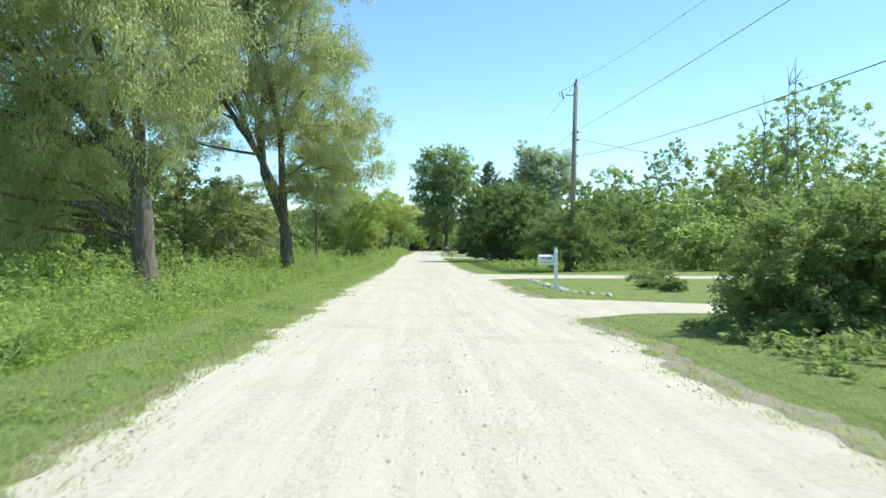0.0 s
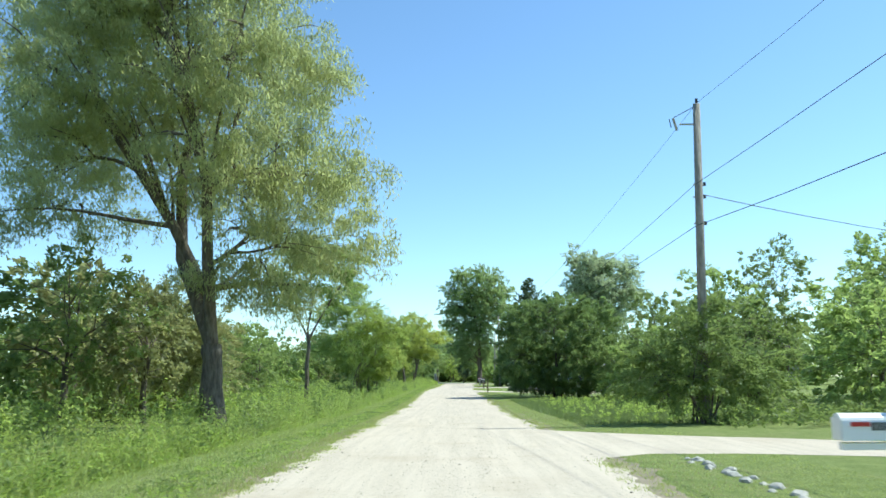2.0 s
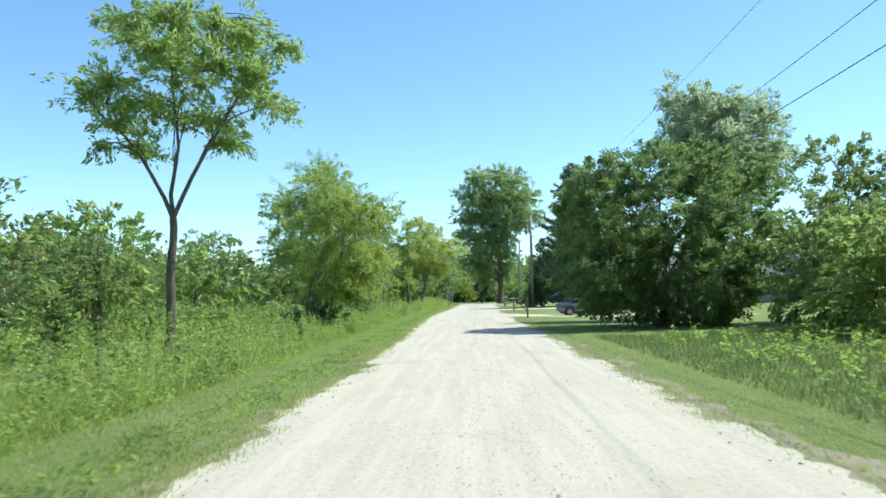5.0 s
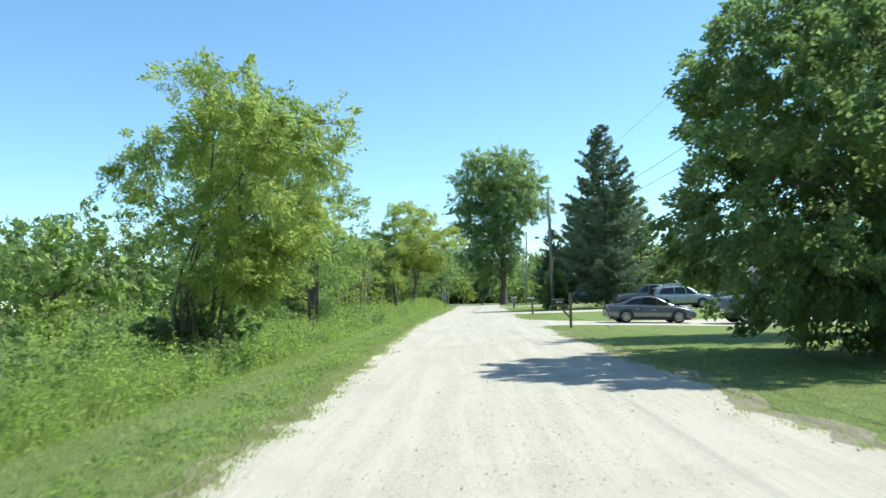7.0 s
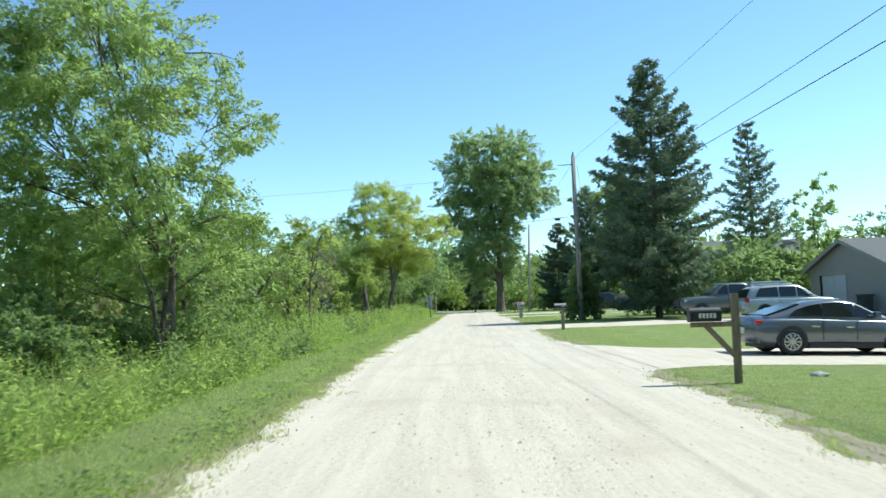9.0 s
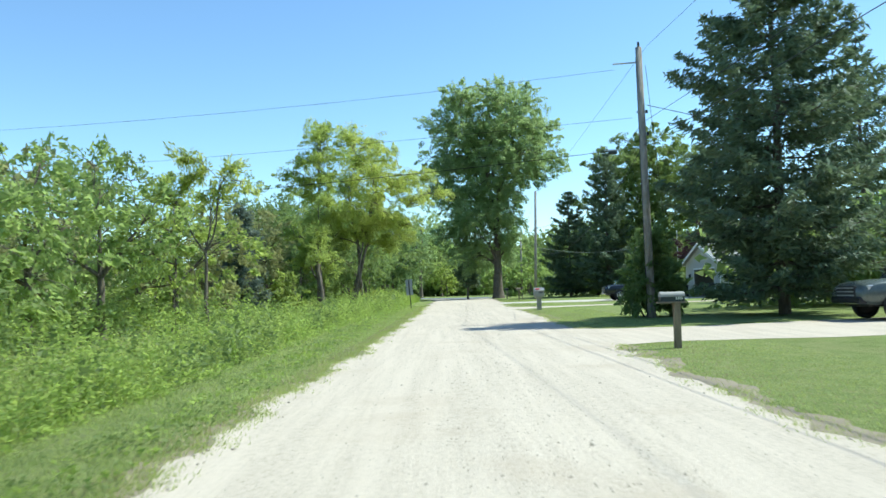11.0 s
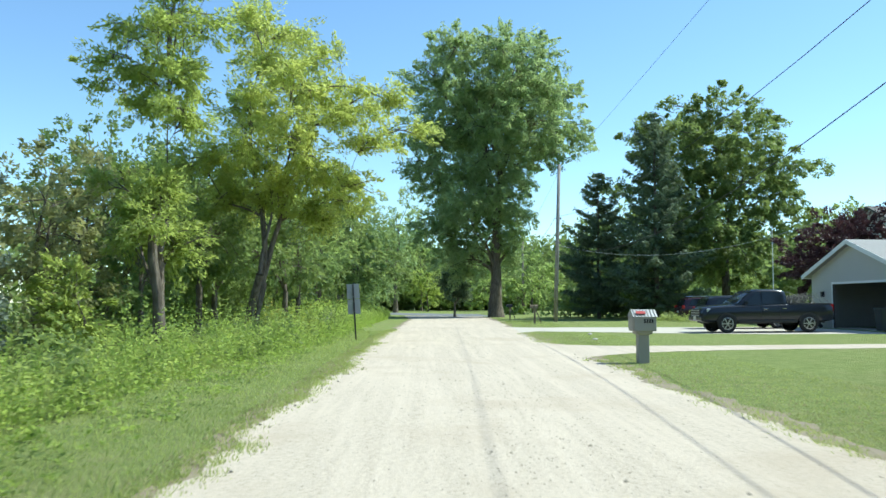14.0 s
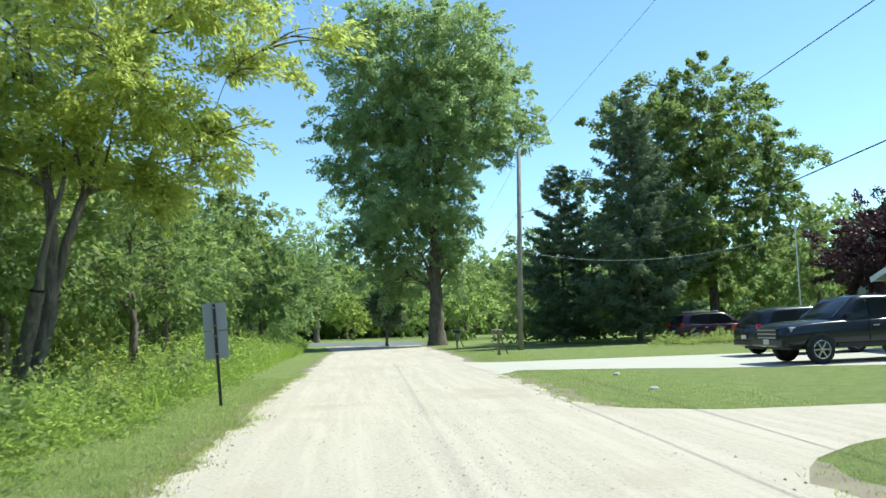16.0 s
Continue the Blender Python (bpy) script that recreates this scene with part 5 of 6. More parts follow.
utility_pole("weathered wooden utility pole with a fuse bracket", 8.9, 46.4, 11.2, (0.35, 0), "cutout", (8.25, 7.8, 6.85), 0.17)
utility_pole("weathered wooden utility pole beside a juniper", 7.85, 142.8, 10.8, (-0.1, 0), "bracket", (8.2, 7.3), 0.17)
utility_pole("weathered wooden utility pole beside the mailboxes", 9.75, 196.0, 11.6, (0.35, 0), None, (7.6, 5.8), 0.16)
utility_pole("distant wooden utility pole behind the cottonwood", 12.5, 236.0, 10.0, (0, 0), None, (8.0,), 0.15)
utility_pole("weathered wooden utility pole before the drives", 9.6, -46.0, 11.6, (0, 0), None, (9.2, 8.4), 0.17)

P0, P1, P2, P3, P4 = (9.6, -46.0), (9.0, 46.4), (7.8, 142.8), (9.8, 196.0), (12.5, 236.0)
for name, zs, sags, r in (("thin primary wire along the road", (11.3, 11.3, 11.2, 11.6, 10.4), (2.4, 1.4, 0.15, 0.5), 0.007), ("neutral cable along the road", (8.6, 8.25, 8.1, 8.2, 8.0), (0.9, 1.05, 1.3, 0.7), 0.010),
                          ("thick telephone cable along the road", (7.2, 6.8, 7.2, 6.4, 6.4), (2.0, 0.6, 2.4, 0.6), 0.012)):
    ends = list(zip((P0, P1, P2, P3, P4), zs))
    for (p, za), (q, zb), sag in zip(ends, ends[1:], sags):
        wire(name, (p[0] + 0.3 * (za > 11), p[1], za), (q[0] + 0.3 * (zb > 11), q[1], zb), sag, r)
wire("service cable from the pole to a house behind the trees", (9.3, 46.4, 7.9), (36, 52, 6.0), 0.7, 0.014)
wire("high wire crossing the road from the bracket", (6.75, 142.8, 10.25), (-45, 153, 10.6), 0.8, 0.007)
wire("service wire crossing the road", (7.4, 142.8, 8.3), (-45, 153, 8.0), 0.45, 0.007)
wire("service cable crossing the road", (7.6, 142.8, 7.1), (-45, 152, 6.2), 0.75, 0.011)
wire("service cable from the pole to the grey garage", (8.0, 142.8, 8.8), (30, 137, 4.6), 0.8, 0.013)
wire("guy wire of the second pole", (8.0, 142.8, 10.4), (9.3, 144.6, 0.6), 0.0, 0.009)
wire("pale sagging service cable to the cream garage", (9.9, 196.0, 6.1), (24, 186, 6.8), 1.3, 0.013, "pale_cable")
splice = thing("cable_splice", "dark cable splice case hung on the crossing wire", "splice case", (6.6, 142.95, 6.98))
part("case", boxed(-0.17, 0.17, -0.07, 0.07, -0.09, 0.05, bevel=0.03), M["bin"], splice)
part("bracket", boxed(-0.34, 0.34, -0.02, 0.02, 0.06, 0.1), M["steel"], splice)


# ---- mailboxes, sign, stones ----
def bars(parent, x, y, z, w, h, n, mat, axis="x"):
    """Unreadable figures as plain upright bars."""
    for i in range(n):
        a = (i - (n - 1) / 2) * w / n
        if axis == "x":
            part("figure", boxed(x + a - w / n * 0.33, x + a + w / n * 0.33, y - 0.004, y, z - h / 2, z + h / 2), mat, parent)
        else:
            part("figure", boxed(x - 0.004, x, y + a - w / n * 0.33, y + a + w / n * 0.33, z - h / 2, z + h / 2), mat, parent)


def box_shell(length, width, height, back=0.0):
    """A rural mailbox: flat floor, straight sides, rounded top; its length runs along x."""
    bm = bmesh.new()
    prof = [(-width / 2, 0)] + [(-width / 2 * math.cos(a), height - width / 2 + width / 2 * math.sin(a)) for a in np.linspace(0, math.pi, 11)] + [(width / 2, 0)]
    rows = [[bm.verts.new((x, y, z)) for y, z in prof] for x in (back, back + length)]
    n = len(prof)
    for i in range(n):
        bm.faces.new([rows[0][i], rows[0][(i + 1) % n], rows[1][(i + 1) % n], rows[1][i]])
    bm.faces.new(rows[0][::-1])
    bm.faces.new(rows[1])
    bmesh.ops.recalc_face_normals(bm, faces=bm.faces)
    return bm


def shifted(bm, m):
    bmesh.ops.transform(bm, matrix=m, verts=bm.verts)
    return bm


mb = thing("mailbox", "white mailbox on a white turned vinyl post", "mailbox", (4.65, 26.9, float(gz(4.65, 26.9))))
post = part("post", boxed(-0.055, 0.055, -0.055, 0.055, -0.05, 1.28, bevel=0.008), M["white"], mb)
part("post_cap", shifted(rod((0, 0, 1.28), (0, 0, 1.42), 0.075, 10, 0.02), Matrix.Identity(4)), M["white"], post)
part("base_collar", boxed(-0.075, 0.075, -0.075, 0.075, -0.02, 0.12, bevel=0.01), M["white"], post)
part("arm", boxed(-0.58, 0.1, -0.045, 0.045, 0.83, 0.9, bevel=0.006), M["white"], mb)
shell = part("box", shifted(box_shell(0.5, 0.19, 0.25, -0.6), pose(0, 0, 0.92)), M["white"], mb)
part("door", boxed(-0.612, -0.602, -0.09, 0.09, 0.925, 1.13, bevel=0.003), M["white"], shell)
part("flag", boxed(-0.52, -0.34, -0.108, -0.1, 1.05, 1.09), M["red_plastic"], shell, "red signal flag folded down")
bars(shell, -0.25, -0.1, 1.05, 0.16, 0.075, 4, M["black"])

mb = thing("mailbox", "weathered dark mailbox on a wooden post with a brace", "mailbox", (4.25, 104.9, float(gz(4.25, 104.9))))
part("post", boxed(-0.055, 0.055, -0.055, 0.055, -0.05, 1.5, bevel=0.008), M["post_wood"], mb)
part("arm", boxed(-0.75, 0.06, -0.045, 0.045, 0.95, 1.03, bevel=0.006), M["post_wood"], mb)
part("brace", shifted(boxed(-0.04, 0.04, -0.035, 0.035, -0.34, 0.34), pose(-0.27, 0, 0.72, 0, -42, 0)), M["post_wood"], mb)
shell = part("box", shifted(box_shell(0.52, 0.19, 0.24, -0.78), pose(0, 0, 1.04)), M["black"], mb)
part("name_board", boxed(-0.72, -0.3, -0.112, -0.1, 1.08, 1.2), M["black"], shell)
bars(shell, -0.5, -0.113, 1.14, 0.3, 0.08, 5, M["letter"])

mb = thing("mailbox", "brown mailbox with a pale lid on a wooden post", "mailbox", (4.75, 129.1, float(gz(4.75, 129.1))))
part("post", boxed(-0.07, 0.07, -0.07, 0.07, -0.05, 0.98, bevel=0.01), M["post_wood"], mb)
part("board", boxed(-0.42, 0.18, -0.1, 0.1, 0.98, 1.02, bevel=0.004), M["post_wood"], mb)
shell = part("box", shifted(box_shell(0.52, 0.18, 0.2, -0.36), pose(0, 0, 1.02)), M["bin"], mb)
part("lid", shifted(box_shell(0.54, 0.2, 0.11, -0.37), pose(0, 0, 1.125)), M["beige"], shell, "pale weathered lid")
bars(shell, 0.04, -0.092, 1.09, 0.16, 0.06, 4, M["letter"])

mb = thing("mailbox", "beige moulded plastic mailbox and post with pitched lid", "mailbox", (5.25, 157.2, float(gz(5.25, 157.2))))
part("post", boxed(-0.13, 0.13, -0.12, 0.12, -0.04, 0.75, bevel=0.02), M["beige"], mb)
part("neck", boxed(-0.2, 0.2, -0.19, 0.19, 0.68, 0.8, bevel=0.04), M["beige"], mb)
shell = part("box", boxed(-0.27, 0.27, -0.25, 0.25, 0.76, 1.12, bevel=0.02), M["beige"], mb)
bm = bmesh.new()
vs = [bm.verts.new(p) for p in ((-0.29, -0.27, 1.1), (0.29, -0.27, 1.1), (0.29, 0.27, 1.1), (-0.29, 0.27, 1.1), (-0.29, -0.04, 1.27), (0.29, -0.04, 1.27), (0.29, 0.04, 1.27), (-0.29, 0.04, 1.27))]
for q in ((3, 2, 1, 0), (4, 5, 6, 7), (0, 1, 5, 4), (1, 2, 6, 5), (2, 3, 7, 6), (3, 0, 4, 7)):
    bm.faces.new([vs[i] for i in q])
lid = part("lid", bm, M["alu"], mb, "grey ribbed pitched lid")
for i in range(7):
    part("rib", shifted(boxed(-0.008, 0.008, -0.14, 0.14, 0, 0.012), pose(-0.24 + i * 0.08, -0.16, 1.185, 36, 0, 0)), M["beige"], lid)
part("flag", shifted(boxed(-0.2, 0.02, -0.05, 0.05, 0.014, 0.026), pose(0, -0.17, 1.185, 36, 0, 0)), M["red_plastic"], lid, "red signal flag")
bars(shell, 0.08, -0.252, 1.0, 0.24, 0.09, 4, M["black"])
part("door", boxed(-0.285, -0.272, -0.2, 0.2, 0.8, 1.08, bevel=0.004), M["beige"], shell)

for x, y, tone, label in ((7.4, 190.2, "post_wood", "leaning wooden mailbox post with a braced box"), (7.6, 206.5, "black", "small dark mailbox on a thin post")):
    mb = thing("mailbox", label, "mailbox", (x, y, float(gz(x, y))))
    part("post", boxed(-0.06, 0.06, -0.06, 0.06, -0.05, 1.02, bevel=0.01), M["post_wood"], mb)
    part("brace", shifted(boxed(-0.03, 0.03, -0.03, 0.03, -0.5, 0.5), pose(0.25, 0, 0.5, 0, -22, 0)), M["post_wood"], mb)
    part("box", shifted(box_shell(0.5, 0.2, 0.24, -0.3), pose(0, 0, 1.02)), M[tone], mb)

SIGN = pose(0, 0, 0, 0, -4, 0)
sign = thing("road_sign", "aluminium road sign seen from the back on a steel post", "road sign", (-2.52, 169.0, float(gz(-2.52, 169.0))), 6)
post = part("post", shifted(boxed(-0.03, 0.03, -0.03, 0.03, -0.1, 2.12), SIGN), M["black"], sign, "dark steel channel post")
for z0, z1 in ((0.98, 1.55), (1.57, 2.14)):
    plate = part("plate", shifted(boxed(-0.24, 0.24, 0.035, 0.042, z0, z1, bevel=0.002), SIGN), M["alu"], sign, "dull grey back of the plate")
    for z in (z0 + 0.1, z1 - 0.1):
        part("bolt", shifted(rod((0, -0.045, z), (0, -0.03, z), 0.016), SIGN), M["steel"], plate)


def stone(x, y, r, seed):
    rr = random.Random(seed)
    bm = bmesh.new()
    bmesh.ops.create_icosphere(bm, subdivisions=2, radius=1.0)
    for v in bm.verts:
        v.co *= 1 + 0.4 * noise.noise(v.co * 1.3 + Vector((seed, 0, 0))) + 0.14 * noise.noise(v.co * 3.1 + Vector((0, seed, 0)))
        v.co = Vector((v.co.x * r * rr.uniform(0.97, 1.03), v.co.y * r * 0.8, v.co.z * r * 0.55))
    ob = part("edging_stone", bm, M["stone"], None)
    ob.matrix_basis = pose(x, y, float(gz(x, y)) + r * 0.04, 0, 0, rr.uniform(0, 180))
    return tagged(ob, "rough brown-grey field stone edging the drive lawn", "stone", "stones edging the lawn")


for i in range(36):
    f = i / 35
    stone(4.75 + 0.25 * math.sin(i * 2.3) * 0.5 + (0.9 * max(0, f - 0.78) / 0.22), 34.3 - 11.4 * f, 0.065 + 0.065 * abs(math.sin(i * 1.7)), i)
for x, y, r, seed in ((6.2, 106.2, 0.16, 71), (6.6, 168.5, 0.12, 72), (7.4, 173.2, 0.12, 73)):
    tagged(stone(x, y, r, seed), "flat pale stone lying in the lawn", "stone", "stones in the lawns")


def clods(label, side, seed, count):
    """Loose lumps of soil and stone along the road edge."""
    rng = np.random.default_rng(seed)
    y = rng.uniform(4, 178, count)
    if side > 0:
        y = y[~in_drive(np.full(count, 4.4), y)]
        count = len(y)
    edge = np.array([road_edges(float(b))[0 if side < 0 else 1] for b in y])
    x = edge + rng.normal(0, 0.16, count) - side * 0.1
    r = rng.uniform(0.006, 0.022, count) * rng.uniform(0.5, 1.3, count)
    unit = np.array([(1, 0, 0), (0, 1, 0), (-1, 0, 0), (0, -1, 0), (0, 0, 0.8), (0, 0, -0.5)])
    jit = rng.uniform(0.6, 1.3, (count, 6, 3))
    v = unit * jit * r[:, None, None] + np.stack([x, y, gz(x, y) + 0.018], 1)[:, None]
    f = np.array([(0, 1, 4), (1, 2, 4), (2, 3, 4), (3, 0, 4), (1, 0, 5), (2, 1, 5), (3, 2, 5), (0, 3, 5)])
    faces = (f[None] + np.arange(count)[:, None, None] * 6).reshape(-1, 3)
    return tagged(new("road_edge_clods", fast_mesh("road_edge_clods", v.reshape(-1, 3), faces, M["clod"])), label, "soil", "", "stuff")


clods("loose brown clods along the ragged gravel edge", -1, 301, 1300)
clods("loose brown clods along the lawn edge of the gravel", 1, 302, 900)


def pebbles(label, seed, count):
    """Loose stones on the gravel, thicker between the wheel tracks and towards the edges."""
    rng = np.random.default_rng(seed)
    y = rng.uniform(3, 185, count)
    f = np.clip(np.where(rng.uniform(0, 1, count) < 0.5, rng.normal(0.52, 0.1, count), rng.uniform(0, 1, count)), 0.01, 0.99)
    a, b = np.interp(y, ROAD_Y, ROAD_L), np.interp(y, ROAD_Y, ROAD_R)
    x = a + (b - a) * f
    r = rng.uniform(0.006, 0.016, count) * np.where(rng.uniform(0, 1, count) < 0.04, 2.0, 1.0)
    unit = np.array([(1, 0, 0), (0, 1, 0), (-1, 0, 0), (0, -1, 0), (0, 0, 0.8)])
    v = unit * rng.uniform(0.6, 1.3, (count, 5, 3)) * r[:, None, None] + np.stack([x, y, gz(x, y) + 0.010], 1)[:, None]
    f = np.array([(0, 1, 4), (1, 2, 4), (2, 3, 4), (3, 0, 4)])
    return tagged(new("loose_stones", fast_mesh("loose_stones", v.reshape(-1, 3), (f[None] + np.arange(count)[:, None, None] * 5).reshape(-1, 3), M["pebble"])), label, "gravel", "", "stuff")


pebbles("small loose stones scattered on the gravel", 303, 15000)


# ---- vehicles ----
def loft(rows):
    """A closed skin over cross-sections of equal length."""
    bm = bmesh.new()
    vs = [[bm.verts.new(p) for p in r] for r in rows]
    n = len(rows[0])
    for a, b in zip(vs, vs[1:]):
        for i in range(n - 1):
            bm.faces.new([a[i], a[i + 1], b[i + 1], b[i]])
        bm.faces.new([a[-1], a[0], b[0], b[-1]])
    bm.faces.new(vs[0][::-1])
    bm.faces.new(vs[-1])
    bmesh.ops.recalc_face_normals(bm, faces=bm.faces)
    return bm


def section(x, half):
    """Cross-section at x from its half outline (y, z), bottom to top."""
    return [(x, -y, z) for y, z in half] + [(x, y, z) for y, z in reversed(half)]


def wheel(parent, x, y, r, w, side, spokes):
    ob = new("wheel")
    ob.parent = parent
    ob.matrix_basis = pose(x, y, r, 90, 0, 0)
    s = -side
    prof = [(r * 0.66, -w / 2), (r * 0.94, -w / 2), (r, -w * 0.32), (r, w * 0.32), (r * 0.94, w / 2), (r * 0.66, w / 2)]
    bm = bmesh.new()
    ring = [[bm.verts.new((a * math.cos(t), a * math.sin(t), h)) for a, h in prof] for t in np.linspace(0, 2 * math.pi, 25)[:-1]]
    for i in range(24):
        for j in range(6):
            bm.faces.new([ring[i][j], ring[(i + 1) % 24][j], ring[(i + 1) % 24][(j + 1) % 6], ring[i][(j + 1) % 6]])
    bmesh.ops.recalc_face_normals(bm, faces=bm.faces)
    part("tyre", bm, M["tyre"], ob, smooth=True)
    bm = bmesh.new()
    ring = [[bm.verts.new((a * math.cos(t), a * math.sin(t), h)) for a, h in ((r * 0.7, s * w * 0.46), (r * 0.6, s * w * 0.5), (r * 0.56, s * w * 0.25))] for t in np.linspace(0, 2 * math.pi, 25)[:-1]]
    for i in range(24):
        for j in range(2):
            bm.faces.new([ring[i][j], ring[(i + 1) % 24][j], ring[(i + 1) % 24][j + 1], ring[i][j + 1]])
    for i in range(spokes):
        t = 2 * math.pi * i / spokes
        box_m = pose(0, 0, 0, 0, 0, math.degrees(t)) @ Matrix.LocRotScale((r * 0.34, 0, s * w * 0.4), None, (r * 0.56, r * 0.11, w * 0.1))
        bmesh.ops.create_cube(bm, size=1.0, matrix=box_m)
    bmesh.ops.create_cone(bm, cap_ends=True, segments=14, radius1=r * 0.14, radius2=r * 0.12, depth=w * 0.16, matrix=Matrix.Translation((0, 0, s * w * 0.42)))
    part("rim", bm, M["rim"], ob)
    bm = bmesh.new()
    bmesh.ops.create_cone(bm, cap_ends=True, segments=24, radius1=r * 0.64, radius2=r * 0.64, depth=w * 0.3, matrix=Matrix.Translation((0, 0, -s * w * 0.1)))
    part("brake_drum", bm, M["black"], ob)


def finer(stations, step=3):
    """More stations between the given ones, along smooth curves that don't overshoot."""
    a = np.asarray(stations, float)
    x = a[:, 0]
    slope = np.diff(a[:, 1:], axis=0) / np.diff(x)[:, None]
    tang = np.zeros_like(a[:, 1:])
    tang[1:-1] = np.where(slope[:-1] * slope[1:] > 0, 2 * slope[:-1] * slope[1:] / (slope[:-1] + slope[1:] + 1e-12), 0)
    tang[0], tang[-1] = slope[0], slope[-1]
    out = []
    for i in range(len(x) - 1):
        d = x[i + 1] - x[i]
        for k in range(step):
            t = k / step
            v = (2 * t**3 - 3 * t**2 + 1) * a[i, 1:] + (t**3 - 2 * t**2 + t) * d * tang[i] + (3 * t**2 - 2 * t**3) * a[i + 1, 1:] + (t**3 - t**2) * d * tang[i + 1]
            out.append((x[i] + t * d, *v))
    return out + [tuple(a[-1])]


def vehicle(name, label, category, at, rz, spec, paint, plate_front=False):
    """A road vehicle from its stations: x runs from the tail to the nose, z up from the ground."""
    L, W = spec["length"], spec["width"] / 2
    far = (at[0] + L * math.cos(radians(rz)), at[1] + L * math.sin(radians(rz)))
    tilt = math.degrees(math.atan2(float(gz(*at)) - float(gz(*far)), L))
    ob = thing(name, label, category, (*at, float(gz(*at)) + 0.01), rz)
    ob.matrix_basis = pose(*at, float(gz(*at)) + 0.01, 0, tilt, rz)
    low, wr = spec["sill"], spec["wheel"]
    L0, out = spec["body"][-1][0], spec.get("bumper_out", 0.06)
    rows = []
    for x, zs, zd, w in finer(spec["body"]):
        zl = low + spec.get("tuck", 0.12) * max(0, 1 - x / 0.3, 1 - (L0 - x) / 0.3)
        rows.append(section(x, [(W * w * 0.86, zl), (W * w * 0.97, zl + 0.12), (W * w, (zl + zs) / 2), (W * w * 0.985, zs - 0.06), (W * w * 0.93, zs), (W * w * 0.6, zd), (0.01, zd + 0.015)]))
    body = part("body", loft(rows), paint, ob, smooth=True)
    rows = []
    for x, zb, zr, wb, wt in finer(spec["cabin"]):
        rows.append(section(x, [(W * wb, zb - 0.05), (W * wb, zb), (W * (wb * 0.35 + wt * 0.65), zb + (zr - zb) * 0.7), (W * wt, zr - min(0.05, (zr - zb) * 0.2)), (W * wt * 0.86, zr), (0.01, zr + 0.015)]))
    cabin = part("cabin", loft(rows), paint, ob, smooth=True)
    cx = [c[0] for c in spec["cabin"]]
    side_y = lambda x, f: W * np.interp(x, cx, [c[3] * (1 - 0.9 * f) + c[4] * 0.9 * f for c in spec["cabin"]])
    for s in (-1, 1):
        for pane in spec["panes"]:
            bm = bmesh.new()
            pts = []
            for x, f in pane:
                zb, zr = np.interp(x, cx, [c[1] for c in spec["cabin"]]), np.interp(x, cx, [c[2] for c in spec["cabin"]])
                pts.append((x, s * (side_y(x, f * 0.75) + 0.014), zb + (zr - zb) * f))
            a = [bm.verts.new(p) for p in pts]
            b = [bm.verts.new((x, y - s * 0.03, z)) for x, y, z in pts]
            bm.faces.new(a)
            bm.faces.new(b[::-1])
            for i in range(len(a)):
                bm.faces.new([a[i], a[(i + 1) % len(a)], b[(i + 1) % len(b)], b[i]])
            bmesh.ops.recalc_face_normals(bm, faces=bm.faces)
            part("side_window", bm, M["glass"], cabin)
        for x in spec["wheels"]:
            bm = bmesh.new()
            bmesh.ops.create_cone(bm, cap_ends=True, segments=28, radius1=wr * 1.16, radius2=wr * 1.16, depth=0.2, matrix=pose(x, s * (W * 0.995 - 0.09), wr * 1.02, 90, 0, 0))
            bmesh.ops.bisect_plane(bm, geom=bm.verts[:] + bm.edges[:] + bm.faces[:], plane_co=(0, 0, low + 0.01), plane_no=(0, 0, -1), clear_outer=True)
            part("wheel_arch", bm, M["black"], body)
            wheel(ob, x, s * (W - 0.1), wr, 0.24, s, spec.get("spokes", 10))
        mx = spec["mirror"]
        mz = np.interp(mx, cx, [c[1] for c in spec["cabin"]]) + 0.1
        part("mirror", boxed(mx - 0.07, mx + 0.07, s * (W + 0.09) - 0.1, s * (W + 0.09) + 0.1, mz - 0.08, mz + 0.09, bevel=0.03), paint, ob)
        for x in spec.get("seams", ()):
            zt = np.interp(x, [r[0] for r in spec["body"]], [r[1] for r in spec["body"]])
            part("door_seam", boxed(x - 0.006, x + 0.006, s * W * 0.99 - 0.012, s * W * 0.99 + 0.016, low + 0.16, zt - 0.03), M["black"], body)
            part("door_handle", boxed(x - 0.3, x - 0.1, s * (W + 0.012) - 0.012, s * (W + 0.012) + 0.012, zt - 0.2, zt - 0.16, bevel=0.006), spec.get("handle", M["chrome"]), body)
        hx, hz = spec["headlamp"]
        part("headlamp", boxed(hx - 0.2, hx + 0.02, s * W * 0.76 - 0.19, s * W * 0.76 + 0.19, hz - spec.get("lamp_h", 0.08), hz + spec.get("lamp_h", 0.08), bevel=0.03), M["lamp_clear"], body)
        tx, tz = spec["taillamp"]
        part("taillamp", boxed(tx - 0.03, tx + 0.14, s * W * 0.86 - 0.11, s * W * 0.86 + 0.11, tz - spec.get("tail_h", 0.07), tz + spec.get("tail_h", 0.07), bevel=0.03), M["lamp_red"], body)
        part("rocker", boxed(spec["wheels"][0] + wr * 1.25, spec["wheels"][1] - wr * 1.25, s * W * 0.93 - 0.05, s * W * 0.93 + 0.05, low - 0.04, low + 0.1, bevel=0.02), M["black"], body)
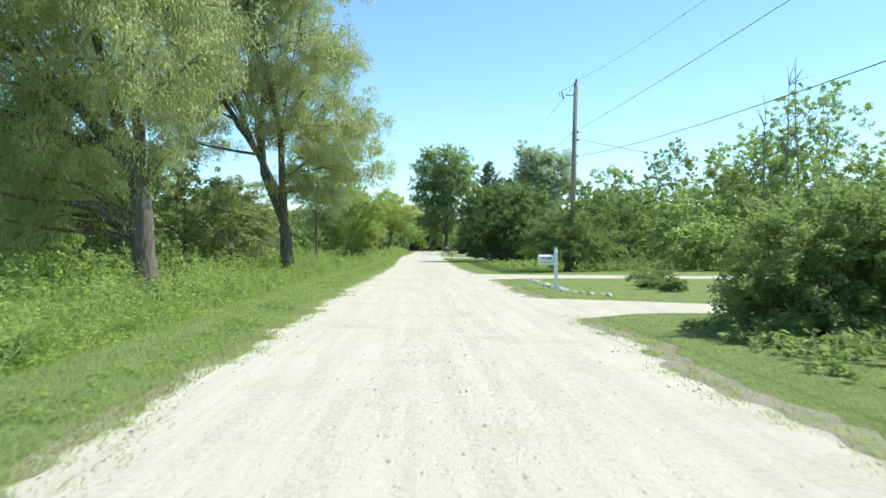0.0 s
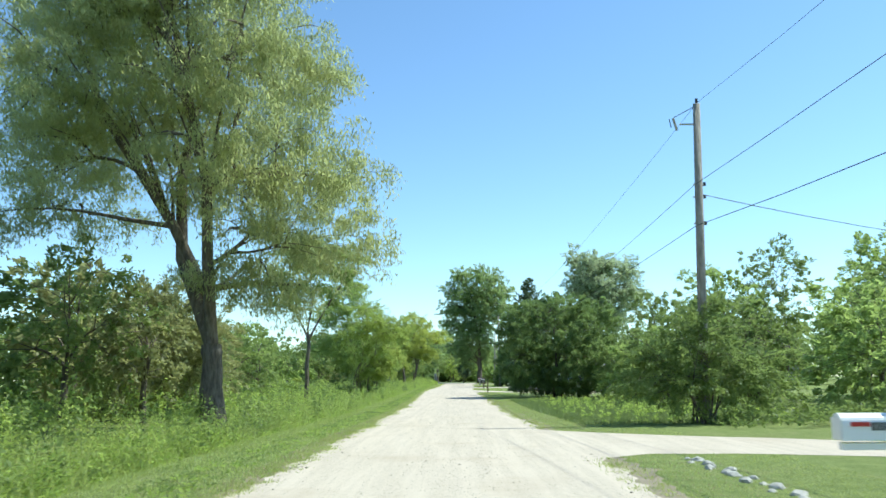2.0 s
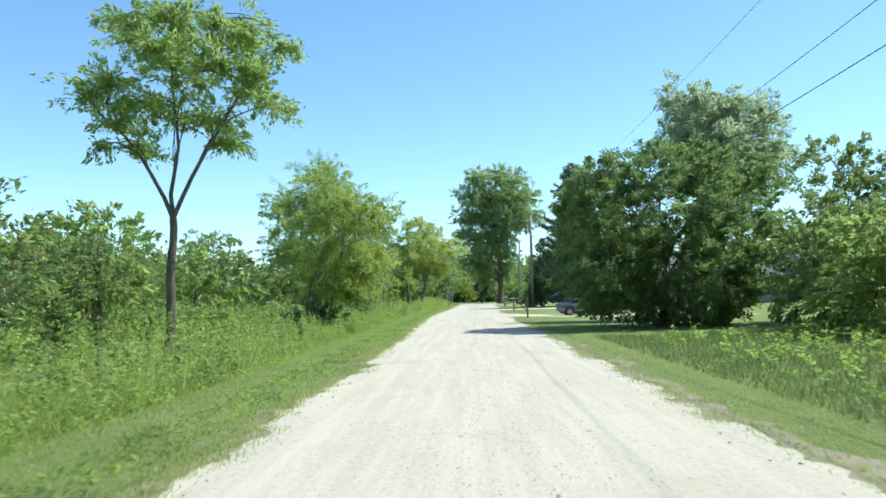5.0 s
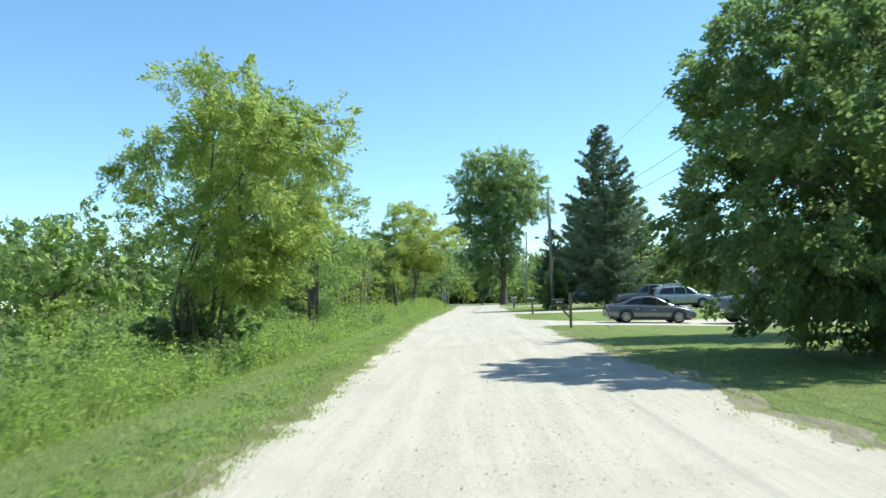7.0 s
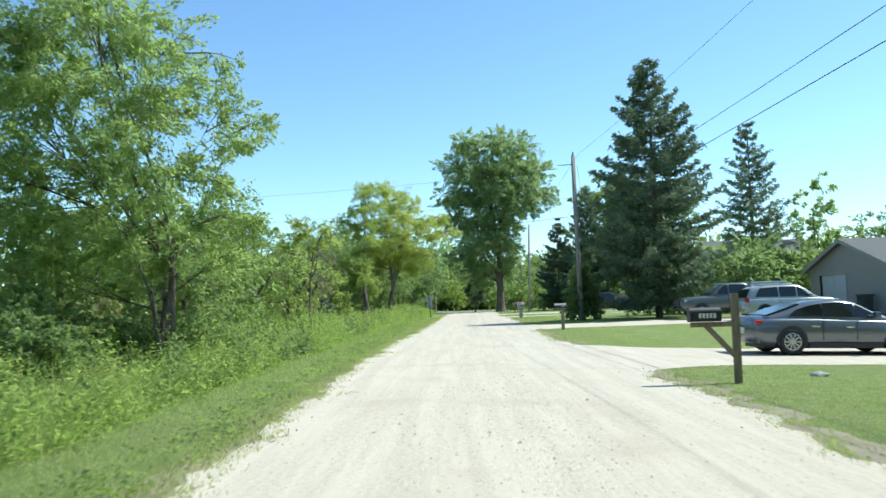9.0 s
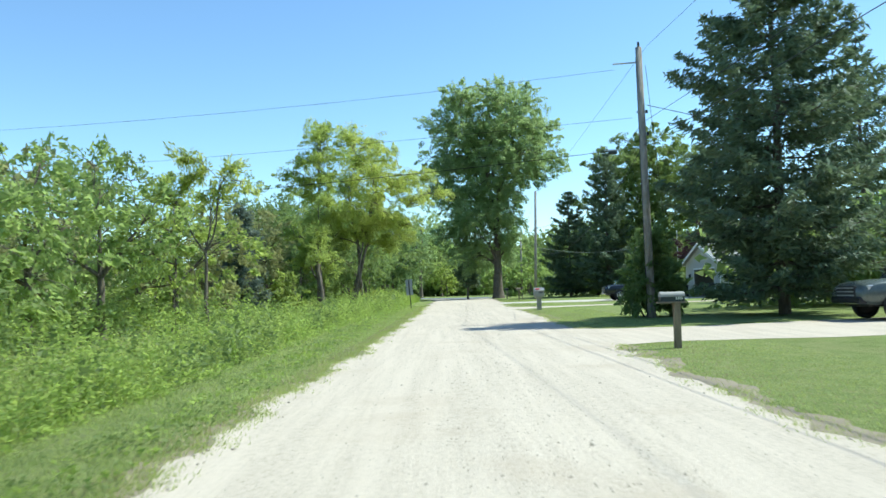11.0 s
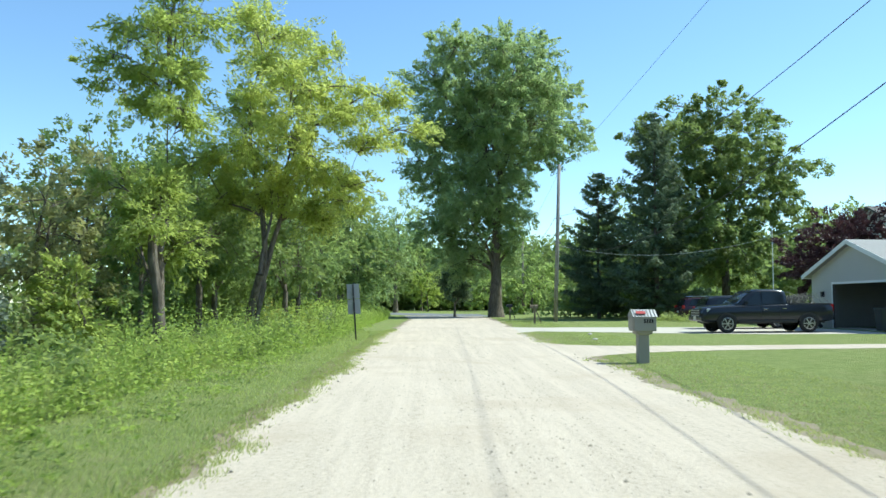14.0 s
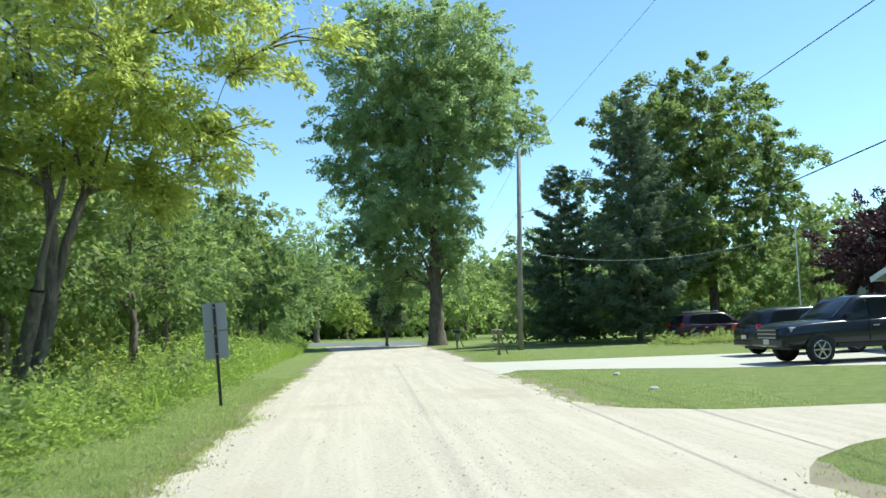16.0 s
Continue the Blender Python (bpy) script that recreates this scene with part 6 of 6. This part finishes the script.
    for key, pane_name in (("front", "windscreen"), ("rear", "rear_window")):
        (x0, z0, w0), (x1, z1, w1) = spec[key]
        d = 0.03 if key == "front" else -0.03
        bm = bmesh.new()
        pts = [(x0, -W * w0, z0), (x0, W * w0, z0), (x1, W * w1, z1), (x1, -W * w1, z1)]
        a = [bm.verts.new((x + d, y, z + 0.03)) for x, y, z in pts]
        b = [bm.verts.new((x - d, y, z - 0.02)) for x, y, z in pts]
        bm.faces.new(a)
        bm.faces.new(b[::-1])
        for i in range(4):
            bm.faces.new([a[i], a[(i + 1) % 4], b[(i + 1) % 4], b[i]])
        bmesh.ops.recalc_face_normals(bm, faces=bm.faces)
        part(pane_name, bm, M["glass"], cabin)
    nose, tail = spec["body"][-1], spec["body"][0]
    gh = spec.get("grille", (0.55, 0.75))
    part("grille", boxed(nose[0] - 0.05, nose[0] + 0.03, -W * 0.55, W * 0.55, gh[0], gh[1], bevel=0.02), spec.get("grille_mat", M["black"]), body)
    for i in range(3):
        z = gh[0] + (gh[1] - gh[0]) * (i + 0.5) / 3
        part("grille_bar", boxed(nose[0] + 0.02, nose[0] + 0.045, -W * 0.5, W * 0.5, z - 0.02, z + 0.015), spec.get("bar_mat", M["chrome"]), body)
    part("front_bumper", boxed(nose[0] - 0.18, nose[0] + out, -W * 0.88, W * 0.88, low + 0.04, low + 0.26, bevel=0.05), spec.get("bumper", M["black"]), ob)
    part("rear_bumper", boxed(tail[0] - out * 0.8, tail[0] + 0.16, -W * 0.9, W * 0.9, low + 0.06, low + 0.28, bevel=0.05), spec.get("bumper", paint), ob)
    part("number_plate", boxed(tail[0] - max(out, 0) * 0.8 - 0.016, tail[0] - max(out, 0) * 0.8 + 0.02, -0.16, 0.16, low + 0.3, low + 0.45), M["letter"], ob)
    if plate_front:
        part("number_plate", boxed(nose[0] + 0.06, nose[0] + 0.07, -0.16, 0.16, low + 0.1, low + 0.25), M["letter"], ob)
    part("underbody", boxed(tail[0] + 0.3, nose[0] - 0.3, -W * 0.7, W * 0.7, low - 0.06, low + 0.1), M["black"], ob)
    if "bed" in spec:
        x0, x1, zt = spec["bed"]
        part("bed_rail", boxed(x0, x1, -W * 0.97, -W * 0.84, zt - 0.05, zt + 0.02, bevel=0.012), M["black"], ob)
        part("bed_rail", boxed(x0, x1, W * 0.84, W * 0.97, zt - 0.05, zt + 0.02, bevel=0.012), M["black"], ob)
    if spec.get("rack"):
        x0, x1, z = spec["rack"]
        for s in (-1, 1):
            part("roof_rail", rod((x0, s * W * 0.7, z), (x1, s * W * 0.7, z), 0.022), M["chrome"], ob)
    return ob


SEDAN = dict(lamp_h=0.045, length=4.6, width=1.84, sill=0.22, wheel=0.335, wheels=(0.92, 3.62), spokes=10, mirror=3.0, seams=(1.7, 2.55), headlamp=(4.4, 0.64), taillamp=(0.06, 0.82), tail_h=0.05, bumper_out=-0.08,
             body=[(0, 0.74, 0.84, 0.84), (0.08, 0.85, 0.94, 0.92), (0.5, 0.9, 0.98, 0.99), (1.2, 0.91, 0.96, 1.0), (2.2, 0.89, 0.95, 1.0), (3.3, 0.86, 0.93, 1.0), (4.0, 0.76, 0.84, 0.97), (4.42, 0.62, 0.7, 0.9), (4.6, 0.5, 0.55, 0.74)],
             cabin=[(0.3, 0.92, 0.96, 0.84, 0.72), (0.75, 0.91, 1.11, 0.88, 0.7), (1.2, 0.9, 1.26, 0.91, 0.69), (1.7, 0.9, 1.36, 0.93, 0.7), (2.2, 0.9, 1.39, 0.94, 0.71), (2.6, 0.9, 1.34, 0.94, 0.71), (3.05, 0.9, 1.15, 0.93, 0.74), (3.5, 0.88, 0.93, 0.9, 0.8)],
             panes=[[(0.9, 0.3), (1.72, 0.14), (1.72, 0.86), (1.4, 0.84), (1.1, 0.72)], [(1.75, 0.14), (2.52, 0.12), (2.52, 0.86), (2.2, 0.88), (1.75, 0.87)], [(2.56, 0.12), (3.2, 0.2), (2.95, 0.62), (2.56, 0.85)]],
             front=[(3.42, 0.94, 0.82), (2.68, 1.3, 0.68)], rear=[(0.4, 0.98, 0.72), (1.25, 1.26, 0.62)], grille=(0.34, 0.5), bumper=M["paint_grey"])
SUV = dict(length=4.75, width=1.9, sill=0.3, wheel=0.36, wheels=(0.92, 3.72), mirror=3.15, seams=(1.7, 2.55), headlamp=(4.55, 0.86), taillamp=(0.04, 1.0), tail_h=0.12,
           body=[(0, 0.95, 1.0, 0.88), (0.1, 1.02, 1.05, 0.96), (0.8, 1.06, 1.08, 1.0), (3.3, 1.02, 1.06, 1.0), (4.2, 0.96, 1.02, 0.97), (4.6, 0.82, 0.9, 0.9), (4.75, 0.68, 0.74, 0.8)],
           cabin=[(0.08, 1.03, 1.06, 0.88, 0.74), (0.35, 1.03, 1.55, 0.9, 0.74), (0.9, 1.03, 1.68, 0.93, 0.76), (2.3, 1.03, 1.7, 0.94, 0.77), (2.75, 1.03, 1.64, 0.94, 0.76), (3.6, 1.03, 1.08, 0.92, 0.82)],
           panes=[[(0.5, 0.2), (1.62, 0.12), (1.62, 0.88), (0.75, 0.86)], [(1.7, 0.12), (2.5, 0.1), (2.5, 0.88), (1.7, 0.88)], [(2.58, 0.1), (3.2, 0.2), (3.05, 0.55), (2.72, 0.86), (2.58, 0.88)]],
           front=[(3.5, 1.1, 0.82), (2.8, 1.6, 0.7)], rear=[(0.1, 1.1, 0.74), (0.34, 1.52, 0.66)], grille=(0.55, 0.78), rack=(0.8, 2.4, 1.76))
PICKUP = dict(length=5.9, width=2.02, sill=0.48, wheel=0.41, wheels=(1.15, 4.83), spokes=6, mirror=4.02, seams=(2.45, 3.3), headlamp=(5.72, 1.0), taillamp=(0.03, 1.1), tail_h=0.16, tuck=0.05,
              body=[(0, 1.24, 1.25, 0.93), (0.06, 1.28, 1.28, 0.98), (1.2, 1.28, 1.28, 1.0), (2.1, 1.26, 1.26, 1.0), (4.1, 1.22, 1.26, 1.0), (5.2, 1.16, 1.22, 0.99), (5.75, 1.06, 1.14, 0.95), (5.9, 0.9, 0.98, 0.88)],
              cabin=[(2.02, 1.24, 1.3, 0.9, 0.76), (2.12, 1.24, 1.86, 0.92, 0.76), (2.6, 1.24, 1.93, 0.93, 0.77), (3.3, 1.24, 1.93, 0.94, 0.77), (3.55, 1.24, 1.88, 0.94, 0.77), (4.35, 1.24, 1.3, 0.92, 0.84)],
              panes=[[(2.3, 0.12), (3.22, 0.1), (3.22, 0.88), (2.36, 0.88)], [(3.32, 0.1), (4.02, 0.2), (3.86, 0.55), (3.52, 0.86), (3.32, 0.88)]],
              front=[(4.28, 1.3, 0.84), (3.6, 1.84, 0.72)], rear=[(2.03, 1.34, 0.72), (2.12, 1.8, 0.68)], grille=(0.72, 1.06), bed=(0.1, 2.0, 1.28), bumper=M["paint_dark"], bar_mat=M["steel"])
HEAVY = dict(PICKUP, length=6.3, width=2.08, sill=0.5, wheel=0.45, spokes=8, headlamp=(5.72, 1.16), grille=(0.78, 1.28), grille_mat=M["alu"], bumper=M["chrome"],
             body=[(0, 1.36, 1.37, 0.93), (0.06, 1.42, 1.42, 0.98), (1.2, 1.42, 1.42, 1.0), (2.1, 1.4, 1.4, 1.0), (4.1, 1.36, 1.42, 1.0), (5.2, 1.32, 1.4, 0.99), (5.75, 1.26, 1.34, 0.96), (5.9, 1.14, 1.24, 0.92)],
             cabin=[(2.02, 1.38, 1.44, 0.9, 0.78), (2.12, 1.38, 2.0, 0.92, 0.78), (2.6, 1.38, 2.08, 0.93, 0.79), (3.4, 1.38, 2.08, 0.94, 0.79), (3.65, 1.38, 2.03, 0.94, 0.79), (4.35, 1.38, 1.46, 0.92, 0.84)],
             front=[(4.28, 1.46, 0.84), (3.68, 2.0, 0.74)], rear=[(2.03, 1.48, 0.72), (2.12, 1.95, 0.68)], bed=(0.1, 2.0, 1.42))

vehicle("sedan_car", "grey four-door sedan parked on the gravel drive", "car", (7.1, 112.5), 0, SEDAN, M["paint_grey"])
vehicle("suv_car", "pale silver estate car parked in front of the grey garage", "car", (14.0, 131.6), 0, SUV, M["paint_pale"])
vehicle("pickup_truck", "dark green pickup with a roof topper parked nose to the road", "pickup truck", (18.1, 136.3), 180, PICKUP, M["paint_green"])
topper = thing("truck_topper", "pale pickup bed topper with dark side glass", "truck topper", (18.05, 136.3, float(gz(18, 136.3)) + 1.32), 180)
part("shell", boxed(0.05, 2.0, -0.92, 0.92, 0.0, 0.62, bevel=0.06), M["paint_pale"], topper)
for s in (-1, 1):
    part("side_glass", boxed(0.3, 1.8, s * 0.925 - 0.008, s * 0.925 + 0.008, 0.14, 0.48, bevel=0.005), M["glass"], topper)
vehicle("pickup_truck", "large grey heavy-duty pickup with a chrome bumper", "pickup truck", (18.65, 111.6), 180, HEAVY, M["paint_silver"])
vehicle("pickup_truck", "charcoal crew-cab pickup loaded with brushwood beside the garage", "pickup truck", (18.45, 174.4), 180, PICKUP, M["paint_dark"], True)
vehicle("suv_car", "black estate car parked tail to the road beside the pickup", "car", (14.4, 179.3), 0, dict(SUV, rack=None), M["paint_dark"])
vehicle("suv_car", "dark plum estate car parked under the trees", "car", (18.6, 195.4), 0, SUV, M["paint_plum"])

rng = np.random.default_rng(77)
bed_at = np.array([17.2, 174.4, float(gz(17.2, 174.4)) + 1.3])
sticks = [tube_arrays(bough(rng, bed_at + rng.normal(0, 1, 3) * (0.4, 0.42, 0.05), bed_at + rng.normal(0, 1, 3) * (0.5, 0.42, 0.1) + (0.1, 0, 0.28), 0.1, 0.2, 5), np.linspace(0.014, 0.004, 5), 4) for _ in range(130)]
tagged(new("brushwood", fast_mesh("brushwood", *joined(sticks), M["pale_bark"])), "pile of pale cut brushwood in the pickup bed", "brushwood", "", "stuff")


# ---- garages and houses ----
def garage(name, label, x, y0, y1, depth, eave, peak, siding, roof, door, door_h, door_mat, rows, overhang=0.35, trim=None):
    """A gabled garage whose gable faces the road at x; the door lies in the gable between two y."""
    trim = trim or M["trim"]
    base = float(gz(x, (y0 + y1) / 2))
    ob = thing(name, label, "garage", (x, (y0 + y1) / 2, base))
    h = (y1 - y0) / 2
    d0, d1 = door[0] - (y0 + y1) / 2, door[1] - (y0 + y1) / 2

    def wall(label_, pts, t):
        bm = bmesh.new()
        a = [bm.verts.new(p) for p in pts]
        b = [bm.verts.new((p[0] + t[0], p[1] + t[1], p[2])) for p in pts]
        bm.faces.new(a)
        bm.faces.new(b[::-1])
        for i in range(len(a)):
            bm.faces.new([a[i], b[i], b[(i + 1) % len(a)], a[(i + 1) % len(a)]])
        bmesh.ops.recalc_face_normals(bm, faces=bm.faces)
        return part("wall", bm, siding, ob)

    pk = lambda y: eave + (peak - eave) * (1 - abs(y) / h)
    front = wall("", [(0, -h, -0.3), (0, d0, -0.3), (0, d0, door_h), (0, d1, door_h), (0, d1, -0.3), (0, h, -0.3), (0, h, eave), (0, 0, peak), (0, -h, eave)], (0.15, 0))
    side = wall("", [(0.153, -h, -0.3), (depth, -h, -0.3), (depth, -h, eave), (0.153, -h, eave)], (0, 0.15))
    wall("", [(0.153, h - 0.15, -0.3), (depth, h - 0.15, -0.3), (depth, h - 0.15, eave), (0.153, h - 0.15, eave)], (0, 0.15))
    wall("", [(depth, -h, -0.3), (depth, h, -0.3), (depth, h, eave), (depth, 0, peak), (depth, -h, eave)], (0.15, 0))
    z = 0.1
    while z < peak - 0.3:
        yy = h if z < eave else h * (peak - z) / (peak - eave)
        if z > door_h:
            part("siding_board", boxed(-0.014, -0.002, -yy + 0.02, yy - 0.02, z, z + 0.185), siding, front)
        else:
            part("siding_board", boxed(-0.014, -0.002, -yy + 0.02, d0 - 0.12, z, z + 0.185), siding, front)
            part("siding_board", boxed(-0.014, -0.002, d1 + 0.12, yy - 0.02, z, z + 0.185), siding, front)
        if z < eave - 0.2:
            part("siding_board", boxed(0.02, depth - 0.02, -h - 0.014, -h - 0.002, z, z + 0.185), siding, side)
        z += 0.2
    for s in (-1, 1):
        ln = math.hypot(h + overhang, (peak - eave) * (h + overhang) / h)
        ang = math.degrees(math.atan2(peak - eave, h))
        slab = part("roof", shifted(boxed(-overhang, depth + overhang, 0, ln, 0.02, 0.14), pose(0, 0, peak, -ang, 0, 0) if s > 0 else pose(0, 0, peak, -ang, 0, 0)), roof, ob)
        if s < 0:
            for v in slab.data.vertices:
                v.co.y = -v.co.y
            slab.data.flip_normals()
        for i in range(int(ln / 0.3)):
            bm = boxed(-overhang - 0.01, depth + overhang + 0.01, i * 0.3, i * 0.3 + 0.29, 0.142, 0.155)
            co = shifted(bm, pose(0, 0, peak, -ang, 0, 0))
            if s < 0:
                for v in co.verts:
                    v.co.y = -v.co.y
                bmesh.ops.reverse_faces(co, faces=co.faces)
            part("shingle_course", co, roof, slab)
        bm = shifted(boxed(-overhang - 0.03, -overhang - 0.005, -0.02, ln + 0.02, -0.06, 0.15), pose(0, 0, peak, -ang, 0, 0))
        if s < 0:
            for v in bm.verts:
                v.co.y = -v.co.y
            bmesh.ops.reverse_faces(bm, faces=bm.faces)
        part("barge_board", bm, trim, ob)
        part("gutter", boxed(-overhang, depth + overhang, s * (h + overhang + 0.02) - 0.05, s * (h + overhang + 0.02) + 0.05, eave - (peak - eave) * overhang / h - 0.02, eave - (peak - eave) * overhang / h + 0.09, bevel=0.015), trim, ob)
    part("downpipe", boxed(-0.05, 0.02, -h - 0.07, -h - 0.01, 0, eave), M["trim"], ob)
    for a in (d0 - 0.1, d1):
        part("door_jamb", boxed(-0.025, 0.1, a, a + 0.1, 0, door_h), trim, ob)
    part("door_head", boxed(-0.025, 0.1, d0 - 0.1, d1 + 0.1, door_h + 0.002, door_h + 0.11), trim, ob)
    if door_mat is None:
        part("floor_slab", boxed(0.16, depth - 0.02, -h + 0.16, h - 0.16, -0.05, 0.02), M["concrete"], ob)
        part("garage_door", boxed(0.35, 0.35 + door_h, d0 + 0.02, d1 - 0.02, door_h + 0.12, door_h + 0.16), M["door_grey"], ob, "pale door raised under the ceiling")
        for a in (d0 + 0.05, d1 - 0.09):
            part("door_track", boxed(0.2, 0.4 + door_h, a, a + 0.04, door_h + 0.06, door_h + 0.1), M["steel"], ob)
        return ob
    leaf = part("garage_door", boxed(0.11, 0.14, d0 + 0.003, d1 - 0.003, 0, door_h - 0.003), door_mat, ob)
    for i in range(rows):
        n = 4 if d1 - d0 > 3 else 2
        for j in range(n):
            w = (d1 - d0) / n
            hh = door_h / rows
            part("door_panel", boxed(0.09, 0.108, d0 + j * w + 0.06, d0 + (j + 1) * w - 0.06, i * hh + 0.06, (i + 1) * hh - 0.06, bevel=0.006), door_mat, leaf)
    return ob


garage("grey_garage", "grey-sided garage with a pale door and shingle roof", 20.9, 130.2, 138.8, 11, 2.5, 3.95, M["siding_grey"], M["shingle"], (134.6, 137.6), 2.2, M["door_grey"], 4, trim=M["siding_grey"])
garage("cream_garage", "cream-sided garage with its wide door standing open", 21.1, 172.3, 180.7, 9, 2.75, 4.25, M["siding_pale"], M["shingle_pale"], (173.6, 178.5), 2.25, None, 1)
lamp = thing("wall_lamp", "small black wall lantern on the cream garage", "wall lamp", (21.02, 179.4, float(gz(21, 179)) + 1.75))
part("lantern", boxed(-0.1, 0.06, -0.08, 0.08, -0.14, 0.14, bevel=0.02), M["black"], lamp)


def wheelie_bin(x, y, s):
    b = thing("wheelie_bin", "dark wheeled rubbish bin beside the garage", "bin", (x, y, float(gz(x, y)) + 0.02), group="bins by the garage")
    bm = boxed(-0.29, 0.29, -0.3, 0.3, 0.06, 1.0 * s, bevel=0.03)
    for v in bm.verts:
        k = 0.8 + 0.2 * v.co.z / s
        v.co.x, v.co.y = v.co.x * k, v.co.y * k
    part("tub", bm, M["bin"], b)
    lid = part("lid", boxed(-0.32, 0.32, -0.33, 0.33, 1.0 * s, 1.06 * s, bevel=0.02), M["bin"], b)
    part("handle", rod((0.36, -0.24, 0.97 * s), (0.36, 0.24, 0.97 * s), 0.018), M["bin"], lid)
    for side in (-1, 1):
        part("wheel", rod((0.22, side * 0.24, 0.1), (0.22, side * 0.31, 0.1), 0.1, 14), M["tyre"], b)


for x, y, s in ((20.4, 172.9, 1.0), (20.4, 179.2, 0.9), (20.3, 131.6, 1.0)):
    wheelie_bin(x, y, s)


def house(name, label, x0, x1, y0, y1, eave, peak, siding, roof, windows):
    base = float(gz((x0 + x1) / 2, (y0 + y1) / 2))
    ob = thing(name, label, "house", ((x0 + x1) / 2, (y0 + y1) / 2, base))
    hx, hy = (x1 - x0) / 2, (y1 - y0) / 2
    bm = bmesh.new()
    pts = [(-hy, -0.3), (hy, -0.3), (hy, eave), (0, peak), (-hy, eave)]
    a = [bm.verts.new((-hx, y, z)) for y, z in pts]
    b = [bm.verts.new((hx, y, z)) for y, z in pts]
    bm.faces.new(a)
    bm.faces.new(b[::-1])
    for i in range(5):
        bm.faces.new([a[i], b[i], b[(i + 1) % 5], a[(i + 1) % 5]])
    bmesh.ops.recalc_face_normals(bm, faces=bm.faces)
    part("wall", bm, siding, ob)
    ang, ln = math.degrees(math.atan2(peak - eave, hy)), math.hypot(hy + 0.4, (peak - eave) * (hy + 0.4) / hy)
    for s in (-1, 1):
        bm = shifted(boxed(-hx - 0.4, hx + 0.4, 0, ln, 0.02, 0.16), pose(0, 0, peak, -ang, 0, 0))
        if s < 0:
            for v in bm.verts:
                v.co.y = -v.co.y
            bmesh.ops.reverse_faces(bm, faces=bm.faces)
        part("roof", bm, roof, ob)
    for face, u, z, w, h in windows:
        win = new("window")
        win.parent = ob
        win.matrix_basis = pose(-hx - 0.01, u, z, 0, 0, 90) if face == "x" else pose(u, -hy - 0.01, z)
        for s in (-1, 1):
            part("frame", boxed(s * w / 2 - 0.05, s * w / 2 + 0.05, -0.05, 0.02, -h / 2 - 0.05, h / 2 + 0.05), M["trim"], win)
            part("frame", boxed(-w / 2 + 0.052, w / 2 - 0.052, -0.05, 0.02, s * h / 2 - 0.05, s * h / 2 + 0.05), M["trim"], win)
        part("pane", boxed(-w / 2 + 0.052, w / 2 - 0.052, -0.02, 0.0, -h / 2 + 0.052, h / 2 - 0.052), M["glass"], win)
    return ob


house("two_storey_house", "two-storey cream house behind the garage", 32.5, 45, 189, 200, 5.6, 8.0, M["siding_pale"], M["shingle"], [("x", -2.5, 4.4, 1.2, 1.3), ("x", 2.0, 4.4, 1.2, 1.3), ("x", -2.5, 1.7, 1.2, 1.3), ("y", -3, 4.4, 1.2, 1.3), ("y", 2, 4.4, 1.2, 1.3), ("y", -2, 1.6, 1.6, 1.3)])
house("low_house", "low brick-toned house behind the grey garage", 34, 48, 128, 140, 3.0, 5.6, M["siding_grey"], M["shingle"], [("y", -3, 1.6, 1.6, 1.2), ("y", 2.5, 1.6, 1.6, 1.2)])
flag = thing("flagpole", "thin white flagpole beside the purple maple", "flagpole", (23.4, 190.5, float(gz(23.4, 190.5))))
part("pole", rod((0, 0, 0), (0, 0, 6.3), 0.04, 10, 0.025), M["white"], flag)
part("ball", rod((0, 0, 6.3), (0, 0, 6.42), 0.06, 10), M["white"], flag)
